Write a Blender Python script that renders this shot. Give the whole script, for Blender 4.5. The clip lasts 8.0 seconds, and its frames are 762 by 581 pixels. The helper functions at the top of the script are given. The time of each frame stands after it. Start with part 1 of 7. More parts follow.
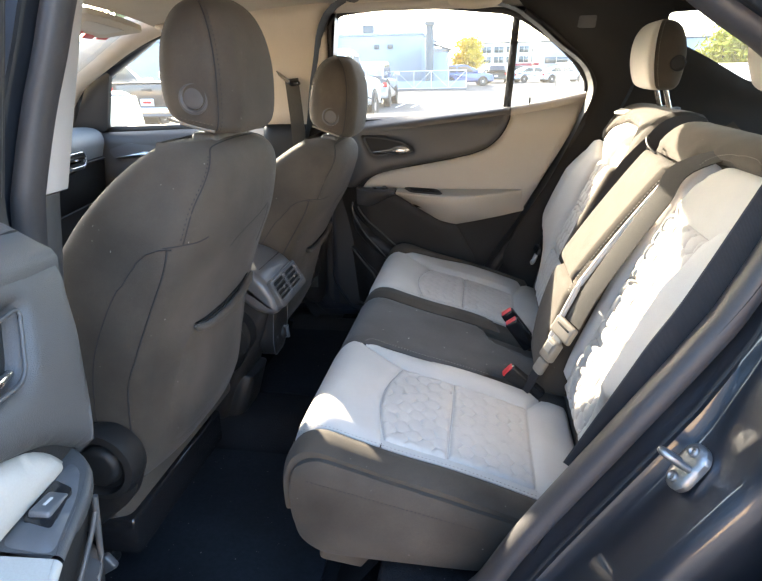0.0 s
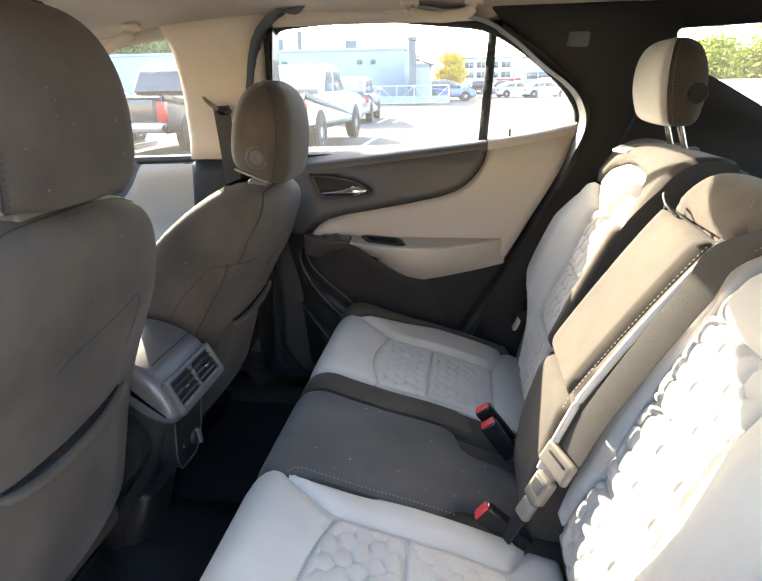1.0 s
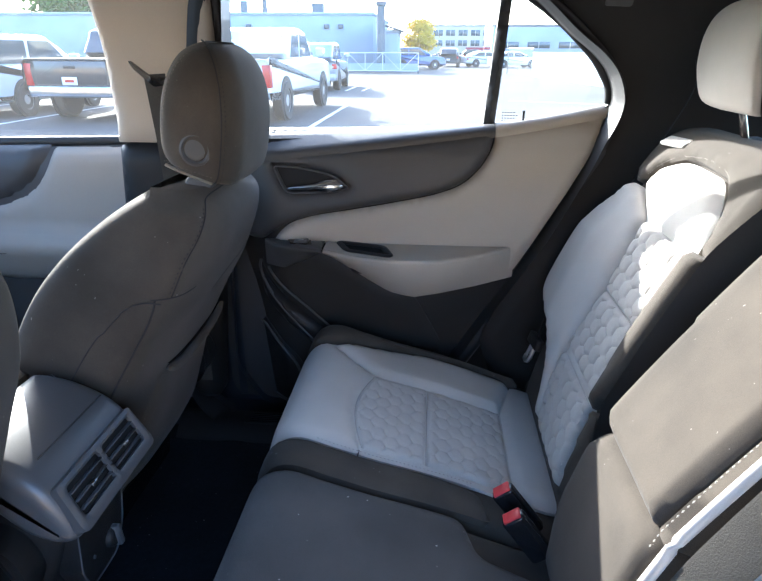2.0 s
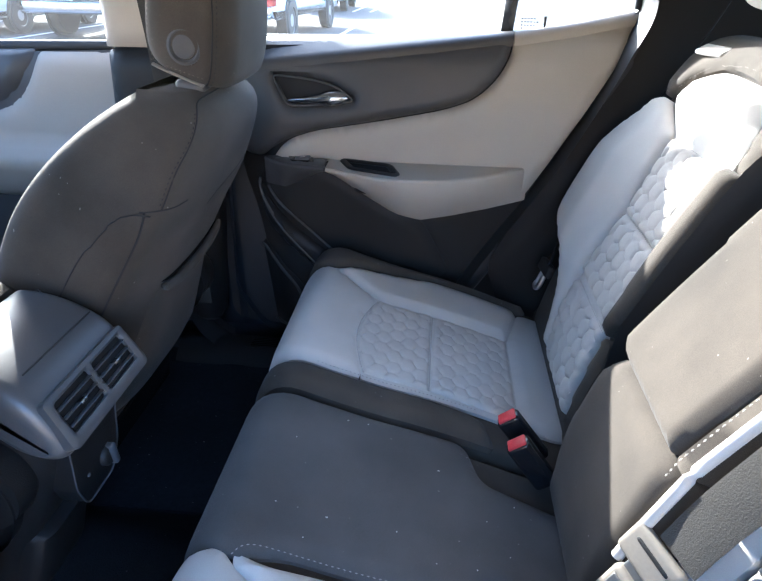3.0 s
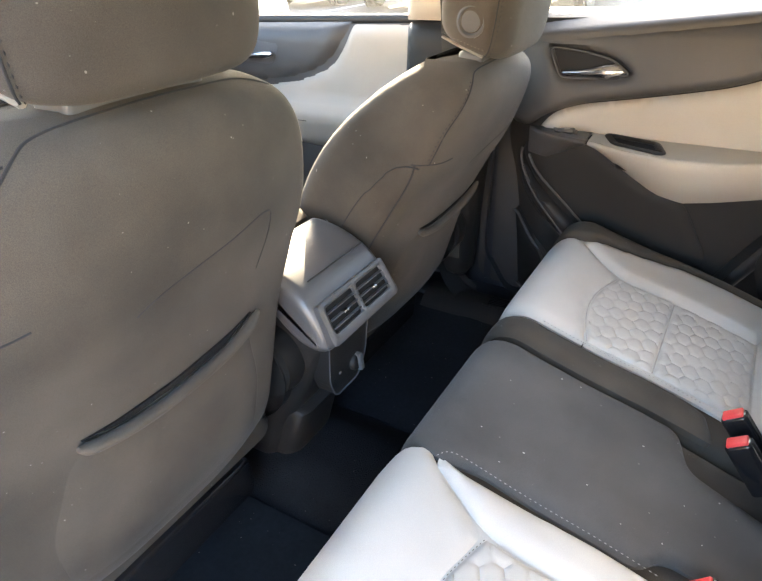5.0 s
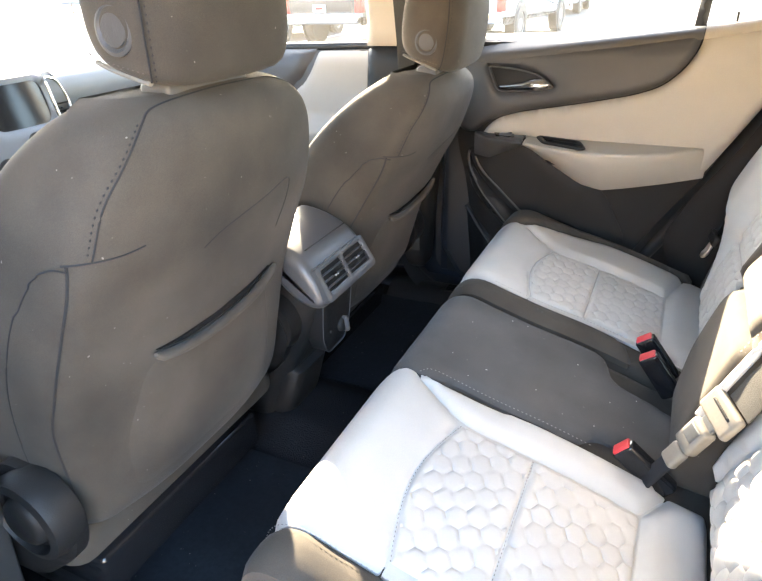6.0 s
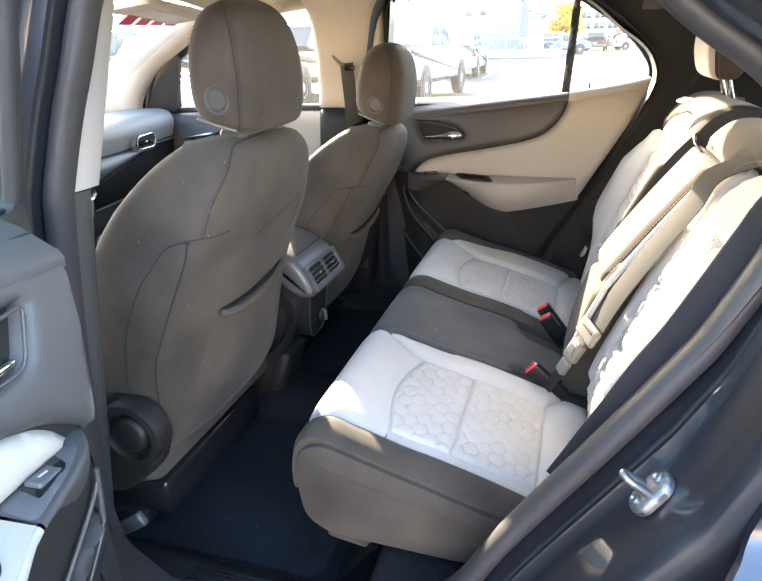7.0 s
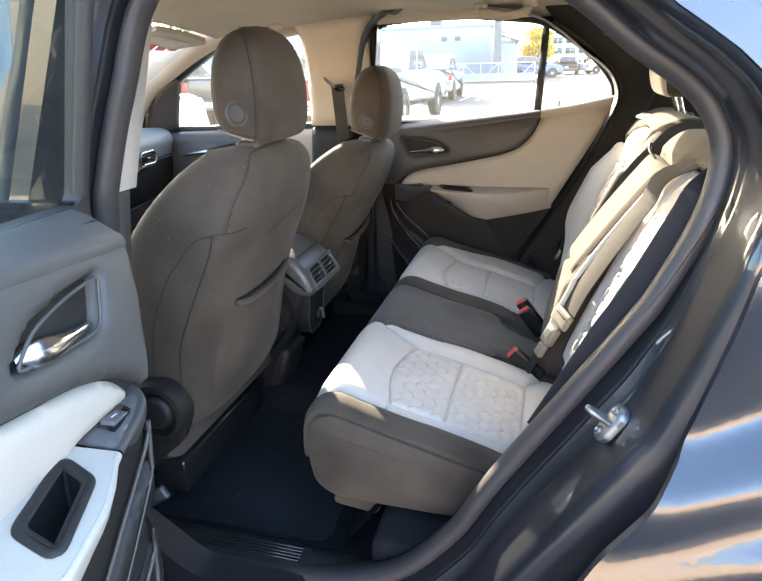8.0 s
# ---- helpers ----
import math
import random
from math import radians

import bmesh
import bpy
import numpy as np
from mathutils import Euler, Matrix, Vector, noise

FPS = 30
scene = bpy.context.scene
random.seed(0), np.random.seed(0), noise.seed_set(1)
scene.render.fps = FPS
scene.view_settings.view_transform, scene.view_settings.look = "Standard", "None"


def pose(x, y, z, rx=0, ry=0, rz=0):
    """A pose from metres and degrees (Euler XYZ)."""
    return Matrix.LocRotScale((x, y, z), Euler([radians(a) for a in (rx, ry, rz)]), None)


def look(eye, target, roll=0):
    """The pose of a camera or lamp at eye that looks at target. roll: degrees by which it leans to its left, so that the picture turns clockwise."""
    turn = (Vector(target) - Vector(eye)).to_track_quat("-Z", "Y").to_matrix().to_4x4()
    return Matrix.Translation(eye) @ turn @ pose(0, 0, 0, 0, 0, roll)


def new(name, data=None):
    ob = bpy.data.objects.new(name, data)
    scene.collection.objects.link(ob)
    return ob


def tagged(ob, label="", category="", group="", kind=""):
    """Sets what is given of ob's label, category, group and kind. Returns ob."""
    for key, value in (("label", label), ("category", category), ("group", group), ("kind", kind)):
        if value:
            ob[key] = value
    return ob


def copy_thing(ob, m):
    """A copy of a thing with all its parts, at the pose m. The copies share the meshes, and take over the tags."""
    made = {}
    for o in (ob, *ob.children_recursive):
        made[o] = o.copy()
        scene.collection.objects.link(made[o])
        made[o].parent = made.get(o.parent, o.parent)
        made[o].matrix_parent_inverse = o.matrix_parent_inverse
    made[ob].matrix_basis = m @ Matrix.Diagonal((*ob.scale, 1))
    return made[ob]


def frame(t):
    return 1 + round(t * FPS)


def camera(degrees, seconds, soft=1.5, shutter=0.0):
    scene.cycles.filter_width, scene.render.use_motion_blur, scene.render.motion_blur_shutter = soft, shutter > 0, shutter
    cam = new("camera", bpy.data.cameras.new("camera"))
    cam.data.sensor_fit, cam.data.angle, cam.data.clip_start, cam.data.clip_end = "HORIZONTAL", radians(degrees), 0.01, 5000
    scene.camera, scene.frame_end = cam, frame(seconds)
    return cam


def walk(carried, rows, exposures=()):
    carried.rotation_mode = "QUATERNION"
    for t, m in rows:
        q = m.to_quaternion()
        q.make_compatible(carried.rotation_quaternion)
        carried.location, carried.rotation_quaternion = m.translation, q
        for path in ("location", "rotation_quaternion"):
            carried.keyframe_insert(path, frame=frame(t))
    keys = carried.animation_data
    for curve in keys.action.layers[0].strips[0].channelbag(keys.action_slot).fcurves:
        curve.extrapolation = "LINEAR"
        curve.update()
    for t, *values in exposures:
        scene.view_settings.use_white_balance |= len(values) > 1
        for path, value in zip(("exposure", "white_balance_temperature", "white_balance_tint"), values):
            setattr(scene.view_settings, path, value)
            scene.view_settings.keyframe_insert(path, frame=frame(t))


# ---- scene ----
# World: x to the car's rear, y to the car's right, z up from the asphalt.
cam = camera(64.7, 8.0)
EXPOSURES = [(0.0, 4.17, 6350, 10), (1.2, 4.05, 6250, 10), (2.3, 3.75, 4850, 10), (2.8, 3.95, 4950, 10), (3.5, 4.43, 5400, 10), (4.5, 5.0, 6800, 10), (6.0, 5.08, 6700, 10), (6.6, 4.75, 6550, 10), (7.2, 4.58, 6500, 10), (8.0, 4.25, 6550, 10)]
PATH = [
    (0, (0.019, -1.358, 1.343), (-0.295, 0.494, 0.657), -1.2),
    (0.5, (0.039, -1.196, 1.351), (-0.25, 0.665, 0.68), -0.8),
    (1, (0.051, -0.965, 1.371), (-0.216, 0.909, 0.724), -1.0),
    (1.2, (0.02, -0.867, 1.372), (-0.217, 1.013, 0.733), -0.5),
    (2.3, (-0.027, -0.593, 1.368), (-0.176, 1.238, 0.577), 0.2),
    (2.5, (-0.024, -0.588, 1.348), (-0.178, 1.228, 0.525), 0.4),
    (3, (-0.029, -0.581, 1.328), (-0.189, 1.177, 0.387), 1.1),
    (3.5, (-0.027, -0.584, 1.321), (-0.273, 1.127, 0.316), 1.4),
    (4, (-0.018, -0.614, 1.324), (-0.559, 1.022, 0.309), -0.0),
    (4.5, (-0.008, -0.647, 1.337), (-0.844, 0.859, 0.321), -1.7),
    (4.7, (-0.004, -0.656, 1.341), (-0.914, 0.808, 0.327), -2.3),
    (5.8, (0.08, -0.816, 1.347), (-0.781, 0.721, 0.4), -2.8),
    (6, (0.081, -0.908, 1.345), (-0.706, 0.683, 0.422), -2.1),
    (6.5, (0.099, -1.159, 1.372), (-0.544, 0.535, 0.526), -1.4),
    (7, (0.138, -1.342, 1.39), (-0.43, 0.415, 0.623), -1.6),
    (7.5, (0.14, -1.483, 1.391), (-0.381, 0.308, 0.671), -1.6),
    (8, (0.149, -1.505, 1.387), (-0.362, 0.296, 0.684), -1.7),
]
walk(cam, [(t, look(eye, target, roll)) for t, eye, target, roll in PATH], exposures=EXPOSURES)

# ---- light ----
SUN_ELEV, SUN_AZ = 21.0, 121.0          # degrees; azimuth from +x towards +y
sun_dir = Vector((math.cos(radians(SUN_ELEV)) * math.cos(radians(SUN_AZ)),
                  math.cos(radians(SUN_ELEV)) * math.sin(radians(SUN_AZ)), math.sin(radians(SUN_ELEV))))
world = bpy.data.worlds.new("sky")
scene.world = world
world.use_nodes = True
wn = world.node_tree.nodes
sky = wn.new("ShaderNodeTexSky")
sky.sky_type = "NISHITA"
sky.sun_disc = False
sky.sun_elevation = radians(SUN_ELEV)
sky.sun_rotation = radians(90.0 - SUN_AZ)
sky.dust_density = 2.0
world.node_tree.links.new(sky.outputs[0], wn["Background"].inputs[0])
wn["Background"].inputs[1].default_value = 0.15
sun_lamp = new("sun", bpy.data.lights.new("sun", "SUN"))
sun_lamp.data.energy = 2.35
sun_lamp.data.angle = radians(0.5)
sun_lamp.data.color = (1.0, 0.86, 0.64)
sun_lamp.matrix_world = look(tuple(sun_dir * 30), (0, 0, 0))


# ---- materials ----
def material(name, base, rough=0.6, metal=0.0, grain=400.0, bump=0.15, vary=0.12, blotch=6.0, coat=0.0, spec=0.5, sheen=0.0, kind="noise", dirt=0.0, piece=0.0, depth=0.001):
    """A surface with fine grain, broad blotches, relief and a little wear, sized in metres."""
    m = bpy.data.materials.new(name)
    m.use_nodes = True
    n, l = m.node_tree.nodes, m.node_tree.links
    p = n["Principled BSDF"]
    co = n.new("ShaderNodeTexCoord")
    broad = n.new("ShaderNodeTexNoise")
    broad.inputs["Scale"].default_value = blotch
    broad.inputs["Detail"].default_value = 5
    l.new(co.outputs["Object"], broad.inputs["Vector"])
    if kind == "voronoi":
        fine = n.new("ShaderNodeTexVoronoi")
        fine_out = fine.outputs["Distance"]
    elif kind == "weave":
        fine = n.new("ShaderNodeTexWave")
        fine.inputs["Distortion"].default_value = 1.5
        fine.inputs["Detail"].default_value = 2
        fine_out = fine.outputs["Fac"]
    else:
        fine = n.new("ShaderNodeTexNoise")
        fine.inputs["Detail"].default_value = 3
        fine_out = fine.outputs["Fac"]
    fine.inputs["Scale"].default_value = grain
    l.new(co.outputs["Object"], fine.inputs["Vector"])
    lo = [c * (1 - vary) for c in base]
    hi = [min(1.0, c * (1 + vary)) for c in base]
    ramp = n.new("ShaderNodeValToRGB")
    ramp.color_ramp.elements[0].position, ramp.color_ramp.elements[1].position = 0.3, 0.7
    ramp.color_ramp.elements[0].color, ramp.color_ramp.elements[1].color = (*lo, 1), (*hi, 1)
    l.new(broad.outputs["Fac"], ramp.inputs[0])
    mix = n.new("ShaderNodeMix")
    mix.data_type, mix.blend_type = "RGBA", "MULTIPLY"
    mix.inputs["Factor"].default_value = min(1.0, vary * 2.5)
    tone = n.new("ShaderNodeMapRange")
    if kind == "noise":
        tone.inputs["From Min"].default_value, tone.inputs["From Max"].default_value = 0.30, 0.70
    tone.inputs["To Min"].default_value, tone.inputs["To Max"].default_value = 0.72, 1.18
    l.new(fine_out, tone.inputs["Value"])
    l.new(ramp.outputs[0], mix.inputs["A"])
    l.new(tone.outputs[0], mix.inputs["B"])
    colour = mix.outputs["Result"]
    if piece:
        info = n.new("ShaderNodeObjectInfo")
        pm = n.new("ShaderNodeMapRange")
        pm.inputs["To Min"].default_value, pm.inputs["To Max"].default_value = 1 - piece, 1 + piece
        l.new(info.outputs["Random"], pm.inputs["Value"])
        mp = n.new("ShaderNodeMix")
        mp.data_type, mp.blend_type = "RGBA", "MULTIPLY"
        mp.inputs["Factor"].default_value = 1.0
        l.new(colour, mp.inputs["A"])
        l.new(pm.outputs[0], mp.inputs["B"])
        colour = mp.outputs["Result"]
    if dirt:
        spots = n.new("ShaderNodeTexNoise")
        spots.inputs["Scale"].default_value, spots.inputs["Detail"].default_value = 170.0, 1
        cut = n.new("ShaderNodeMapRange")
        cut.inputs["From Min"].default_value, cut.inputs["From Max"].default_value = 0.785, 0.815
        l.new(co.outputs["Object"], spots.inputs["Vector"])
        l.new(spots.outputs["Fac"], cut.inputs["Value"])
        fac = n.new("ShaderNodeMath")
        fac.operation = "MULTIPLY"
        fac.inputs[1].default_value = dirt
        l.new(cut.outputs[0], fac.inputs[0])
        md = n.new("ShaderNodeMix")
        md.data_type = "RGBA"
        md.inputs["B"].default_value = (0.45, 0.42, 0.38, 1)
        l.new(fac.outputs[0], md.inputs["Factor"])
        l.new(colour, md.inputs["A"])
        colour = md.outputs["Result"]
    l.new(colour, p.inputs["Base Color"])
    rm = n.new("ShaderNodeMapRange")
    rm.inputs["To Min"].default_value, rm.inputs["To Max"].default_value = max(0.02, rough - 0.1 * min(1, rough * 2)), min(1.0, rough + 0.1)
    l.new(broad.outputs["Fac"], rm.inputs["Value"])
    l.new(rm.outputs[0], p.inputs["Roughness"])
    p.inputs["Metallic"].default_value = metal
    p.inputs["Specular IOR Level"].default_value = spec
    p.inputs["Coat Weight"].default_value = coat
    p.inputs["Coat Roughness"].default_value = 0.03
    if sheen:
        p.inputs["Sheen Weight"].default_value = sheen
        p.inputs["Sheen Roughness"].default_value = 0.5
    if bump:
        b = n.new("ShaderNodeBump")
        b.inputs["Strength"].default_value = bump
        b.inputs["Distance"].default_value = depth
        l.new(fine_out, b.inputs["Height"])
        l.new(b.outputs[0], p.inputs["Normal"])
    return m


def glass(name, tint, dust=0.016):
    """Thin glass: clear, mirror-like at a slant, with a film of dust and dried drops."""
    m = bpy.data.materials.new(name)
    m.use_nodes = True
    n, l = m.node_tree.nodes, m.node_tree.links
    n.remove(n["Principled BSDF"])
    clear, gloss, fres, mix = (n.new(k) for k in ("ShaderNodeBsdfTransparent", "ShaderNodeBsdfGlossy", "ShaderNodeMapRange", "ShaderNodeMixShader"))
    clear.inputs[0].default_value = (*tint, 1)
    gloss.inputs["Roughness"].default_value = 0.01
    slant, fifth = n.new("ShaderNodeLayerWeight"), n.new("ShaderNodeMath")
    slant.inputs["Blend"].default_value = 0.5
    fifth.operation, fifth.inputs[1].default_value = "POWER", 5.0
    l.new(slant.outputs["Facing"], fifth.inputs[0])
    l.new(fifth.outputs[0], fres.inputs["Value"])
    fres.inputs["To Min"].default_value, fres.inputs["To Max"].default_value = 0.035, 0.8
    film, grime = n.new("ShaderNodeBsdfTranslucent"), n.new("ShaderNodeMixShader")
    film.inputs[0].default_value = (0.85, 0.83, 0.78, 1)
    co, spots, haze = n.new("ShaderNodeTexCoord"), n.new("ShaderNodeTexVoronoi"), n.new("ShaderNodeTexNoise")
    spots.inputs["Scale"].default_value, haze.inputs["Scale"].default_value = 55.0, 7.0
    l.new(co.outputs["Object"], spots.inputs["Vector"])
    l.new(co.outputs["Object"], haze.inputs["Vector"])
    drop, veil, add = n.new("ShaderNodeMapRange"), n.new("ShaderNodeMapRange"), n.new("ShaderNodeMath")
    drop.inputs["From Min"].default_value, drop.inputs["From Max"].default_value = 0.16, 0.10
    drop.inputs["To Max"].default_value = dust * 1.2
    veil.inputs["To Min"].default_value, veil.inputs["To Max"].default_value = dust * 0.5, dust * 1.4
    l.new(spots.outputs["Distance"], drop.inputs["Value"])
    l.new(haze.outputs["Fac"], veil.inputs["Value"])
    l.new(drop.outputs[0], add.inputs[0])
    l.new(veil.outputs[0], add.inputs[1])
    l.new(add.outputs[0], grime.inputs[0])
    l.new(clear.outputs[0], grime.inputs[1])
    l.new(film.outputs[0], grime.inputs[2])
    l.new(fres.outputs[0], mix.inputs[0])
    l.new(grime.outputs[0], mix.inputs[1])
    l.new(gloss.outputs[0], mix.inputs[2])
    l.new(mix.outputs[0], n["Material Output"].inputs[0])
    return m


M_DARK = material("charcoal seat fabric", (0.060, 0.0505, 0.0405), 0.92, grain=1500, bump=0.3, vary=0.40, sheen=0.06, dirt=0.35, spec=0.16)
M_CENTRE = material("charcoal bench fabric", (0.078, 0.073, 0.069), 0.92, grain=1500, bump=0.3, vary=0.30, sheen=0.08, dirt=0.3, spec=0.25)
M_LIGHT = material("pale grey seat cloth", (0.475, 0.450, 0.415), 0.85, grain=1300, bump=0.2, vary=0.10, sheen=0.15, spec=0.25)
M_QUILT = material("pale grey quilted cloth", (0.465, 0.432, 0.390), 0.85, grain=1300, bump=0.2, vary=0.09, sheen=0.15, spec=0.25)
M_TRIMLIGHT = material("pale grey grained door trim", (0.365, 0.335, 0.290), 0.6, grain=500, bump=0.2, vary=0.05, spec=0.35)
M_BEIGE = material("warm beige pillar plastic", (0.52, 0.45, 0.36), 0.65, grain=600, bump=0.2, vary=0.05, spec=0.35)
M_HEADLINER = material("beige headliner felt", (0.50, 0.45, 0.38), 0.95, grain=900, bump=0.3, vary=0.06, spec=0.15)
M_PLASTIC = material("black grained plastic", (0.015, 0.0145, 0.0145), 0.5, grain=700, bump=0.3, vary=0.12, spec=0.28, kind="voronoi")
M_DOORDARK = material("charcoal grained door plastic", (0.058, 0.056, 0.055), 0.48, grain=800, bump=0.3, vary=0.1, spec=0.45, kind="voronoi")
# Darker than the upper trim: shade low on the door is in this colour.
M_LOWER = material("lower door plastic darkened for shade", (0.020, 0.0195, 0.019), 0.55, grain=800, bump=0.3, vary=0.12, spec=0.18, kind="voronoi")
M_QUARTER = material("dark brown grey quarter trim", (0.019, 0.0175, 0.0165), 0.6, grain=800, bump=0.3, vary=0.1, spec=0.2, kind="voronoi")
M_SATIN = material("satin graphite plastic", (0.075, 0.076, 0.080), 0.38, grain=500, bump=0.05, vary=0.08, spec=0.5)
M_DASH = material("grey dashboard skin", (0.22, 0.225, 0.23), 0.6, grain=500, bump=0.2, vary=0.05, spec=0.35)
M_DASHMID = material("mid grey satin dashboard trim", (0.15, 0.155, 0.16), 0.45, grain=500, bump=0.1, vary=0.06, spec=0.45)
M_PILLAR = material("light warm grey pillar plastic", (0.42, 0.39, 0.36), 0.6, grain=600, bump=0.2, vary=0.05, spec=0.35)
# Black plastic taken darker still: the vent cavity's shade is in the colour.
M_VENTSHADE = material("black vent plastic with cavity shade", (0.007, 0.007, 0.007), 0.6, grain=300, bump=0.0, vary=0.1, spec=0.2)
M_GLOSS = material("gloss black plastic", (0.012, 0.012, 0.013), 0.15, grain=300, bump=0.0, vary=0.1, spec=0.5)
M_CARPET = material("dark grey carpet pile", (0.014, 0.0155, 0.018), 0.98, grain=450, bump=0.9, vary=0.35, dirt=0.2, spec=0.05, depth=0.004)
M_MAT = material("dark rubber floor mat", (0.013, 0.0155, 0.019), 0.75, grain=120, bump=0.4, vary=0.3, dirt=0.35, spec=0.15)
M_CHROME = material("satin chrome", (0.62, 0.61, 0.59), 0.18, metal=1.0, grain=300, bump=0.0, vary=0.04)
M_STEEL = material("zinc plated steel", (0.24, 0.245, 0.25), 0.48, metal=1.0, grain=200, bump=0.1, vary=0.1)
M_RED = material("red buckle button plastic", (0.55, 0.03, 0.035), 0.45, grain=300, bump=0.05, vary=0.08)
M_BELT = material("grey seat belt webbing", (0.050, 0.045, 0.037), 0.8, grain=700, bump=0.5, vary=0.3, sheen=0.2, spec=0.25)
M_BELTDARK = material("black seat belt webbing", (0.022, 0.022, 0.024), 0.8, grain=260, bump=0.6, vary=0.25, kind="weave", spec=0.25)
M_BUCKLE = material("pale tan buckle plastic", (0.21, 0.185, 0.15), 0.5, grain=300, bump=0.1, vary=0.08)
M_THREAD = material("pale stitching thread", (0.25, 0.235, 0.21), 0.8, grain=900, bump=0.1, vary=0.08)
M_THREADTAN = material("tan stitching thread", (0.11, 0.092, 0.075), 0.9, grain=900, bump=0.1, vary=0.1)
M_THREADDARK = material("dark stitching thread", (0.018, 0.017, 0.017), 0.9, grain=900, bump=0.1, vary=0.1)
M_RUBBER = material("grey brown door seal rubber", (0.036, 0.034, 0.036), 0.5, grain=300, bump=0.1, vary=0.12, spec=0.45)
M_RUBBERBLACK = material("black rubber gasket", (0.018, 0.018, 0.019), 0.6, grain=300, bump=0.1, vary=0.12)
M_PAINT = material("dark blue grey metallic paint", (0.036, 0.042, 0.054), 0.32, metal=0.75, grain=2500, bump=0.0, vary=0.12, coat=1.0)
M_GLASS = glass("clear window glass", (0.58, 0.605, 0.60))
M_TINT = glass("green tinted window glass", (0.55, 0.66, 0.62))


# ---- mesh tools ----
from mathutils import geometry


def link_mesh(name, bm, mat, smooth=True):
    me = bpy.data.meshes.new(name)
    bmesh.ops.recalc_face_normals(bm, faces=bm.faces)
    for f in bm.faces:
        f.smooth = smooth
    bm.to_mesh(me)
    bm.free()
    me.materials.append(mat)
    return me


def thing(name, label, category, group="", kind="", at=(0, 0, 0)):
    ob = tagged(new(name), label, category, group, kind)
    ob.empty_display_size = 0.05
    ob.location = at
    return ob


def part(name, bm, mat, parent=None, label="", smooth=True):
    ob = new(name, link_mesh(name, bm, mat, smooth))
    if smooth:
        ob.data.set_sharp_from_angle(angle=radians(50))
    if parent is not None:
        ob.parent = parent
        if parent.parent is None:
            ob.matrix_parent_inverse = parent.matrix_basis.inverted()
    return tagged(ob, label) if label else ob


def solid(name, bm, mat, label, category, group="", kind="", smooth=True):
    """A thing that is one mesh."""
    return tagged(part(name, bm, mat, None, "", smooth), label, category, group, kind)


def catmull(points, n=8, closed=False):
    """A smooth curve through points of any dimension."""
    p = [np.array(q, float) for q in points]
    m = len(p)
    out = []
    for i in range(m if closed else m - 1):
        a, b, c, d = (p[(i + k) % m] if closed else p[min(max(i + k, 0), m - 1)] for k in (-1, 0, 1, 2))
        for j in range(n):
            t = j / n
            out.append(0.5 * ((2 * b) + (c - a) * t + (2 * a - 5 * b + 4 * c - d) * t * t + (3 * b - a - 3 * c + d) * t ** 3))
    if not closed:
        out.append(p[-1])
    return out


def rounded(outline, r=0.02, n=5):
    """A closed 2D outline with its corners rounded; a point may carry its own radius."""
    out = []
    m = len(outline)
    for i in range(m):
        a, b, c = (np.array(outline[(i + k) % m][:2], float) for k in (-1, 0, 1))
        rr = outline[i][2] if len(outline[i]) > 2 else r
        la, lc = np.linalg.norm(a - b), np.linalg.norm(c - b)
        d = min(rr, la * 0.48, lc * 0.48)
        if d < 1e-4:
            out.append(b)
            continue
        s, e = b + (a - b) / la * d, b + (c - b) / lc * d
        for j in range(n + 1):
            t = j / n
            out.append((1 - t) ** 2 * s + 2 * t * (1 - t) * b + t * t * e)
    return out


def resample(loop, step):
    out = []
    m = len(loop)
    for i in range(m):
        a, b = loop[i], loop[(i + 1) % m]
        k = max(1, int(round(np.linalg.norm(b - a) / step)))
        for j in range(k):
            out.append(a + (b - a) * j / k)
    return out


def inside(pts, loop):
    x, y = pts[:, 0], pts[:, 1]
    res = np.zeros(len(pts), bool)
    m = len(loop)
    for i in range(m):
        x0, y0 = loop[i]
        x1, y1 = loop[(i + 1) % m]
        if y0 == y1:
            continue
        hit = ((y0 > y) != (y1 > y)) & (x < (x1 - x0) * (y - y0) / (y1 - y0) + x0)
        res ^= hit
    return res


def edge_distance(pts, loops):
    best = np.full(len(pts), 9.0)
    for loop in loops:
        a = np.array(loop)
        b = np.roll(a, -1, 0)
        for p, q in zip(a, b):
            d = q - p
            ll = max(1e-12, float(d @ d))
            t = np.clip(((pts - p) @ d) / ll, 0, 1)
            best = np.minimum(best, np.linalg.norm(pts - p - t[:, None] * d, axis=1))
    return best


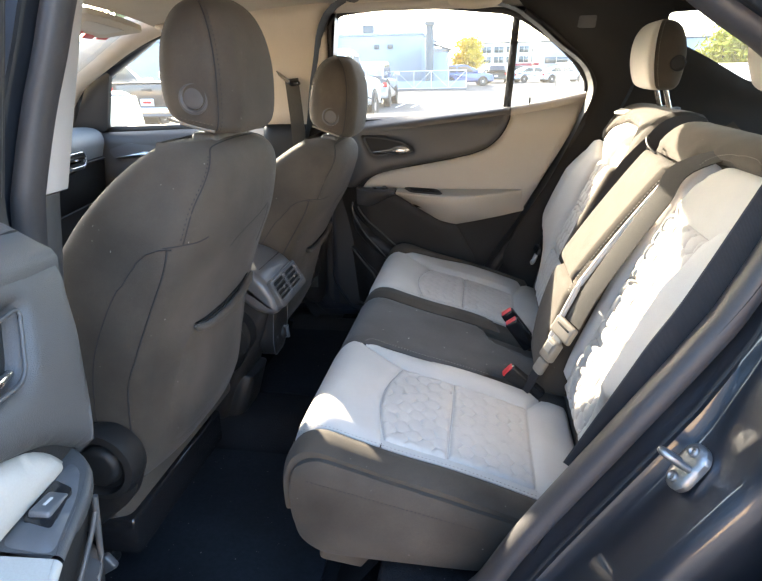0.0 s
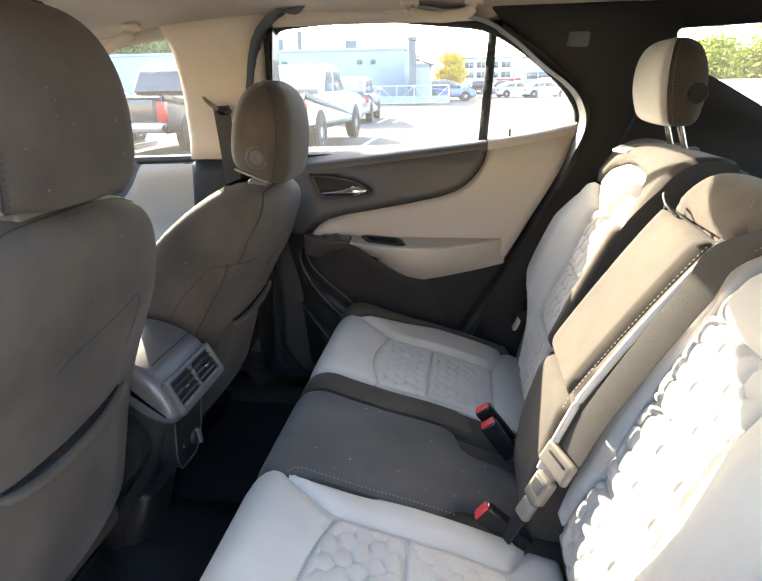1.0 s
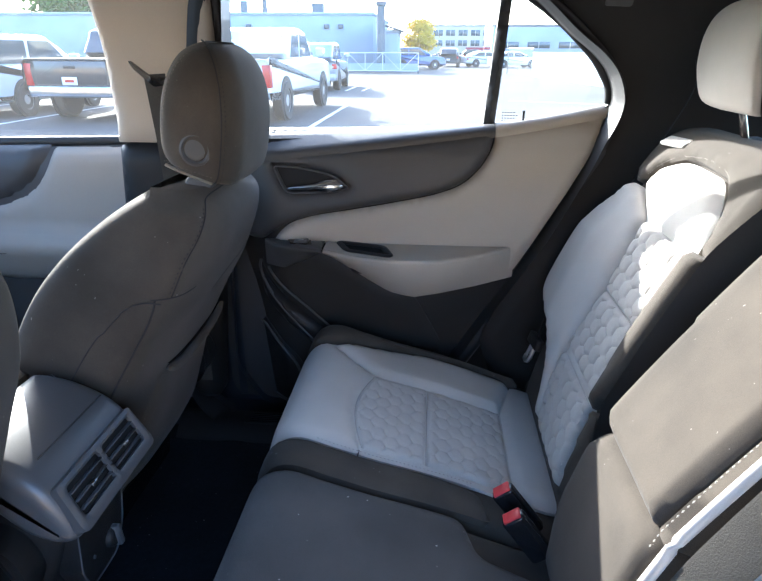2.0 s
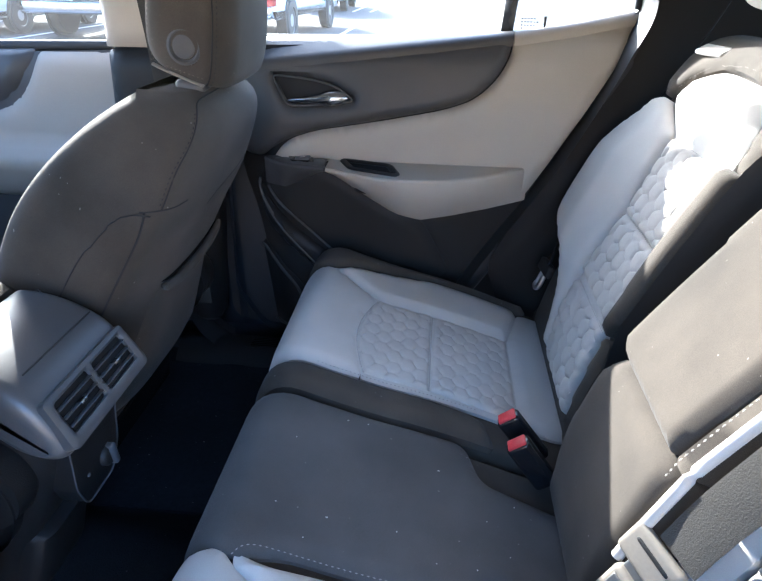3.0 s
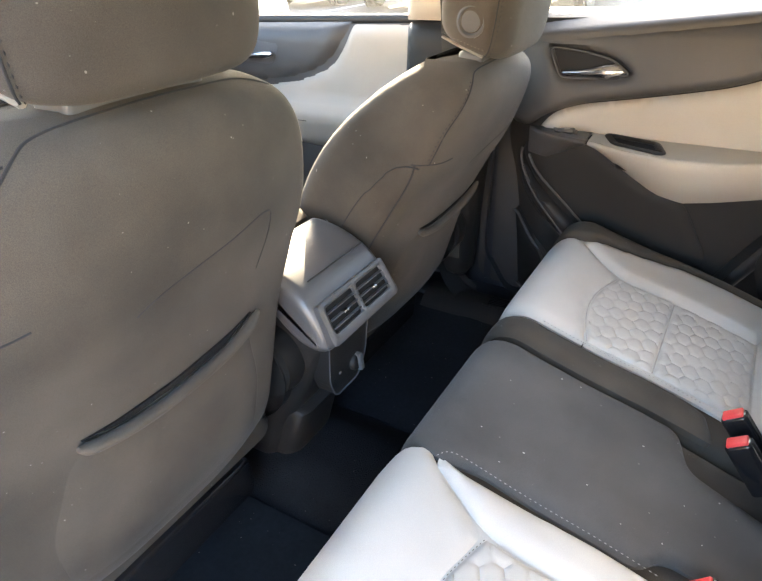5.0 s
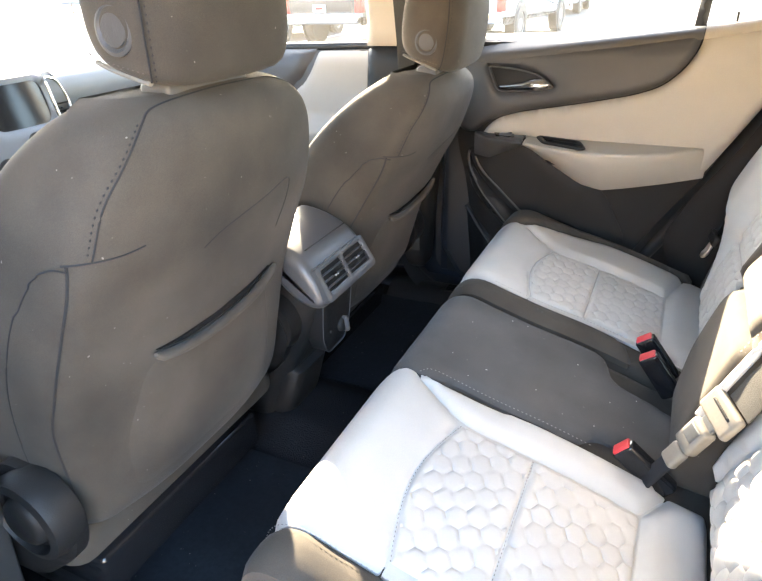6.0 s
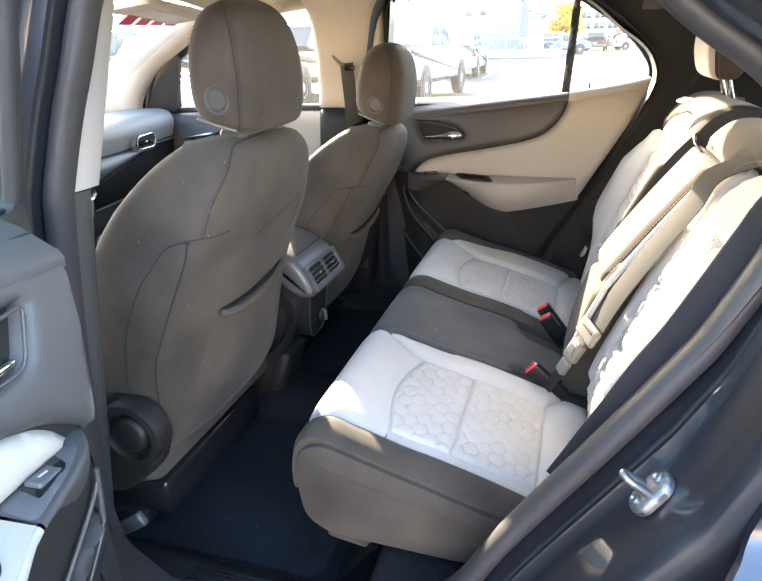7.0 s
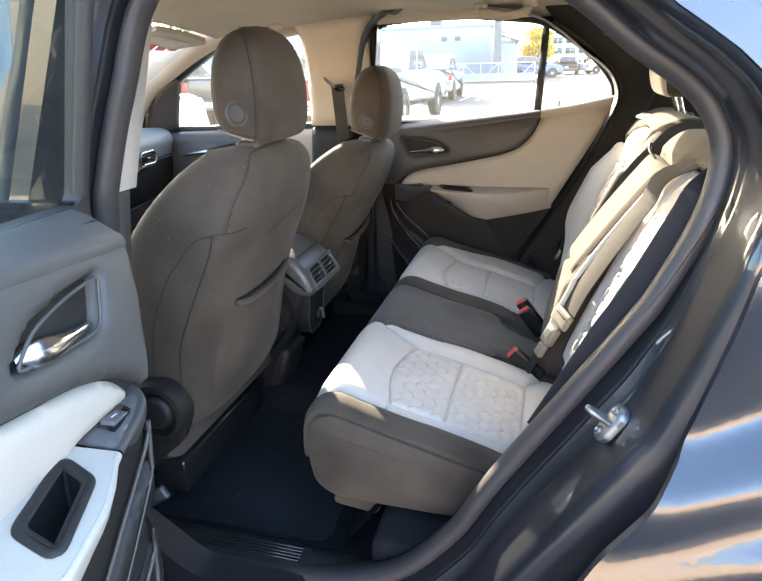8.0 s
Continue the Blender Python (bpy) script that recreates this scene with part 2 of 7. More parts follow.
def panel(outline, surf, puff=0.006, edge=0.012, depth=0.012, step=0.014, holes=(), hf=None, r=0.02):
    """An upholstered or moulded panel: a flat outline, filled, swollen towards its middle, laid on surf(u, v, h), with a rim of its own depth."""
    loops = [resample(rounded(outline, r), step)] + [resample(rounded(h, r), step) for h in holes]
    lo, hi = np.min(loops[0], 0), np.max(loops[0], 0)
    gx, gy = np.meshgrid(np.arange(lo[0] + step / 2, hi[0], step), np.arange(lo[1] + step / 2, hi[1], step))
    gx = gx + (np.arange(gx.shape[0]) % 2)[:, None] * step / 2
    grid = np.column_stack([gx.ravel(), gy.ravel()])
    keep = inside(grid, loops[0])
    for h in loops[1:]:
        keep &= ~inside(grid, h)
    grid = grid[keep]
    if len(grid):
        grid = grid[edge_distance(grid, loops) > step * 0.55]
    verts, edges = [], []
    for lp in loops:
        k = len(verts)
        verts += [Vector(p) for p in lp]
        edges += [(k + i, k + (i + 1) % len(lp)) for i in range(len(lp))]
    rim = len(verts)
    verts += [Vector(p) for p in grid]
    vo, _, fo, _, _, _ = geometry.delaunay_2d_cdt(verts, edges, [], 0, 1e-6)
    pts = np.array([tuple(v) for v in vo])
    mid = np.array([pts[list(f)].mean(0) for f in fo])
    ok = inside(mid, loops[0])
    for h in loops[1:]:
        ok &= ~inside(mid, h)
    d = edge_distance(pts, loops)
    t = 1 - np.clip(d / max(edge, 1e-5), 0, 1)
    height = puff * np.sqrt(np.clip(1 - t * t, 0, 1))
    if hf is not None:
        height = height + hf(pts[:, 0], pts[:, 1], d)
    bm = bmesh.new()
    bv = [bm.verts.new(surf(float(p[0]), float(p[1]), float(h))) for p, h in zip(pts, height)]
    for f, good in zip(fo, ok):
        if good:
            try:
                bm.faces.new([bv[i] for i in f])
            except ValueError:
                pass
    if depth:
        border = [e for e in bm.edges if len(e.link_faces) == 1]
        low = {}
        index = {v: i for i, v in enumerate(bv)}
        for e in border:
            for v in e.verts:
                if v not in low:
                    p = pts[index[v]]
                    low[v] = bm.verts.new(surf(float(p[0]), float(p[1]), float(height[index[v]]) - depth))
        for e in border:
            a, b = e.verts
            try:
                bm.faces.new((a, b, low[b], low[a]))
            except ValueError:
                pass
    bmesh.ops.delete(bm, geom=[v for v in bm.verts if not v.link_faces], context="VERTS")
    return bm


def loft(sections, ring=True, caps=True):
    """A skin over sections with equal numbers of points."""
    bm = bmesh.new()
    rows = [[bm.verts.new(tuple(p)) for p in s] for s in sections]
    n = len(rows[0])
    for a, b in zip(rows, rows[1:]):
        for i in range(n if ring else n - 1):
            j = (i + 1) % n
            bm.faces.new((a[i], a[j], b[j], b[i]))
    if caps and ring:
        bm.faces.new(rows[0])
        bm.faces.new(rows[-1])
    return bm


def tube(path, radius, n=10, flat=1.0, closed=False):
    """A rod along a path; flat below 1 squashes it."""
    pts = [Vector(p) for p in path]
    secs = []
    m = len(pts)
    for i, p in enumerate(pts):
        a = pts[(i - 1) % m] if closed else pts[max(i - 1, 0)]
        b = pts[(i + 1) % m] if closed else pts[min(i + 1, m - 1)]
        d = (b - a).normalized()
        up = Vector((0, 0, 1)) if abs(d.z) < 0.9 else Vector((0, 1, 0))
        s = d.cross(up).normalized()
        u = s.cross(d)
        rad = radius[i] if isinstance(radius, (list, tuple)) else radius
        secs.append([p + s * math.cos(2 * math.pi * k / n) * rad + u * math.sin(2 * math.pi * k / n) * rad * flat for k in range(n)])
    if closed:
        secs.append(secs[0])
        bm = loft(secs, caps=False)
        bmesh.ops.remove_doubles(bm, verts=bm.verts, dist=1e-6)
        return bm
    return loft(secs)


def box(x0, x1, y0, y1, z0, z1, bevel=0.004, seg=2):
    bm = bmesh.new()
    bmesh.ops.create_cube(bm, size=1.0)
    for v in bm.verts:
        v.co = Vector(((x0 + x1) / 2 + v.co.x * (x1 - x0), (y0 + y1) / 2 + v.co.y * (y1 - y0), (z0 + z1) / 2 + v.co.z * (z1 - z0)))
    if bevel:
        bmesh.ops.bevel(bm, geom=list(bm.edges), offset=bevel, segments=seg, affect="EDGES", profile=0.5)
    return bm


def moved(bm, m):
    bmesh.ops.transform(bm, matrix=m, verts=bm.verts)
    return bm


def joined(*bms):
    out = bmesh.new()
    for b in bms:
        me = bpy.data.meshes.new("tmp")
        b.to_mesh(me)
        b.free()
        out.from_mesh(me)
        bpy.data.meshes.remove(me)
    return out


def rounded_block(x0, x1, y0, y1, z0, z1, r, taper=0.0, lean=0.0, n=6):
    """A soft block: rounded in plan and at both ends, narrower towards the top by taper, leaning to the rear by lean."""
    secs = []
    levels = []
    for i in range(n + 1):
        a = math.pi / 2 * i / n
        levels.append((z0 + r * (1 - math.cos(a)), r * (1 - math.sin(a))))
    levels += [(z0 + r + (z1 - z0 - 2 * r) * k / 8, 0.0) for k in range(1, 8)]
    for i in range(n + 1):
        a = math.pi / 2 * i / n
        levels.append((z1 - r * (1 - math.sin(a)), r * (1 - math.cos(a))))
    for z, inset in levels:
        t = (z - z0) / (z1 - z0)
        w = taper * t
        base = [(x0 + inset, y0 + inset + w), (x1 - inset, y0 + inset + w), (x1 - inset, y1 - inset - w), (x0 + inset, y1 - inset - w)]
        secs.append([(p[0] + lean * t, p[1], z) for p in rounded(base, max(0.008, r * 1.2 - inset * 0.5), 6)])
    return loft(secs)


def lathe(profile, n=24, m=Matrix()):
    """Turn (radius, height) points round z."""
    secs = [[(r * math.cos(2 * math.pi * k / n), r * math.sin(2 * math.pi * k / n), z) for k in range(n)] for r, z in profile]
    return moved(loft(secs), m)


def strap(path, width_dirs, width, thick=0.0016):
    """A flat band along a path; width_dirs gives the direction of its breadth at each point."""
    secs = []
    pts = [Vector(p) for p in path]
    for i, p in enumerate(pts):
        d = (pts[min(i + 1, len(pts) - 1)] - pts[max(i - 1, 0)]).normalized()
        w = Vector(width_dirs[i] if isinstance(width_dirs, list) else width_dirs)
        w = (w - d * w.dot(d)).normalized() * width / 2
        t = d.cross(w).normalized() * thick / 2
        secs.append([p - w - t, p - w * 0.9 - t * 1.3, p + w * 0.9 - t * 1.3, p + w - t, p + w + t, p + w * 0.9 + t * 1.3, p - w * 0.9 + t * 1.3, p - w + t])
    return loft(secs)


def stitches(path, mat, parent, length=0.0042, gap=0.0026, size=0.00055):
    """A row of separate thread stitches along a path, as one stuff part."""
    pts = [Vector(p) for p in path]
    bm = bmesh.new()
    acc, on = 0.0, 0.0
    cum = [0.0]
    for a, b in zip(pts, pts[1:]):
        cum.append(cum[-1] + (b - a).length)

    def at(s):
        for i in range(len(pts) - 1):
            if s <= cum[i + 1]:
                t = (s - cum[i]) / max(1e-9, cum[i + 1] - cum[i])
                return pts[i].lerp(pts[i + 1], t)
        return pts[-1]
    s = 0.0
    while s + length < cum[-1]:
        a, b = at(s), at(s + length)
        d = (b - a).normalized()
        q = d.orthogonal().normalized() * size
        w = d.cross(q).normalized() * size
        m = (a + b) / 2
        top = [bm.verts.new(p) for p in (m + q * 1.3, m + w * 1.3, m - q * 1.3, m - w * 1.3)]
        e0, e1 = bm.verts.new(a), bm.verts.new(b)
        for i in range(4):
            j = (i + 1) % 4
            bm.faces.new((e0, top[i], top[j]))
            bm.faces.new((e1, top[j], top[i]))
        s += length + gap
    return tagged(part("stitching", bm, mat, parent, ""), kind="stuff")


# ---- rear bench ----
MID = 0.02                                # the car's middle plane


def curve_surface(profile, n=10, normal_sign=1):
    """A surface swept along y over a profile in x and z; u runs along the profile from its first point."""
    pts = np.array(catmull(profile, n))
    seg = np.linalg.norm(np.diff(pts, axis=0), axis=1)
    cum = np.concatenate([[0], np.cumsum(seg)])
    tan = np.gradient(pts, axis=0)
    tan /= np.linalg.norm(tan, axis=1)[:, None]
    nor = np.column_stack([-tan[:, 1], tan[:, 0]]) * normal_sign

    def surf(u, v, h):
        x = np.interp(u, cum, pts[:, 0])
        z = np.interp(u, cum, pts[:, 1])
        nx = np.interp(u, cum, nor[:, 0])
        nz = np.interp(u, cum, nor[:, 1])
        return (x + nx * h, v, z + nz * h)

    def along(value, axis=0):
        k = int(np.argmin(np.abs(pts[:, axis] - value)))
        return float(cum[k])
    return surf, along, float(cum[-1]), pts


def swept_body(section, y0, y1, r=0.03, n=5):
    """A closed section in x and z drawn out from y0 to y1, its ends rounded."""
    pts = np.array(section)
    mid = pts.mean(0)
    steps = [(y0 + r * (1 - math.cos(math.pi / 2 * i / n)), r * (1 - math.sin(math.pi / 2 * i / n))) for i in range(n + 1)]
    steps += [(y1 - (y - y0), inset) for y, inset in reversed(steps)]
    tan = np.roll(pts, -1, 0) - np.roll(pts, 1, 0)
    tan /= np.maximum(1e-9, np.linalg.norm(tan, axis=1))[:, None]
    nor = np.column_stack([tan[:, 1], -tan[:, 0]])
    if ((pts + nor * 0.001 - mid) ** 2).sum() < ((pts - mid) ** 2).sum():
        nor = -nor
    return loft([[(p[0] - q[0] * k, y, p[1] - q[1] * k) for p, q in zip(pts, nor)] for y, k in steps])


def hex_quilt(pu, pv, amp, wide, u0=0.0, v0=0.0):
    """Height of a quilted cloth of six-sided cells."""
    def hf(u, v, d):
        best = np.full(u.shape, 9.0)
        second = np.full(u.shape, 9.0)
        a, b = (u - u0) / pu, (v - v0) / pv
        ia = np.floor(a)
        for di in (-1, 0, 1, 2):
            row = ia + di
            off = np.mod(row, 2) * 0.5
            ib = np.floor(b - off)
            for dj in (-1, 0, 1, 2):
                du = (a - row) * pu
                dv = (b - off - ib - dj) * pv
                q = np.sqrt(du * du * 1.15 + dv * dv)
                new_best = np.minimum(best, q)
                second = np.minimum(second, np.maximum(best, q))
                best = new_best
        t = np.clip((second - best) / wide, 0, 1)
        fade = np.clip(d / 0.006, 0, 1)
        crown = 0.35 * np.clip((second - best) / 0.022, 0, 1)
        return amp * (np.sin(t * math.pi / 2) - 1.0 + crown) * fade
    return hf


CUSHION = [(-0.235, 0.580), (-0.274, 0.620), (-0.284, 0.690), (-0.270, 0.752), (-0.232, 0.774), (-0.170, 0.757), (-0.100, 0.736), (-0.020, 0.716), (0.060, 0.692), (0.130, 0.668), (0.235, 0.634)]
cush, cush_at, cush_len, cush_pts = curve_surface(CUSHION)


def cu(x):
    """Place along the cushion's top for an x behind the front roll."""
    return cush_at(x) if x > -0.235 else cush_at(-0.232)


def cushion_body(y0, y1, drop=0.006):
    pts = [(p[0] + 0.0, p[1] - drop) for p in cush_pts[4:]] + [(0.215, 0.560), (0.10, 0.555), (-0.05, 0.562), (-0.16, 0.565), (-0.22, 0.568)]
    return swept_body(pts, y0, y1, 0.035)


def seat_pad(parent, y0, ql, qh, y1, tip, arc_bulge=0.026, rear_x=0.128):
    """The pale upholstery of one outer seat: front roll, two quilted fields from ql to qh, a thin edge at y0, a raised border out to y1 that starts in a tip at the front."""
    front = 0.075
    ua, um, ur, ue, ut = cu(-0.126), cu(-0.02), cu(rear_x), cu(0.222), cu(-0.214)
    arc = [(ua - arc_bulge * math.sin(math.pi * k / 8), ql + (qh - ql) * k / 8) for k in range(9)]
    g = 0.0016
    bow = lambda u, v, d: 0.004 * np.clip(d / 0.05, 0, 1)
    part("front_roll", panel([(front, y0, 0.02), (ua - 0.004, y0), (ua - 0.004, ql - 0.002)] + [(u - 0.0016, v) for u, v in arc[1:-1]] + [(ua - 0.004, qh), (ut + 0.004, tip - 0.004), (ut - 0.022, tip + 0.020, 0.01), (front, tip + 0.022, 0.02)],
                             cush, 0.008, 0.02, 0.012, 0.012, hf=bow, r=0.006), M_LIGHT, parent)
    part("seam_lining", panel([(front + 0.01, y0 + 0.006), (front + 0.01, tip), (ue - 0.05, y1 - 0.02), (ue - 0.01, (y0 + y1) / 2), (ue - 0.05, y0 + 0.02)], cush, 0.0006, 0.004, 0.004, 0.02, r=0.02), M_LIGHT, parent)
    hq = hex_quilt(0.024, 0.034, 0.0030, 0.0065, ua, ql)
    part("quilted_field", panel([(u + 0.0008, v) for u, v in arc] + [(um - 0.0012, qh), (um - 0.0012, ql)], cush, 0.006, 0.012, 0.012, 0.0040, hf=hq, r=0.004), M_QUILT, parent)
    part("quilted_field", panel([(um + 0.0012, ql), (um + 0.0012, qh), (ur, qh), (ur, ql)], cush, 0.006, 0.012, 0.012, 0.0040, hf=hq, r=0.006), M_QUILT, parent)
    part("edge_strip", panel([(ua - 0.002, y0), (ua - 0.002, ql - g), (ur, ql - g), (ue - 0.03, y0)], cush, 0.007, 0.012, 0.012, 0.010, r=0.004), M_LIGHT, parent)
    part("raised_border", panel([(ut, tip - 0.002, 0.004), (ua - 0.002, qh + g, 0.03), (um, qh + g), (ur, qh + g), (ur + 0.036, y1 - 0.012), (ur, y1), (um, y1 - 0.002), (ut + 0.03, tip + (y1 - tip) * 0.45, 0.05), (ut - 0.006, tip + 0.016, 0.012)], cush, 0.014, 0.03, 0.012, 0.011, r=0.008), M_LIGHT, parent)
    part("rear_border", panel([(ur + 0.002, ql - g), (ur + 0.002, qh + g), (ur + 0.039, y1 - 0.011), (ue - 0.004, y1 - 0.008), (ue, y1 - 0.03), (ue, y0 + 0.01), (ue - 0.028, y0)], cush, 0.009, 0.016, 0.012, 0.012, r=0.006), M_LIGHT, parent)
    for line in ([cush(u, v, 0.0015) for u, v in arc], [cush(um, ql + (qh - ql) * k / 20, 0.0015) for k in range(21)]):
        stitches(line, M_THREADTAN, parent, 0.004, 0.0025, 0.0005)


# The wider part of the bench: outer seat and middle seat in one.
wide_seat = thing("rear_seat", "wide rear seat, charcoal cloth with pale quilted outer place", "car seat", "rear seats", at=(0, -0.25, 0.56))
wide_cushion = part("cushion", cushion_body(-0.585, 0.122), M_DARK, wide_seat)
seat_pad(wide_cushion, -0.506, -0.486, -0.226, -0.152, -0.176)
mid_pad = panel([(0.06, 0.116), (0.06, -0.160), (cu(-0.21), -0.165), (cu(-0.17), -0.150), (cu(0.03), -0.150), (cu(0.055), -0.115), (cu(0.205), -0.10), (cu(0.205), 0.03), (cu(0.06), 0.05), (cu(0.035), 0.116)], cush, 0.010, 0.03, 0.014, 0.012, r=0.02)
part("middle_pad", mid_pad, M_CENTRE, wide_cushion)
side_face = panel([(-0.262, 0.606), (-0.275, 0.700), (-0.262, 0.748), (-0.225, 0.766), (0.10, 0.672), (0.19, 0.640), (0.16, 0.580), (0.0, 0.575), (-0.22, 0.578)], lambda u, v, h: (u, -0.583 - h, v), 0.012, 0.05, 0.01, 0.016, r=0.03)
part("side_panel", side_face, M_DARK, wide_cushion)
stitches([cush(u, v, 0.012) for u, v in catmull([(cu(-0.224), -0.172), (cu(-0.20), -0.153), (cu(-0.12), -0.1505), (cu(0.05), -0.1495)], 14)], M_THREAD, wide_cushion)
part("side_bolster", panel([(0.085, -0.574, 0.02), (0.085, -0.509), (cu(0.19), -0.509), (cu(0.19), -0.574)], cush, 0.008, 0.03, 0.012, 0.012, r=0.006), M_DARK, wide_cushion)
stitches([cush(u, -0.5115, 0.0085) for u in np.linspace(0.16, cu(0.19), 60)], M_THREAD, wide_cushion)
stitches([(-0.255 + 0.018 * k, -0.5975, 0.738 - 0.0042 * k) for k in range(1, 18)], M_THREADDARK, wide_cushion)

part("hinge_cover", moved(rounded_block(-0.050, 0.050, -0.040, 0.040, -0.04, 0.04, 0.010), pose(-0.190, -0.500, 0.552, 0, 8, 0)), M_DARK, wide_seat, "taupe plastic hinge cover below the cushion")

lint = bmesh.new()
rng = random.Random(5)
for _ in range(14):
    spot = cush(cu(rng.uniform(-0.20, 0.12)), rng.uniform(-0.14, 0.10), 0.0105)
    bmesh.ops.create_icosphere(lint, subdivisions=1, radius=rng.uniform(0.0005, 0.0010), matrix=Matrix.Translation(spot) @ Matrix.Diagonal((rng.uniform(1, 2.2), 1, 0.6, 1)))
solid("lint", lint, M_LIGHT, "pale specks of lint on the charcoal middle seat", "lint", kind="stuff")

narrow_seat = thing("rear_seat", "narrow rear seat, charcoal edges around pale quilted cloth", "car seat", "rear seats", at=(0, 0.38, 0.56))
narrow_cushion = part("cushion", cushion_body(0.126, 0.632), M_DARK, narrow_seat)
seat_pad(narrow_cushion, 0.202, 0.219, 0.460, 0.604, 0.528)
inner_bolster = panel([(0.05, 0.130), (0.05, 0.196), (cu(0.0), 0.198), (cu(0.07), 0.188), (cu(0.09), 0.130)], cush, 0.010, 0.02, 0.012, 0.012, r=0.012)
part("inner_bolster", inner_bolster, M_DARK, narrow_cushion)
part("outer_edge", panel([(0.05, 0.545), (cu(-0.224), 0.549, 0.02), (cu(-0.19), 0.572, 0.03), (cu(-0.10), 0.592, 0.05), (cu(0.03), 0.606), (cu(0.19), 0.606), (cu(0.19), 0.630), (0.05, 0.630)], cush, 0.013, 0.014, 0.012, 0.010, r=0.008), M_DARK, narrow_cushion)
stitches([cush(u, 0.1995, 0.009) for u in np.linspace(cu(-0.20), cu(0.06), 40)], M_THREAD, narrow_cushion)

BACK = [(0.190, 0.630), (0.200, 0.690), (0.222, 0.775), (0.262, 0.880), (0.308, 0.990), (0.352, 1.085), (0.392, 1.162), (0.420, 1.203), (0.455, 1.226), (0.500, 1.228), (0.545, 1.215)]
back, back_at, back_len, back_pts = curve_surface(BACK)


def bz(z):
    return back_at(z, 1)


def back_body(y0, y1, drop=0.008):
    pts = [(p[0] + drop, p[1] - drop * 0.4) for p in back_pts] + [(0.555, 1.185), (0.53, 1.12), (0.43, 0.92), (0.33, 0.70), (0.32, 0.625), (0.26, 0.615)]
    return swept_body(pts, y0, y1, 0.03)


def back_pad(parent, s, sink):
    """Pale upholstery on one outer seat back: shoulder pad, quilted fields, the wide outer wing; sink: how far the middle lies back."""
    m = lambda y: y if s > 0 else 2 * MID - y
    field = lambda u, v, h: back(u, v, h - sink)
    shape = lambda *pts: [(bz(q[0]), m(q[1])) + tuple(q[2:]) for q in pts]
    hq = hex_quilt(0.029, 0.036, 0.0042, 0.0075, bz(0.842), m(0.24))
    part("seam_lining", panel(shape((0.76, 0.24), (0.76, 0.43), (1.17, 0.46), (1.17, 0.26)), field, 0.0006, 0.004, 0.004, 0.02, r=0.02), M_LIGHT, parent)
    part("quilted_field", panel(shape((0.700, 0.205), (0.700, 0.395), (0.775, 0.428), (0.8405, 0.438), (0.8405, 0.238), (0.775, 0.222)), field, 0.010, 0.016, 0.012, 0.0042, hf=hq, r=0.012), M_QUILT, parent)
    part("quilted_field", panel(shape((0.8435, 0.238), (0.8435, 0.438), (0.964, 0.422), (0.964, 0.237)), field, 0.010, 0.016, 0.012, 0.0042, hf=hq, r=0.006), M_QUILT, parent)
    part("quilted_field", panel(shape((0.967, 0.237), (0.967, 0.422), (1.091, 0.445), (1.091, 0.236)), field, 0.010, 0.016, 0.012, 0.0042, hf=hq, r=0.006), M_QUILT, parent)
    part("shoulder_pad", panel(shape((1.095, 0.236), (1.095, 0.446), (1.136, 0.548, 0.02), (1.172, 0.533), (1.197, 0.46, 0.04), (1.192, 0.305, 0.03), (1.150, 0.247, 0.03)), field, 0.012, 0.04, 0.014, 0.012, r=0.012), M_LIGHT, parent)
    wing = lambda u, v, d: 0.034 * np.clip(np.abs(v - m(0.43)) / 0.09, 0, 1) * np.clip((bz(1.135) - u) / 0.12, 0.35, 1) * np.clip((u - bz(0.74)) / 0.12, 0, 1)
    part("outer_wing", panel(shape((0.700, 0.398), (0.775, 0.431), (0.842, 0.441), (0.965, 0.425), (1.093, 0.449), (1.136, 0.552, 0.02), (1.128, 0.596, 0.03), (1.08, 0.624), (1.0, 0.637), (0.93, 0.638), (0.886, 0.634, 0.02), (0.868, 0.612, 0.02), (0.862, 0.56, 0.03), (0.845, 0.516, 0.02), (0.79, 0.480), (0.745, 0.455), (0.700, 0.43)),
                            lambda u, v, h: back(u, v, h - sink * max(0.0, 1 - abs(v - m(0.43)) / 0.12)), 0.012, 0.02, 0.016, 0.010, hf=wing, r=0.012), M_LIGHT, parent)
    for z, ya, yb in ((0.842, 0.24, 0.438), (0.9655, 0.24, 0.422), (1.093, 0.24, 0.444)):
        stitches([field(bz(z), m(ya + (yb - ya) * k / 16), 0.003) for k in range(17)], M_THREAD, parent, 0.004, 0.0025, 0.0005)
    stitches([back(bz(z), m(y), 0.004) for z, y in catmull([(1.142, 0.602), (1.150, 0.566), (1.178, 0.538), (1.203, 0.46), (1.198, 0.302), (1.152, 0.242), (1.10, 0.231)], 8)], M_THREAD, parent, 0.004, 0.0025, 0.0005)


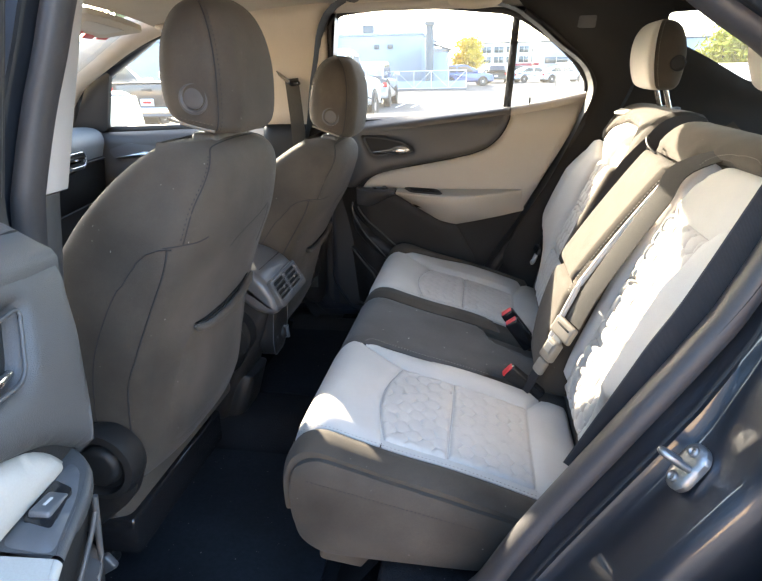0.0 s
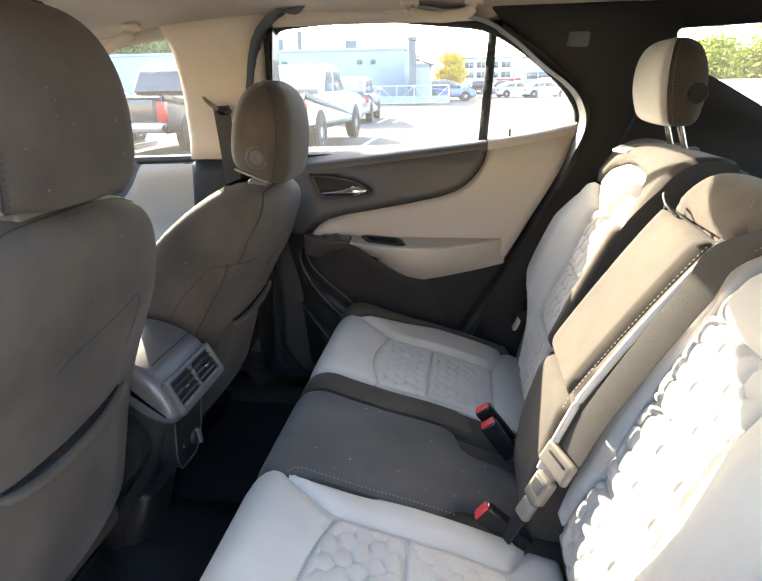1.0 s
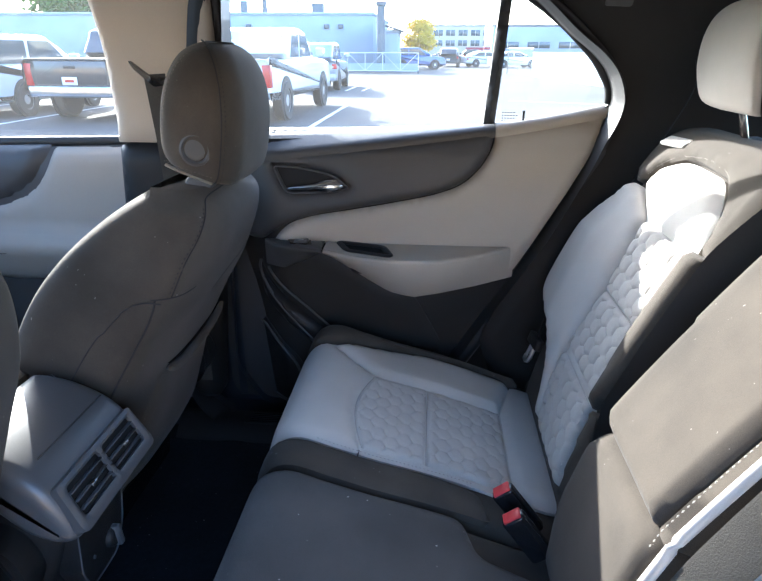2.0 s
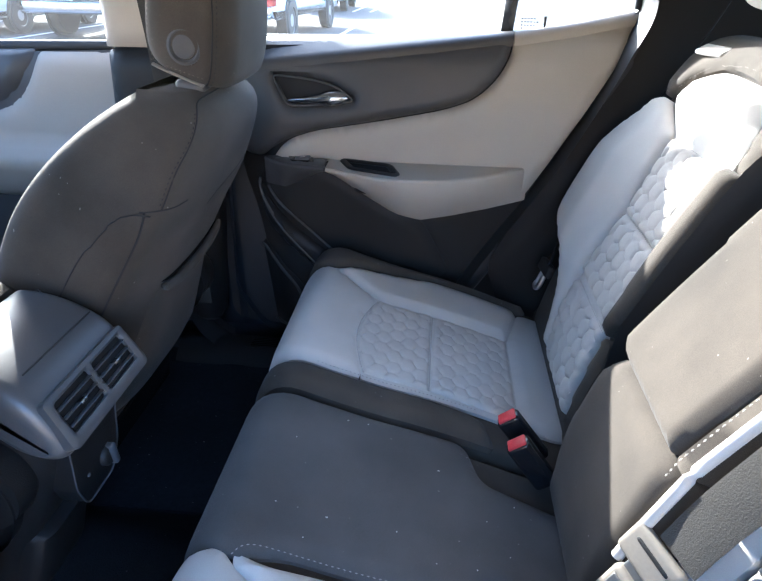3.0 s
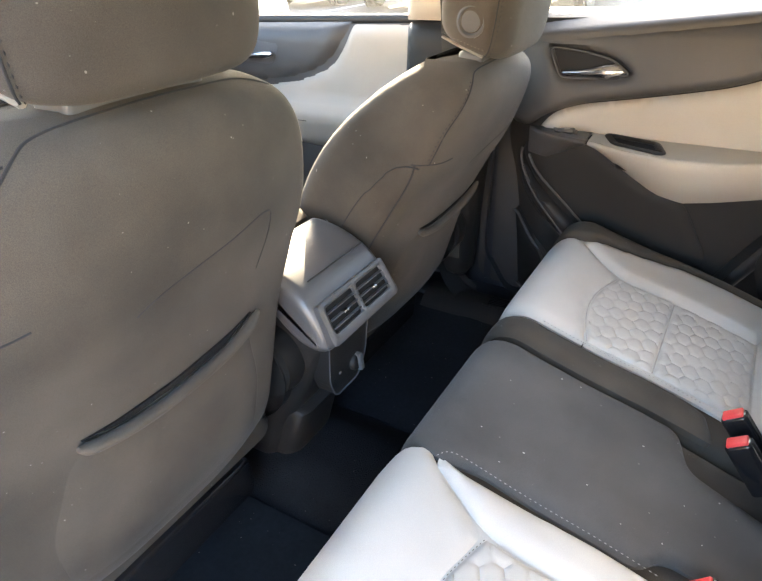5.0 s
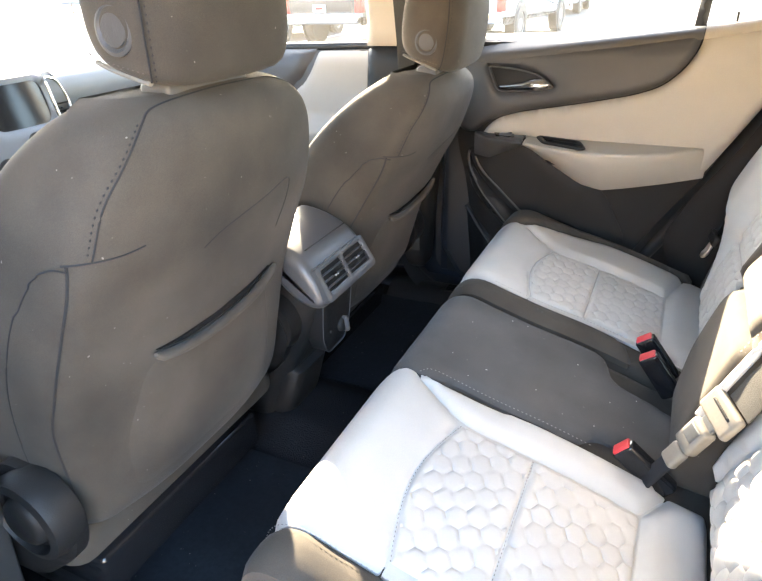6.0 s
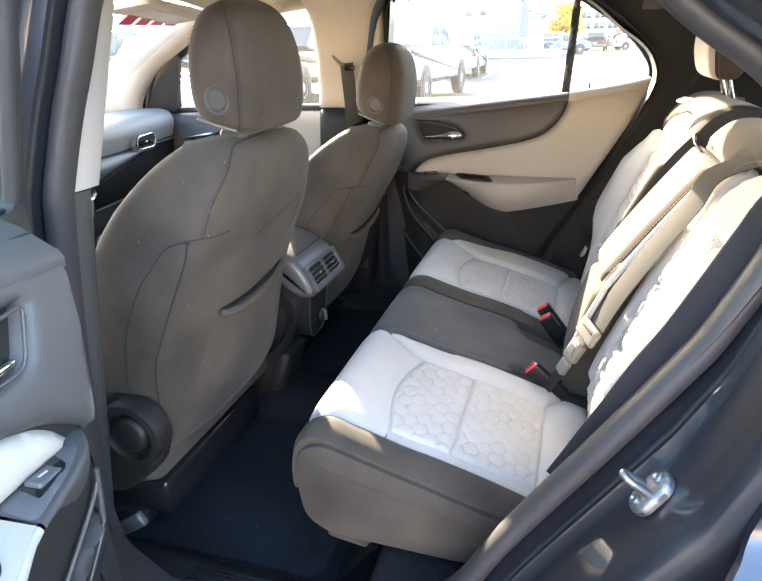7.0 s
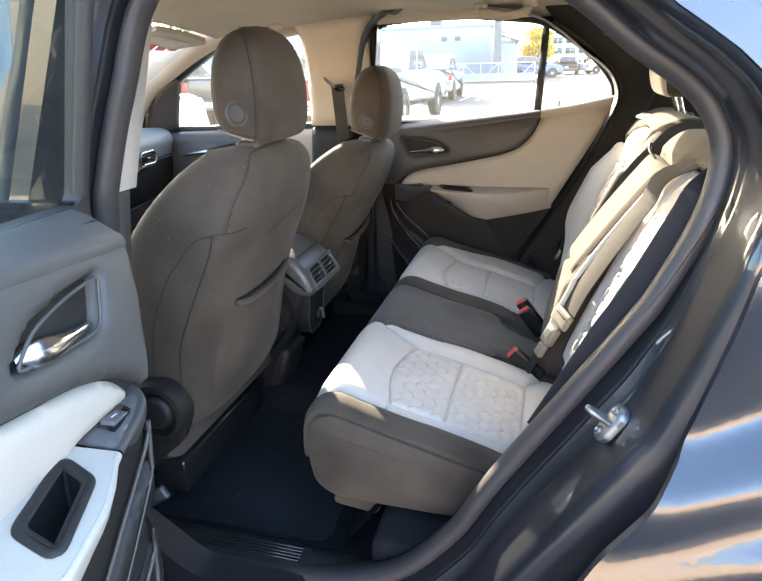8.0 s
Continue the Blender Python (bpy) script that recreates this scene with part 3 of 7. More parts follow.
wide_back = part("backrest", back_body(-0.600, 0.112, 0.034), M_DARK, wide_seat)
back_pad(wide_back, -1, 0.018)
part("inner_border", panel([(bz(0.71), -0.163), (bz(0.775), -0.178), (bz(0.842), -0.194), (bz(1.093), -0.192), (bz(1.150), -0.203, 0.03), (bz(1.188), -0.240, 0.03), (bz(1.188), -0.150), (bz(1.165), -0.136), (bz(0.71), -0.140)], lambda u, v, h: back(u, v, h - 0.012), 0.010, 0.014, 0.016, 0.011, r=0.006), M_LIGHT, wide_back, "pale border beside the armrest")
part("top_cover", panel([(bz(1.145), -0.580), (bz(1.150), -0.528), (bz(1.178), -0.500), (bz(1.204), -0.42), (bz(1.200), -0.262), (bz(1.194), -0.15), (bz(1.168), -0.125), (bz(1.170), 0.112), (back_len - 0.01, 0.118), (back_len - 0.01, -0.585)], lambda u, v, h: back(u, v, h - 0.014), 0.010, 0.02, 0.035, 0.014, r=0.012), M_DARK, wide_back)
# The folding armrest of the middle seat, thick at its foot.
ARM_IN, ARM_OUT = 0.098, -0.112
arm_hf = lambda u, v, d: 0.050 * np.clip((bz(1.165) - u) / (bz(1.165) - bz(0.90)), 0, 1)
part("armrest", panel([(bz(0.900), ARM_IN - 0.008), (bz(0.893), 0.06), (bz(0.893), ARM_OUT), (bz(1.158), ARM_OUT - 0.002), (bz(1.166), ARM_IN + 0.004)], back, 0.012, 0.020, 0.070, 0.010, hf=arm_hf, r=0.016), M_DARK, wide_back, "charcoal cloth folding armrest")
low_hf = lambda u, v, d: 0.020 + 0.022 * np.clip((u - bz(0.66)) / (bz(0.87) - bz(0.66)), 0, 1)
part("lower_pad", panel([(bz(0.655), -0.138), (bz(0.655), 0.085), (bz(0.76), 0.104), (bz(0.862), 0.100, 0.02), (bz(0.886), 0.070, 0.02), (bz(0.886), ARM_OUT - 0.002), (bz(0.880), -0.138)], back, 0.018, 0.03, 0.06, 0.012, hf=low_hf, r=0.016), M_DARK, wide_back, "charcoal lower back pad")
part("middle_border", panel([(bz(0.886), -0.137), (bz(0.888), ARM_OUT - 0.004), (bz(1.158), ARM_OUT - 0.006), (bz(1.165), -0.134)], back, 0.008, 0.012, 0.06, 0.010, hf=arm_hf, r=0.006), M_DARK, wide_back)
part("piping", tube([back(u, -0.1405, 0.003 + 0.90 * float(arm_hf(u, 0, 0))) for u in np.linspace(bz(0.78), bz(1.165), 40)], 0.0062, 10), M_LIGHT, wide_back, "pale piping")
stitches([back(u, -0.128, 0.0085 + float(arm_hf(u, 0, 0))) for u in np.linspace(bz(0.885), bz(1.16), 60)], M_THREAD, wide_back, 0.0048, 0.0026, 0.0008)
loop_path = catmull([back(bz(1.158), 0.088, 0.004), back(bz(1.176), 0.096, 0.018), back(bz(1.178), 0.086, 0.026), back(bz(1.168), 0.058, 0.022), back(bz(1.160), 0.030, 0.006)], 6)
part("pull_loop", tube(loop_path, 0.0028, 8), M_RUBBERBLACK, wide_back, "black pull loop on the armrest")

narrow_back = part("backrest", back_body(0.182, 0.620, 0.012), M_DARK, narrow_seat)
back_pad(narrow_back, 1, 0.0)
part("top_cover", panel([(bz(1.106), 0.180), (bz(1.106), 0.232), (bz(1.152), 0.243, 0.03), (bz(1.197), 0.302, 0.03), (bz(1.203), 0.46, 0.04), (bz(1.178), 0.537), (bz(1.142), 0.566), (bz(1.135), 0.60), (bz(1.150), 0.622), (back_len - 0.01, 0.61), (back_len - 0.01, 0.182)], back, 0.010, 0.02, 0.02, 0.012, r=0.012), M_DARK, narrow_back)
part("inner_border", panel([(bz(0.846), 0.206), (bz(0.855), 0.228), (bz(0.965), 0.233), (bz(1.1035), 0.232), (bz(1.1035), 0.180), (bz(0.90), 0.182)], lambda u, v, h: back(u, v - 0.004, h + 0.016), 0.014, 0.018, 0.05, 0.010, r=0.008), M_DARK, narrow_back, "charcoal inner border")
# Flank coloured black for the shade in the gap beside the armrest.
part("inner_side", loft([[back(u, 0.1755, h) for h in np.linspace(0.022 * min(1.0, max(0.0, (u - bz(0.80)) / 0.08)) * min(1.0, max(0.2, (bz(1.20) - u) / 0.10)), -0.10, 5)] for u in np.linspace(bz(0.69), back_len - 0.02, 40)], ring=False), M_RUBBERBLACK, narrow_back, "inner flank, seat gap shade in its black")
part("inner_skirt", panel([(bz(0.68), 0.178), (bz(0.68), 0.200), (bz(0.77), 0.215), (bz(0.842), 0.231), (bz(0.842), 0.204), (bz(0.80), 0.184)], back, 0.006, 0.01, 0.02, 0.010, r=0.006), M_DARK, narrow_back)
part("release_lever", moved(box(-0.013, 0.013, -0.036, 0.036, 0, 0.009, 0.004, 3), pose(0.420, 0.540, 1.214, 0, -25, 14)), M_LIGHT, narrow_back, "pale backrest release lever")
stitches([back(u, 0.188, 0.015) for u in np.linspace(bz(0.86), bz(1.10), 60)], M_THREADDARK, narrow_back)


def head_restraint_rear(y):
    h = thing("head_restraint", "black head restraint with pale front on chrome posts", "head restraint", "rear head restraints", at=(0.46, y, 1.23))
    shape = catmull([list(q) for q in [(1.283, 0.425, 0.474, 0.066), (1.290, 0.408, 0.482, 0.088), (1.305, 0.397, 0.489, 0.099), (1.345, 0.387, 0.495, 0.104), (1.385, 0.386, 0.494, 0.102), (1.415, 0.392, 0.487, 0.095), (1.434, 0.402, 0.476, 0.082), (1.445, 0.415, 0.462, 0.062), (1.449, 0.428, 0.450, 0.04)]], 3)
    for name, f0, f1, mat, label in (("cushion", 0.17, 1.0, M_DARK, ""), ("front_pad", 0.0, 0.20, M_LIGHT, "pale cloth front pad")):
        secs = []
        for z, xf, xr, hw in shape:
            x0, x1 = xf + (xr - xf) * f0, xf + (xr - xf) * f1
            k = 0.0 if f0 else 0.002
            big, small = min(0.034, 0.4 * (x1 - x0)), min(0.012, 0.15 * (x1 - x0))
            rb, rs, fb, fs = (big, small, 0.0, 0.0) if f0 else (0.0, 0.0, big * 0.7, small * 0.5)
            w = hw - k
            loop = [(x1, y, 0.05), (x1 - rs, y + w * 0.86, 0.03), (x1 - rb, y + w, 0.02), (x0 + fb, y + w, 0.02), (x0 + fs, y + w * 0.8, 0.02), (x0, y, 0.05), (x0 + fs, y - w * 0.8, 0.02), (x0 + fb, y - w, 0.02), (x1 - rb, y - w, 0.02), (x1 - rs, y - w * 0.86, 0.03)]
            secs.append([(q[0], q[1], z) for q in rounded(loop, 0.02, 4)])
        part(name, loft(secs), mat, h, label)
    stitches([(xf + (xr - xf) * 0.19 + 0.007, y - hw - 0.0004, z) for z, xf, xr, hw in shape[3:22]], M_THREAD, h, 0.004, 0.0025, 0.0005)
    ring = lathe([(0.019, 0), (0.019, 0.003), (0.015, 0.004), (0.0145, 0.0025), (0.0, 0.003)], 24, pose(0.461, y - 0.1025, 1.346, 88, 0, 0))
    part("release_button", ring, M_PLASTIC, h)
    for k in (-0.045, 0.045):
        part("post", tube([(0.490, y + k, 1.205), (0.468, y + k, 1.245), (0.448, y + k, 1.310)], 0.0065), M_CHROME, h, "chrome post")
        part("collar", moved(lathe([(0.022, 0), (0.022, 0.006), (0.016, 0.010), (0.0, 0.010)], 18), pose(0.478, y + k, 1.228, 0, -12, 0)), M_PLASTIC, h)
    return h


head_restraint_rear(0.408).location.x += 0.022
outer_restraint = head_restraint_rear(-0.380)
outer_restraint.location.x += 0.026
outer_restraint.location.z += 0.014


# ---- front seats ----
def front_seat():
    """The driver's seat seen from behind; the other is a copy."""
    yc = -0.335
    seat = thing("front_seat", "charcoal cloth front seat with map pocket on its back", "car seat", "front seats", at=(-0.62, yc, 0.44))
    # shell of the backrest: rings from the bottom to the shoulders
    rings = []
    spec = [  # height, rear x, front x, half width, corner
        (0.632, -0.600, -0.690, 0.185, 0.05), (0.652, -0.562, -0.725, 0.215, 0.06), (0.70, -0.532, -0.740, 0.234, 0.06), (0.80, -0.512, -0.730, 0.246, 0.065),
        (0.90, -0.490, -0.712, 0.250, 0.07), (1.00, -0.452, -0.680, 0.248, 0.07), (1.07, -0.420, -0.650, 0.240, 0.07), (1.13, -0.400, -0.610, 0.226, 0.065),
        (1.18, -0.388, -0.565, 0.206, 0.06), (1.212, -0.390, -0.530, 0.184, 0.05), (1.232, -0.404, -0.505, 0.154, 0.04), (1.243, -0.425, -0.490, 0.120, 0.03)]
    fine = catmull([list(s) for s in spec], 9)
    for z, xr, xf, hw, c in fine:
        bulge = 0.014
        base = [(xr + bulge, yc - hw * 0.45, 0.1), (xr + bulge, yc + hw * 0.45, 0.1), (xr - 0.012, yc + hw * 0.93, c), (xr - 0.07, yc + hw, c), (xf + 0.02, yc + hw * 0.97, c * 0.8), (xf, yc + hw * 0.7, c * 0.6), (xf + 0.05, yc, 0.1), (xf, yc - hw * 0.7, c * 0.6), (xf + 0.02, yc - hw * 0.97, c * 0.8), (xr - 0.07, yc - hw, c), (xr - 0.012, yc - hw * 0.93, c)]
        rings.append([(p[0], p[1], z) for p in rounded(base, 0.05, 5)])
    part("backrest", loft(rings), M_DARK, seat)

    # the finished skin: for a height, the rear x at a given v
    def rear(v, z, h):
        """The rear face: v across, from the seat's middle."""
        i = min(range(len(rings)), key=lambda k: abs(rings[k][0][2] - z))
        j = min(len(rings) - 1, i + 1) if z > rings[i][0][2] else max(0, i - 1)
        xs = []
        for k in (i, j):
            loop = rings[k]
            half = max(p[1] for p in loop) - yc
            vv = max(-half * 0.985, min(half * 0.985, v))
            best = -9.0
            for p, q in zip(loop, loop[1:] + loop[:1]):
                if min(p[1], q[1]) - yc <= vv <= max(p[1], q[1]) - yc and abs(p[1] - q[1]) > 1e-6:
                    best = max(best, p[0] + (q[0] - p[0]) * (vv + yc - p[1]) / (q[1] - p[1]))
            xs.append(best)
        z0, z1 = rings[i][0][2], rings[j][0][2]
        f = 0.0 if abs(z1 - z0) < 1e-6 else (z - z0) / (z1 - z0)
        return (xs[0] + (xs[1] - xs[0]) * f + h, yc + v, z)

    def flank(back, z, h):
        """The outer side: back is the distance ahead of the rear face."""
        i = min(range(len(rings)), key=lambda k: abs(rings[k][0][2] - z))
        half = max(p[1] for p in rings[i]) - yc
        return (max(p[0] for p in rings[i]) - back, yc - half - h, z)
    # map pocket: the lower back cover hangs free behind a thick lip
    part("map_pocket", panel([(-0.124, 0.918), (-0.06, 0.906), (0.06, 0.908), (0.128, 0.924), (0.165, 0.80), (0.155, 0.70), (-0.155, 0.70), (-0.165, 0.80)], rear, 0.006, 0.05, 0.004, 0.016, r=0.03), M_DARK, seat, "charcoal cloth map pocket")
    lip = [rear(v, z, 0.010) for v, z in catmull([(-0.126, 0.932), (-0.110, 0.922), (-0.06, 0.911), (0.0, 0.908), (0.07, 0.916), (0.118, 0.932), (0.134, 0.948)], 8)]
    part("pocket_lip", tube(lip, [0.003 + 0.0055 * min(1.0, min(i, len(lip) - 1 - i) / 7) for i in range(len(lip))], 10, 0.8), M_DARK, seat, "dark rolled pocket lip")
    # Gloss black patch that paints the shade inside the pocket's open mouth.
    part("pocket_shade", panel([(-0.122, 0.934), (-0.07, 0.921), (0.0, 0.918), (0.07, 0.924), (0.130, 0.948), (0.09, 0.940), (0.0, 0.928), (-0.08, 0.930)], lambda u, v, h: rear(u, v, h + 0.0035), 0.001, 0.01, 0.003, 0.010, r=0.008), M_GLOSS, seat)
    # sewn seams over the back
    welt = catmull([(0.150, 1.222), (0.10, 1.236), (0.0, 1.240), (-0.09, 1.236), (-0.126, 1.224), (-0.160, 1.195), (-0.190, 1.155), (-0.206, 1.102)], 8)
    part("seam", tube([rear(v, z, -0.0002) for v, z in welt], 0.0013, 6), M_THREADDARK, seat)
    stitches([rear(v - 0.005, z, 0.0006) for v, z in welt[32:]], M_THREADDARK, seat, 0.0045, 0.0035, 0.0009)
    for sgn in (-1, 1):
        groove = catmull([(sgn * 0.222, 1.100), (sgn * 0.230, 1.02), (sgn * 0.236, 0.93), (sgn * 0.238, 0.85), (sgn * 0.228, 0.74)], 10)
        part("seam", tube([rear(v, z, 0.0) for v, z in groove], 0.0019, 6), M_THREADDARK, seat)
    part("seam", tube([rear(v, z, -0.0002) for v, z in catmull([(-0.224, 1.101), (-0.206, 1.101), (-0.175, 1.098), (-0.150, 1.100)], 6)], 0.0012, 6), M_THREADDARK, seat)
    side = catmull([(0.030, 1.101), (0.058, 1.098), (0.082, 1.080), (0.100, 1.02), (0.106, 0.94), (0.104, 0.84), (0.094, 0.75)], 8)
    part("seam", tube([flank(b, z, -0.0002) for b, z in side], 0.0011, 6), M_THREADDARK, seat)
    upper = catmull([(0.118, 1.02), (0.124, 1.085), (0.108, 1.100), (0.05, 1.088), (-0.03, 1.072), (-0.060, 1.060)], 8)
    part("seam", tube([rear(v, z, -0.0004) for v, z in upper], 0.0012, 6), M_THREADDARK, seat)
    # cushion of the seat and its plastic skirts
    part("cushion", swept_body([(-1.13, 0.66), (-1.10, 0.70), (-1.00, 0.715), (-0.85, 0.690), (-0.70, 0.675), (-0.60, 0.66), (-0.58, 0.60), (-0.70, 0.56), (-1.0, 0.57), (-1.12, 0.60)], yc - 0.255, yc + 0.255, 0.04), M_DARK, seat)
    for sgn in (-1, 1):
        y = yc + sgn * 0.262
        cover = moved(lathe([(0.0, -0.02), (0.062, -0.02), (0.066, 0.010), (0.061, 0.024), (0.050, 0.027), (0.046, 0.014), (0.038, 0.014), (0.034, 0.026), (0.026, 0.030), (0.0, 0.030)], 32), pose(-0.582, y, 0.742, 90 * -sgn, 0, 0))
        part("recliner_cover", cover, M_PLASTIC, seat, "black plastic recliner cover")
        part("side_skirt", panel([(-1.10, 0.50), (-1.12, 0.62), (-0.85, 0.63), (-0.70, 0.69), (-0.65, 0.80), (-0.56, 0.805), (-0.524, 0.73), (-0.545, 0.665), (-0.64, 0.58)], lambda u, v, h, y=y, sgn=sgn: (u, y + sgn * (h - 0.004), v), 0.010, 0.02, 0.02, 0.016, r=0.03), M_PLASTIC, seat)
        part("rail", box(-1.10, -0.66, yc + sgn * 0.19 - 0.018, yc + sgn * 0.19 + 0.018, 0.44, 0.475, 0.006), M_PLASTIC, seat, "black seat rail")
    part("tilt_lever", moved(box(-0.035, 0.035, -0.008, 0.008, -0.016, 0.016, 0.006, 3), pose(-0.62, yc - 0.285, 0.53, 0, -35, 0)), M_SATIN, seat)
    part("under_frame", box(-1.05, -0.60, yc - 0.20, yc + 0.20, 0.475, 0.56, 0.01), M_GLOSS, seat)
    # head restraint, part of the seat
    shape = catmull([list(q) for q in [  # height, front x, rear x, half width
        (1.248, -0.468, -0.388, 0.090), (1.254, -0.484, -0.372, 0.108), (1.268, -0.493, -0.362, 0.117), (1.30, -0.498, -0.357, 0.121), (1.35, -0.499, -0.356, 0.120), (1.39, -0.495, -0.361, 0.114),
        (1.42, -0.486, -0.370, 0.104), (1.440, -0.475, -0.381, 0.091), (1.453, -0.460, -0.394, 0.074), (1.460, -0.445, -0.407, 0.052), (1.462, -0.432, -0.420, 0.03)]], 3)

    def lift(x, z):
        """The lower edge rises towards the front."""
        return z + 0.030 * max(0.0, min(1.0, (-0.375 - x) / 0.12)) * max(0.0, min(1.0, (1.32 - z) / 0.07))
    rings_hr = []
    for z, xf, xr, hw in shape:
        loop = [(xr + 0.004, yc, 0.06), (xr, yc + hw * 0.72, 0.03), (xr - 0.022, yc + hw, 0.016), (xf + 0.034, yc + hw * 0.97, 0.03), (xf + 0.004, yc + hw * 0.6, 0.04), (xf, yc, 0.06), (xf + 0.004, yc - hw * 0.6, 0.04), (xf + 0.034, yc - hw * 0.97, 0.03), (xr - 0.022, yc - hw, 0.016), (xr, yc - hw * 0.72, 0.03)]
        rings_hr.append([(p[0], p[1], lift(p[0], z)) for p in rounded(loop, 0.02, 5)])
    restraint = part("head_restraint", loft(rings_hr), M_DARK, seat)
    ring_at = pose(-0.418, yc - 0.1165, 1.309, 86, 0, 0)
    part("button_ring", lathe([(0.0245, 0), (0.0245, 0.003), (0.021, 0.0045), (0.0185, 0.003), (0.0165, 0.0), (0.0, 0.0)], 32, ring_at), M_DOORDARK, restraint)
    part("button", lathe([(0.0160, 0.0), (0.0160, 0.0035), (0.013, 0.0045), (0.0, 0.0030)], 28, ring_at), M_DOORDARK, restraint)
    tab_run = [(x, yc - 0.108 + 0.012 * (-(x + 0.395) / 0.085) ** 3, lift(x, 1.2535)) for x in np.linspace(-0.395, -0.472, 10)]
    part("bottom_tab", tube(tab_run, 0.0034, 8, 0.7), M_BUCKLE, restraint, "pale plastic zip end")
    for k in (-0.05, 0.05):
        part("post", tube([(-0.445, yc + k, 1.20), (-0.432, yc + k, 1.27)], 0.0065), M_CHROME, restraint, "chrome post")
    part("collar", rounded_block(-0.455, -0.410, yc - 0.070, yc + 0.070, 1.234, 1.254, 0.008), M_SATIN, seat)
    seam_run = [(xr - 0.0215, yc - hw - 0.0002, lift(xr - 0.022, z)) for z, xf, xr, hw in shape[4:]]
    part("seam", tube(seam_run, 0.0011, 6), M_THREADDARK, restraint)
    stitches([(x + 0.006, y + 0.0005, z) for x, y, z in seam_run], M_THREADDARK, restraint, 0.004, 0.003, 0.0007)
    front_run = [(xf + 0.029, yc - hw * 0.955 - 0.0004, lift(xf + 0.03, z)) for z, xf, xr, hw in shape[6:24]]
    stitches(front_run, M_THREADTAN, restraint, 0.004, 0.0025, 0.0005)
    hem = [(x, yc - 0.1165 + 0.010 * (-(x + 0.39) / 0.085) ** 3, lift(x, 1.266)) for x in np.linspace(-0.392, -0.475, 12)]
    stitches(hem, M_THREADTAN, restraint, 0.004, 0.0025, 0.0005)
    return seat


driver_seat = front_seat()
# the passenger's seat stands lower and is reclined a little more
pivot = Matrix.Translation((-0.498, -0.335, 0.93))
passenger_seat = copy_thing(driver_seat, Matrix.Translation((-0.007, 0.724, -0.067)) @ pivot @ Matrix.Rotation(radians(6.4), 4, "Y") @ pivot.inverted() @ driver_seat.matrix_basis)


# ---- car shell ----
def side(s, y):
    """A distance out from the car's middle, on its right (s = 1) or left (s = -1)."""
    return MID + s * y


APERTURE = [(-0.43, 1.512), (-0.20, 1.545), (0.05, 1.508), (0.143, 1.462), (0.226, 1.396), (0.282, 1.356), (0.316, 1.318), (0.331, 1.265), (0.306, 1.19), (0.260, 1.105), (0.205, 1.012), (0.151, 0.924), (0.050, 0.760), (-0.020, 0.630),
            (-0.10, 0.530), (-0.22, 0.478), (-0.42, 0.466), (-0.545, 0.490), (-0.600, 0.580), (-0.596, 0.75), (-0.575, 0.95), (-0.540, 1.17), (-0.50, 1.35)]
RING = [np.array(p) for p in resample(catmull(APERTURE, 6, True), 0.018)]


def ring_loft(s, spec):
    """A frame that runs round the rear door opening; spec holds (offset outwards, distance from the car's middle)."""
    n = len(RING)
    secs = [[] for _ in spec]
    arr = np.array(RING)
    tan = np.roll(arr, -1, 0) - np.roll(arr, 1, 0)
    tan /= np.linalg.norm(tan, axis=1)[:, None]
    nor = np.column_stack([-tan[:, 1], tan[:, 0]])
    if ((arr + nor * 0.01 - arr.mean(0)) ** 2).sum() < ((arr - arr.mean(0)) ** 2).sum():
        nor = -nor
    for p, q in zip(arr, nor):
        x, z = p
        k = 1.0 if z < 1.0 else max(0.42, 1.0 - (z - 1.0) / 0.2 * 0.58)
        if x < -0.4:
            k = 0.75
        lean = 0.0 if z < 1.2 else (z - 1.2) * 0.24
        for sec, (d, y) in zip(secs, spec):
            dd = d * (k if d > 0.02 else 1.0)
            w = min(1.0, max(0.0, (-0.38 - x) / 0.08)) if s < 0 else 0.0
            back = (0.042 - 0.026 * min(1.0, max(0.0, (z - 1.08) / 0.18))) * min(1.0, max(0.0, (x + 0.20) / 0.20)) * min(1.0, max(0.35, (0.11 - d) / 0.07)) if s < 0 else 0.0
            sec.append((x + back + q[0] * dd, side(s, y + (max(y, 0.688) - y) * w - lean), z + q[1] * dd))
    bm = bmesh.new()
    rows = [[bm.verts.new(p) for p in sec] for sec in secs]
    for a, b in zip(rows, rows[1:]):
        for i in range(n):
            j = (i + 1) % n
            bm.faces.new((a[i], a[j], b[j], b[i]))
    return bm, secs


def skin_y(x, z):
    """How far out the rear side panel stands: a waist, and a haunch over the wheel."""
    line = 0.830 + 0.55 * max(0.0, x - 0.10) - 0.20 * max(0.0, x - 0.45)
    t = min(1.0, max(0.0, (line - z) / 0.070 + 0.5))
    step = t * t * (3 - 2 * t)
    away = min(1.0, max(0.0, (x - 0.25 - 0.53 * (z - 0.924)) / 0.20))
    upper = 0.876 - 0.16 * max(0.0, z - 1.16) + away * (0.022 - 0.10 * max(0.0, z - 0.88) - 0.5 * min(0.28, max(0.0, z - 0.88)) ** 2 - 0.12 * max(0.0, z - 1.16))
    line2 = line - 0.095
    t2 = min(1.0, max(0.0, (line2 - z) / 0.05 + 0.5))
    return upper + 0.045 * step + 0.018 * t2 * t2 * (3 - 2 * t2)


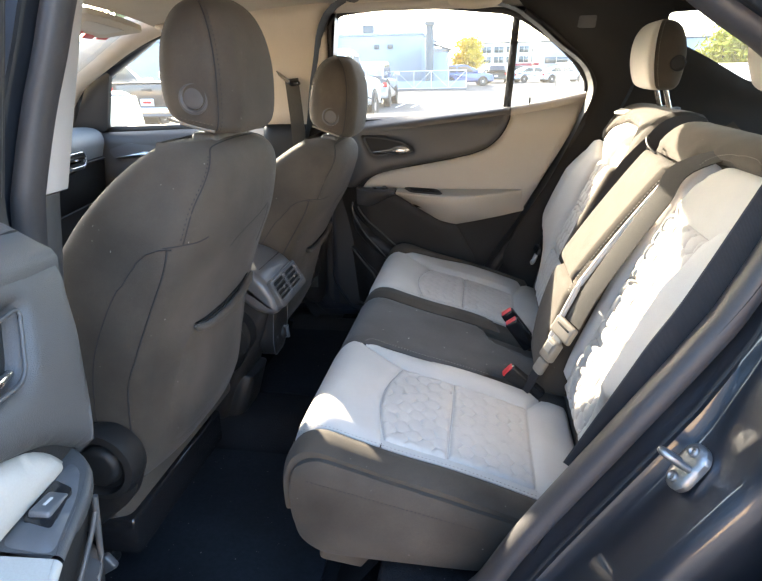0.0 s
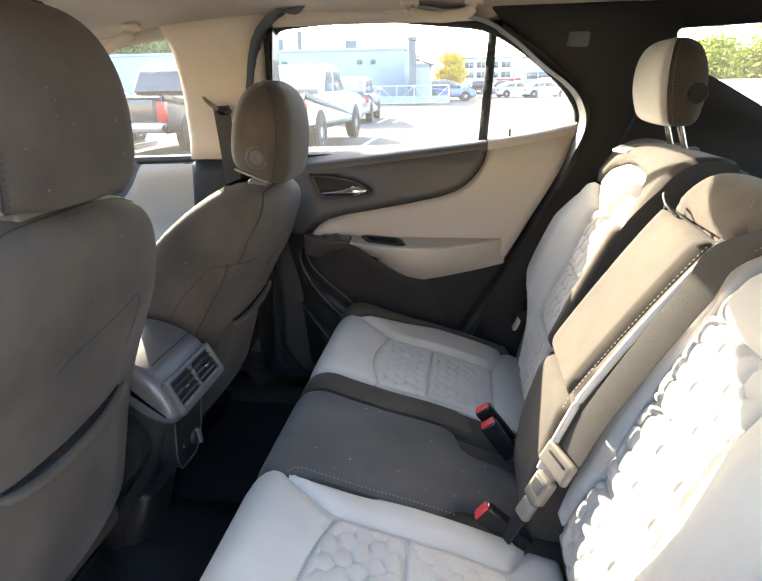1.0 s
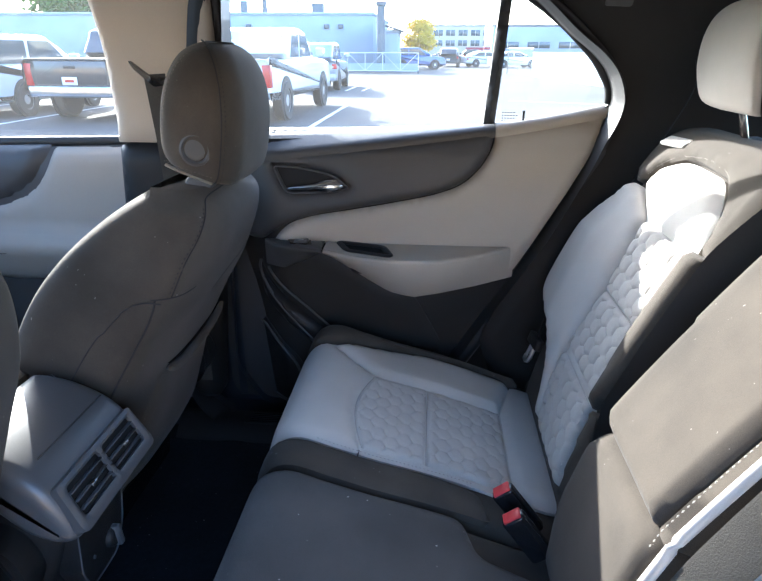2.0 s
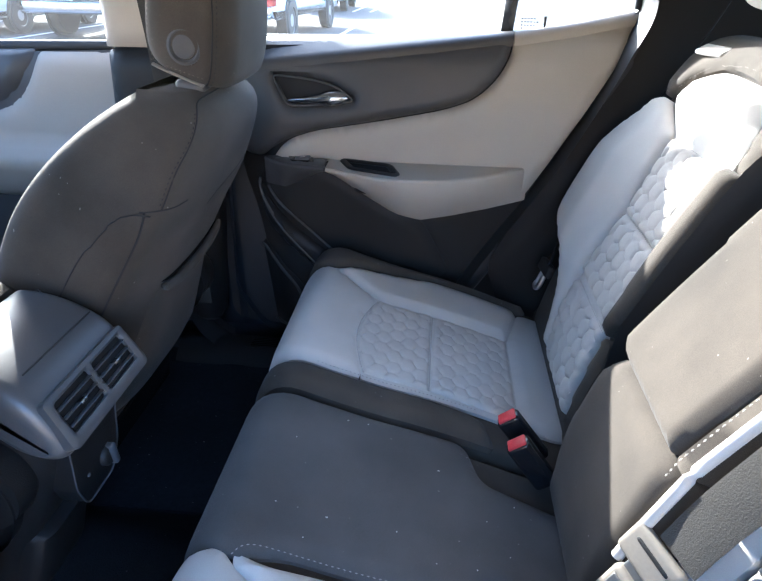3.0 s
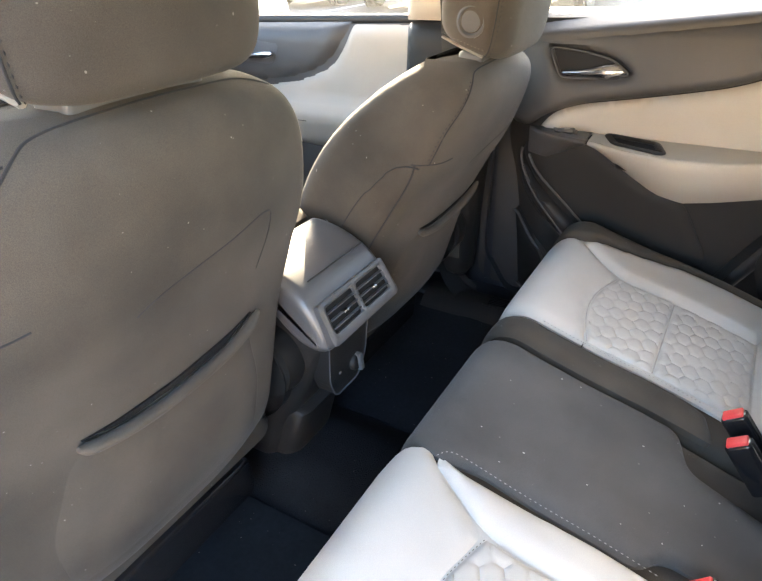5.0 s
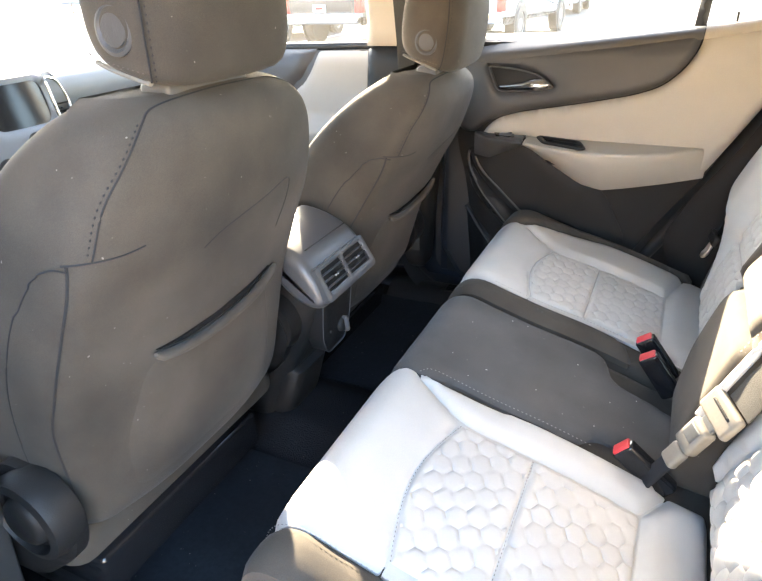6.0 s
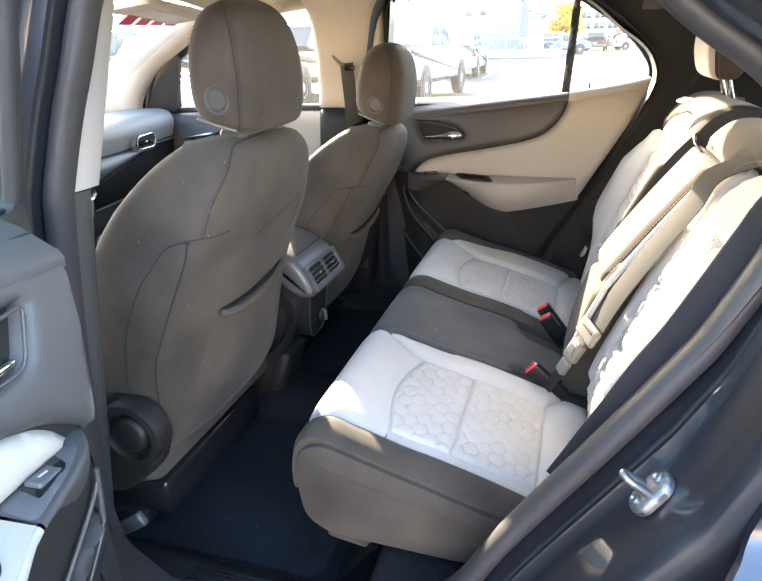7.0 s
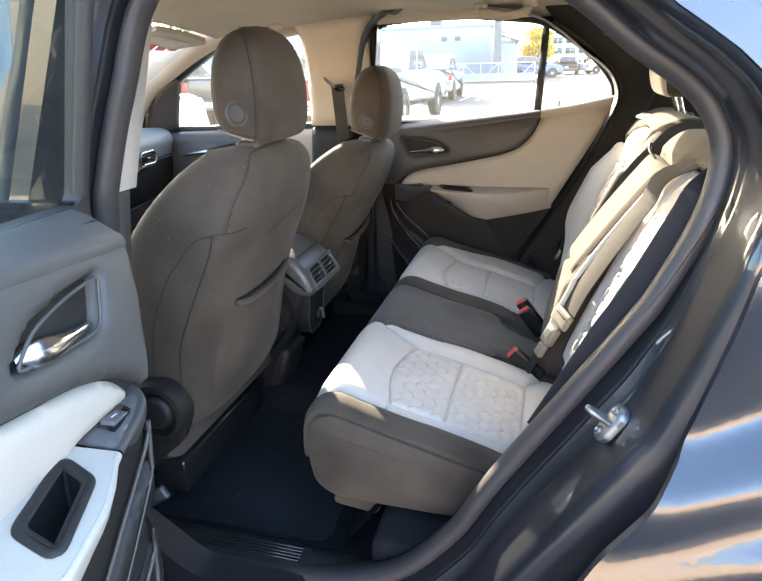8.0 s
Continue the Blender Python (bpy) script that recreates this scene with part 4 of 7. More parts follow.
car_body = thing("car_body", "dark blue grey metallic car body with open rear doorway", "car body", kind="structure", at=(0, MID, 0.2))
for s in (-1, 1):
    off = 0.0 if s < 0 else 0.040
    section = [(-0.002, 0.650), (-0.010, 0.690), (-0.013, 0.712), (-0.006, 0.728), (0.006, 0.733), (0.016, 0.730), (0.020, 0.722)] if s > 0 else [(0.018, 0.655), (0.008, 0.674), (-0.004, 0.692), (-0.008, 0.710), (-0.004, 0.727), (0.006, 0.733), (0.016, 0.730), (0.020, 0.722)]
    bm, _ = ring_loft(s, [(d + off, y) for d, y in section])
    part("door_seal", bm, M_RUBBER if s < 0 else M_RUBBERBLACK, car_body, "grey rubber door seal")
    bm, secs = ring_loft(s, [(0.018, 0.715), (0.030, 0.726), (0.034, 0.742), (0.0345, 0.752), (0.052, 0.758), (0.060, 0.764), (0.066, 0.780), (0.072, 0.812), (0.078, 0.836), (0.086, 0.852), (0.100, 0.860), (0.118, 0.864), (0.20, 0.872)])
    part("door_frame", bm, M_PAINT if s < 0 else M_RUBBERBLACK, car_body, "painted door frame" if s < 0 else "black sealed door frame")
    bm, _ = ring_loft(s, [(0.0325, 0.7395), (0.0335, 0.7445), (0.036, 0.7475), (0.039, 0.7500)])
    part("paint_seam", bm, M_RUBBERBLACK, car_body)
    bm, secs2 = ring_loft(s, [(0.112, 0.8635), (0.20, 0.872)])
    outer = [(p[0], p[2]) for p in secs2[0]]
    i0 = min(range(len(outer)), key=lambda i: abs(outer[i][0] + 0.05) + (0 if outer[i][1] > 1.3 else 9))
    i1 = min(range(len(outer)), key=lambda i: abs(outer[i][0] + 0.16) + (0 if outer[i][1] < 0.7 else 9))
    run = outer[i0:i1 + 1] if i0 < i1 else outer[i0:] + outer[:i1 + 1]
    bm.free()
    arch = [(1.02 + 0.40 * math.cos(radians(a)), 0.36 + 0.40 * math.sin(radians(a)), 0.0) for a in (180, 165, 150, 135, 120, 105, 90, 75, 60, 45, 30, 15, 0)]
    quarter_glass = [(0.52, 1.495), (0.90, 1.512), (1.02, 1.36), (0.97, 1.255), (0.80, 1.280), (0.65, 1.358), (0.565, 1.400)]
    outline = [(p[0], p[1], 0.0) for p in run[::3]] + [(-0.12, 0.26, 0.0), (0.60, 0.26, 0.0)] + arch[1:] + [(1.72, 0.36, 0.05), (1.78, 0.85, 0.1), (1.70, 1.08, 0.1), (1.50, 1.42, 0.1), (1.20, 1.56, 0.1), (0.3, 1.60, 0.0), (-0.05, 1.585, 0.0)]
    part("quarter_panel", panel(outline, lambda u, v, h, s=s: (u, side(s, skin_y(u, v) + h), v), 0.0, 0.001, 0.012, 0.011 if s < 0 else 0.03, holes=[quarter_glass], r=0.02), M_PAINT, car_body)
    part("quarter_window", panel(quarter_glass, lambda u, v, h, s=s: (u, side(s, skin_y(u, v) - 0.004 + h), v), 0.0, 0.001, 0.003, 0.04, r=0.02), M_GLASS, car_body).visible_shadow = False
    # wheel, its arch cladding
    cl = [(1.02 + r * math.cos(radians(a)), 0.36 + r * math.sin(radians(a)), 0.0) for r, rng in ((0.46, range(0, 181, 12)), (0.385, range(180, -1, -12))) for a in rng]
    part("arch_cladding", panel(cl, lambda u, v, h, s=s: (u, side(s, skin_y(u, v) + 0.006 + h), v), 0.008, 0.02, 0.03, 0.03, r=0.0), M_PLASTIC, car_body)
    wheel = part("wheel", moved(lathe([(0.20, -0.10), (0.33, -0.105), (0.36, -0.085), (0.365, 0.0), (0.36, 0.085), (0.33, 0.105), (0.22, 0.10), (0.20, 0.06), (0.0, 0.05)], 40), pose(1.02, side(s, 0.82), 0.365, 90, 0, 0)), M_RUBBERBLACK, car_body)
    part("rim", moved(lathe([(0.205, 0.0), (0.215, 0.06), (0.19, 0.055), (0.17, 0.02), (0.05, 0.03), (0.0, 0.035)], 40), pose(1.02, side(s, 0.82 + 0.045), 0.365, -90 * s, 0, 0)), M_SATIN, wheel)
    # sill and front lower side
    part("rocker_panel", box(-2.1, -0.1, min(side(s, 0.80), side(s, 0.89)), max(side(s, 0.80), side(s, 0.89)), 0.24, 0.44, 0.03, 3), M_PAINT, car_body)
    part("inner_sill", box(-1.75, -0.02, min(side(s, 0.655), side(s, 0.84)), max(side(s, 0.655), side(s, 0.84)), 0.26, 0.462, 0.01), M_PAINT, car_body)
    part("hinge_post", box(-1.78, -1.58, min(side(s, 0.66), side(s, 0.86)), max(side(s, 0.66), side(s, 0.86)), 0.26, 1.10, 0.02), M_PAINT, car_body)
part("roof_skin", loft([[(x, MID + yy, 1.66 - 0.055 * abs(yy / 0.62) ** 2.6 - (0.05 * max(0, (-0.4 - x) / 0.65) ** 2 if x < -0.4 else 0.03 * max(0, (x - 0.3) / 1.0) ** 2)) for yy in np.linspace(-0.66, 0.66, 25)] for x in np.linspace(-1.05, 1.35, 20)], ring=False), M_PAINT, car_body)
for s in (-1, 1):
    part("roof_rail", tube([(x, side(s, 0.665), 1.60 - (0.05 * max(0, (-0.4 - x) / 0.65) ** 2 if x < -0.4 else 0.03 * max(0, (x - 0.3) / 1.0) ** 2)) for x in np.linspace(-1.08, 1.35, 20)], 0.045, 10), M_PAINT, car_body)
for s in (1,):
    # Black strip added only to stop light leaking past the shut door.
    bm, _ = ring_loft(s, [(-0.045, 0.776), (0.055, 0.776)])
    bmesh.ops.delete(bm, geom=[q for q in bm.verts if q.co.z > 1.24 or q.co.x < -0.35], context="VERTS")
    part("jamb_light_stop", bm, M_RUBBERBLACK, car_body)
    part("closing_seal", tube([(x, side(s, 0.722), z) for x, z in catmull([(-0.09, 0.500), (-0.02, 0.560), (0.035, 0.615), (0.110, 0.736), (0.190, 0.880), (0.287, 1.065), (0.364, 1.220), (0.380, 1.260)], 6)], 0.022, 10), M_RUBBERBLACK, car_body, "black rubber door seal")
    part("upper_seal", tube([(x, side(s, 0.722 - 0.24 * max(0.0, z - 1.22)), z) for x, z in catmull([(0.366, 1.250), (0.366, 1.292), (0.336, 1.352), (0.240, 1.432), (0.130, 1.502)], 6)], 0.015, 10), M_RUBBER, car_body, "grey rubber door seal")
# front of the car: bonnet, front pillars, bulkheads
part("bonnet", loft([[(x, MID + yy, 1.08 - 0.10 * ((-1.75 - x) / 1.15) ** 1.6 - 0.05 * abs(yy / 0.78) ** 3) for yy in np.linspace(-0.78, 0.78, 17)] for x in np.linspace(-1.75, -2.9, 10)], ring=False), M_PAINT, car_body)
for s in (-1, 1):
    part("front_wing", panel([(-1.70, 0.30), (-1.70, 1.08), (-2.9, 0.95), (-3.0, 0.6), (-2.9, 0.30)], lambda u, v, h, s=s: (u, side(s, 0.86 - 0.10 * max(0, v - 0.8) + h - 0.05 * max(0, (-2.2 - u))), v), 0.0, 0.001, 0.02, 0.06, r=0.05), M_PAINT, car_body)
    part("front_pillar", tube([(-1.88, side(s, 0.785), 1.06), (-1.52, side(s, 0.765), 1.26), (-1.15, side(s, 0.722), 1.47), (-1.02, side(s, 0.705), 1.555)], 0.036, 10), M_PAINT, car_body)
part("bulkhead", box(-1.80, -1.70, MID - 0.80, MID + 0.80, 0.26, 1.06, 0.01), M_PAINT, car_body)
part("floor_pan", box(-1.78, 1.72, MID - 0.80, MID + 0.80, 0.22, 0.36, 0.02), M_PAINT, car_body)
part("bumper", box(-3.05, -2.88, MID - 0.80, MID + 0.80, 0.28, 0.95, 0.05, 4), M_PAINT, car_body)
part("tailgate", panel([(-0.72, 0.45), (-0.74, 0.95), (-0.62, 1.50), (0.62, 1.50), (0.74, 0.95), (0.72, 0.45)], lambda u, v, h: (1.74 - 0.40 * max(0, v - 1.0) + h, MID + u, v), 0.0, 0.001, 0.03, 0.05, holes=[[(-0.58, 1.08), (-0.52, 1.44), (0.52, 1.44), (0.58, 1.08)]], r=0.06), M_PAINT, car_body)
part("rear_window", panel([(-0.58, 1.08), (-0.52, 1.44), (0.52, 1.44), (0.58, 1.08)], lambda u, v, h: (1.735 - 0.40 * max(0, v - 1.0) + h, MID + u, v), 0.0, 0.001, 0.004, 0.08, r=0.06), M_TINT, car_body).visible_shadow = False
shield = part("windscreen", loft([[(-1.02 - 0.83 * t - 0.06 * (1 - (yy / 0.66) ** 2), MID + yy * (1 + 0.10 * t), 1.55 - 0.47 * t) for t in np.linspace(0, 1, 8)] for yy in np.linspace(-0.66, 0.66, 15)], ring=False), M_GLASS, car_body)
shield.visible_shadow = False
# red sale banner on the windscreen, its digits as plain bars
banner = thing("window_banner", "red sale lettering strip on top of the windscreen", "sticker", at=(-1.19, 0.33, 1.46))
for k in range(4):
    part("bar", moved(box(-0.05, 0.05, -0.028, 0.028, -0.001, 0.001, 0.0), pose(-1.160, 0.34 + 0.075 * k, 1.480, 0, -29.5, 0)), M_RED, banner)

# lock striker on the rear doorway
striker = thing("lock_striker", "zinc plated door lock striker bolted to doorframe", "striker", at=(0.25, -0.75, 0.94))
sT = Vector((0.56, 0.19, 0.81)).normalized()
sN = Vector((-0.85, -0.20, 0.48)).normalized()
sN = (sN - sT * sN.dot(sT)).normalized()
sB = sT.cross(sN).normalized()
sC = Vector((0.252, -0.768, 0.933)) + sN * 0.004
at_plate = lambda u, v, h: tuple(sC + sT * u * 0.62 + sB * v * 0.68 + sN * h)
part("plate", panel([(-0.046, -0.010), (-0.030, -0.024), (0.030, -0.026), (0.047, -0.012), (0.046, 0.012), (0.028, 0.026), (-0.030, 0.024), (-0.046, 0.012)], at_plate, 0.003, 0.006, 0.008, 0.007, r=0.012), M_STEEL, striker)
part("loop", tube(catmull([at_plate(0.0, -0.013, 0.0), at_plate(0.0, -0.012, 0.024), at_plate(0.0, -0.008, 0.033), at_plate(0.0, 0.0, 0.036), at_plate(0.0, 0.008, 0.033), at_plate(0.0, 0.012, 0.024), at_plate(0.0, 0.013, 0.0)], 5), 0.0042, 10), M_STEEL, striker)
plate_m = Matrix((sT, sB, sN)).transposed().to_4x4()
for u in (-0.017, 0.018):
    part("bolt", lathe([(0.0062, 0), (0.0062, 0.003), (0.0045, 0.0042), (0.003, 0.002), (0, 0.002)], 16, Matrix.Translation(sC + sT * u + sN * 0.003) @ plate_m), M_STEEL, striker)

# ---- interior shell ----
def roof_z(x, y):
    return 1.592 - 0.042 * abs((y - MID) / 0.60) ** 2.4 - (0.06 * max(0, (-0.35 - x) / 0.65) ** 2 if x < -0.35 else 0.03 * max(0, (x - 0.3)) ** 2)


headliner = thing("headliner", "beige felt headliner over the cabin", "headliner", kind="structure", at=(0, MID, 1.56))
part("liner", loft([[(x, MID + yy, roof_z(x, MID + yy)) for yy in np.linspace(-0.655, 0.655, 27)] for x in np.linspace(-1.03, 1.35, 30)], ring=False), M_HEADLINER, headliner)
for s in (-1, 1):
    part("side_edge", tube([(x, side(s, 0.652), roof_z(x, side(s, 0.652)) - 0.004) for x in np.linspace(-1.03, 1.30, 24)], 0.020, 8), M_HEADLINER, headliner)


def grab_handle(x0, x1, y, s=1):
    g = thing("grab_handle", "beige plastic grab handle on the headliner", "grab handle", "grab handles", at=(x0, side(s, y), 1.5))
    z = lambda x: roof_z(x, side(s, y))
    path = catmull([(x0, side(s, y), z(x0) - 0.002), (x0 + 0.008, side(s, y - 0.006), z(x0) - 0.026), (x0 + 0.03, side(s, y - 0.012), z(x0) - 0.036), ((x0 + x1) / 2, side(s, y - 0.014), z(x0) - 0.040), (x1 - 0.03, side(s, y - 0.012), z(x1) - 0.036), (x1 - 0.008, side(s, y - 0.006), z(x1) - 0.026), (x1, side(s, y), z(x1) - 0.002)], 6)
    part("bar", tube(path, 0.010, 10, 1.3), M_BEIGE, g)
    for x in (x0, x1):
        part("mount", moved(box(-0.022, 0.022, -0.014, 0.014, -0.009, 0.009, 0.006, 3), pose(x, side(s, y), z(x) - 0.006)), M_BEIGE, g)
    return g


grab_handle(-1.00, -0.80, 0.575)
grab_handle(-0.09, 0.06, 0.555)


def sun_visor(y0, y1):
    v = thing("sun_visor", "beige sun visor folded against the headliner", "sun visor", "sun visors", at=(-1.1, (y0 + y1) / 2, 1.5))
    part("blade", panel([(-1.20, y0), (-1.20, y1), (-1.045, y1), (-1.03, y0)], lambda u, w, h: (u, w, roof_z(max(u, -1.03), w) - 0.020 - 0.10 * max(0, -1.03 - u) - h), 0.006, 0.02, 0.016, 0.03, r=0.03), M_HEADLINER, v)
    part("mirror_cover", panel([(-1.15, (y0 + y1) / 2 - 0.09), (-1.15, (y0 + y1) / 2 + 0.09), (-1.07, (y0 + y1) / 2 + 0.09), (-1.07, (y0 + y1) / 2 - 0.09)], lambda u, w, h: (u, w, roof_z(-1.03, w) - 0.027 - 0.10 * max(0, -1.03 - u) - h), 0.004, 0.01, 0.004, 0.03, r=0.01), M_LIGHT, v)
    return v


sun_visor(0.24, 0.56)
sun_visor(-0.52, -0.20)

# right and left inner side trim: centre pillars, rear quarters
WIN = [(-0.485, 1.200, 0.02), (-0.482, 1.490, 0.045), (-0.440, 1.520, 0.04), (-0.21, 1.536, 0.1), (0.10, 1.506, 0.05), (0.217, 1.434, 0.06), (0.303, 1.358, 0.05), (0.342, 1.300, 0.03), (0.345, 1.262, 0.012), (0.234, 1.238, 0.02), (0.10, 1.216, 0.02), (-0.16, 1.206, 0.1)]


def wall_y(z):
    """How far out the cabin's inner side stands at a height."""
    return float(np.interp(z, [0.4, 0.9, 1.15, 1.22, 1.56], [0.700, 0.690, 0.705, 0.705, 0.620]))


trims = thing("side_trim", "beige and charcoal plastic pillar trim inside the car", "pillar trim", kind="structure", at=(0, MID, 0.5))
for s in (-1, 1):
    flat = lambda u, v, h, s=s: (u, side(s, wall_y(v) - h), v)
    trim_in = 0.07 if s < 0 else 0.0
    part("upper_pillar_cover", panel([(-0.742, 1.175, 0.005), (-0.724, 1.380, 0.05), (-0.732, 1.480, 0.05), (-0.76, 1.535, 0.02), (-0.46 - trim_in, 1.550, 0.02), (-0.490 - trim_in, 1.48, 0.03), (-0.508 - trim_in, 1.20, 0.01), (-0.50 - trim_in, 1.175, 0.005)], flat, 0.022, 0.05, 0.05, 0.016, r=0.02), M_BEIGE, trims, "beige upper pillar cover")
    part("lower_pillar_cover", panel([(-0.740, 1.172), (-0.505 - trim_in, 1.172), (-0.520 - trim_in, 0.95), (-0.560 - trim_in, 0.52), (-0.72, 0.50), (-0.75, 0.9)], flat, 0.022, 0.04, 0.05, 0.02, r=0.02), M_PLASTIC, trims, "charcoal lower pillar cover")
    part("pillar_badge", panel([(-0.618, 1.462), (-0.618, 1.486), (-0.578, 1.486), (-0.578, 1.462)], lambda u, v, h, s=s: (u, side(s, wall_y(v) - 0.0235 - h), v), 0.0012, 0.003, 0.003, 0.008, r=0.005), M_BEIGE, trims)
    q = [(0.10, 1.545, 0.01), (0.13, 1.512, 0.02), (0.225, 1.448, 0.03), (0.320, 1.366, 0.03), (0.368, 1.30, 0.03), (0.362, 1.24, 0.03), (0.30, 1.10), (0.17, 0.88), (0.10, 0.72), (0.16, 0.55), (0.9, 0.50), (1.30, 0.50), (1.40, 1.2), (1.32, 1.50), (0.6, 1.56)]
    part("rear_quarter_trim", panel(q, flat, 0.010, 0.02, 0.03, 0.025, holes=[[(0.53, 1.486), (0.88, 1.500), (0.99, 1.36), (0.95, 1.262), (0.80, 1.292), (0.66, 1.368), (0.575, 1.408)]], r=0.03), M_QUARTER, trims, "charcoal rear quarter trim")
    part("rail_cover", panel([(-0.47, 1.537, 0.01), (-0.21, 1.545, 0.1), (0.10, 1.516, 0.02), (0.14, 1.545, 0.02), (0.10, 1.60, 0.01), (-0.47, 1.60, 0.01)], lambda u, v, h, s=s: (u, side(s, 0.632 - 0.25 * (v - 1.54) - h), v), 0.006, 0.02, 0.012, 0.02, r=0.02), M_BEIGE, trims, "beige roof rail cover")
    part("belt_guide", panel([(0.285, 1.452), (0.288, 1.484), (0.338, 1.484), (0.336, 1.450)], lambda u, v, h, s=s: (u, side(s, wall_y(v) - 0.012 - h), v), 0.002, 0.004, 0.004, 0.008, r=0.006), M_DOORDARK, trims)
    part("front_pillar_cover", panel([(-1.82, 1.150), (-1.53, 1.130, 0.02), (-1.500, 1.20, 0.05), (-1.40, 1.305, 0.05), (-1.15, 1.440, 0.1), (-0.95, 1.505, 0.05), (-0.93, 1.57, 0.01), (-1.02, 1.57, 0.02), (-1.30, 1.478, 0.1), (-1.46, 1.415, 0.1), (-1.66, 1.29, 0.1)], lambda u, v, h, s=s: (u, side(s, 0.705 - 0.2 * (v - 1.15) - h), v), 0.026, 0.04, 0.03, 0.022, r=0.02), M_BEIGE, trims, "beige front pillar cover")

for s in (-1, 1):
    back_off = 0.075 if s < 0 else 0.0
    part("pillar_post", panel([(-0.70, 0.36, 0.01), (-0.70, 1.58, 0.01), (-0.44 - back_off, 1.58, 0.01), (-0.50 - back_off, 1.2, 0.05), (-0.515 - back_off, 0.75, 0.05), (-0.52 - back_off, 0.60, 0.03), (-0.45, 0.49, 0.03), (-0.1, 0.47, 0.02), (-0.1, 0.36, 0.01)], lambda u, v, h, s=s: (u, side(s, float(np.interp(v, [0.4, 1.2, 1.56], [0.778, 0.778, 0.69])) + h), v), 0.0, 0.001, 0.06, 0.03, r=0.02), M_PAINT, trims, "painted pillar post")
# rear-facing edge of the near pillar: pale above, charcoal below
def pillar_edge(name, z0, z1, y_in, mat, label):
    secs = []
    for z in np.linspace(z0, z1, 10):
        lean = 0.30 * max(0.0, z - 1.20)
        x = -0.546 + 0.10 * max(0.0, z - 1.20) + 0.17 * min(0.0, z - 1.20)
        secs.append([(x - 0.005, -0.665 + lean, z), (x, -0.645 + lean, z), (x - 0.001, y_in - 0.006 + lean, z), (x - 0.006, y_in + lean, z), (x - 0.06, y_in + 0.010 + lean, z), (x - 0.16, y_in - 0.01 + lean, z), (x - 0.17, -0.67 + lean, z)])
    part(name, loft(secs), mat, trims, label)


pillar_edge("pillar_edge", 1.198, 1.545, -0.598, M_PILLAR, "pale grey pillar cover")
pillar_edge("lower_pillar_edge", 0.50, 1.196, -0.616, M_DOORDARK, "charcoal lower pillar cover")
# floor, sills, mats
carpet = thing("cabin_floor", "dark carpeted cabin floor", "floor", kind="structure", at=(0, MID, 0.42))


def floor_z(x, y):
    hump = 0.06 * math.exp(-((y - MID) / 0.11) ** 4)
    return 0.430 + hump + (0.02 * max(0.0, abs(y - MID) - 0.55) / 0.1)


part("carpet", loft([[(x, MID + yy, floor_z(x, MID + yy) + 0.002 * math.sin(37 * x + 23 * yy)) for yy in np.linspace(-0.645, 0.70, 60)] for x in np.linspace(-1.55, -0.05, 70)], ring=False), M_CARPET, carpet)
part("heel_board", loft([[(-0.225 + 0.10 * (k / 5), MID + yy, 0.432 + 0.14 * (k / 5)) for yy in np.linspace(-0.60, 0.66, 20)] for k in range(6)], ring=False), M_CARPET, carpet)
part("rear_platform", box(-0.13, 1.70, MID - 0.68, MID + 0.68, 0.40, 0.55, 0.02), M_CARPET, carpet)
for s in (-1, 1):
    part("sill_cover", loft([[(x, side(s, y), z) for y, z in ((0.600, 0.436), (0.618, 0.452), (0.640, 0.470), (0.665, 0.476), (0.690, 0.474), (0.715, 0.465))] for x in np.linspace(-0.66, -0.08, 12)], ring=False), M_PLASTIC, carpet, "black plastic door sill cover")
    plate = part("scuff_plate", panel([(-0.49, 0.646), (-0.49, 0.690), (-0.26, 0.690), (-0.26, 0.646)], lambda u, v, h, s=s: (u, side(s, v), 0.4745 + h), 0.002, 0.004, 0.004, 0.02, r=0.008), M_PLASTIC, carpet)
    for k in range(5):
        part("rib", box(-0.475, -0.275, min(side(s, 0.651 + 0.008 * k), side(s, 0.655 + 0.008 * k)), max(side(s, 0.651 + 0.008 * k), side(s, 0.655 + 0.008 * k)), 0.476, 0.4785, 0.001, 1), M_GLOSS, plate)


def floor_mat(y0, y1):
    m = thing("floor_mat", "dark floor mat with raised rim and dust", "floor mat", "rear floor mats", at=(-0.5, (y0 + y1) / 2, 0.44))
    part("sheet", panel([(-0.86, y0), (-0.86, y1), (-0.27, y1), (-0.25, y0)], lambda u, v, h: (u, v, floor_z(u, v) + 0.006 + h), 0.002, 0.006, 0.008, 0.03, r=0.04), M_MAT, m)
    return m


floor_mat(-0.575, -0.13)
floor_mat(0.17, 0.62)
tray = thing("cargo_cover", "black cargo cover behind the rear backrest", "cargo cover", at=(0.9, MID, 1.1))
part("sheet", box(0.60, 1.55, MID - 0.62, MID + 0.62, 1.085, 1.10, 0.005), M_PLASTIC, tray)
part("spine", tube([(0.60, MID - 0.62, 1.095), (0.60, MID + 0.62, 1.095)], 0.028, 12), M_PLASTIC, tray)


# ---- rear doors ----
def door_y(z):
    return float(np.interp(z, [0.45, 0.60, 0.85, 0.97, 1.08, 1.17, 1.205, 1.225], [0.715, 0.705, 0.690, 0.682, 0.690, 0.708, 0.728, 0.752]))


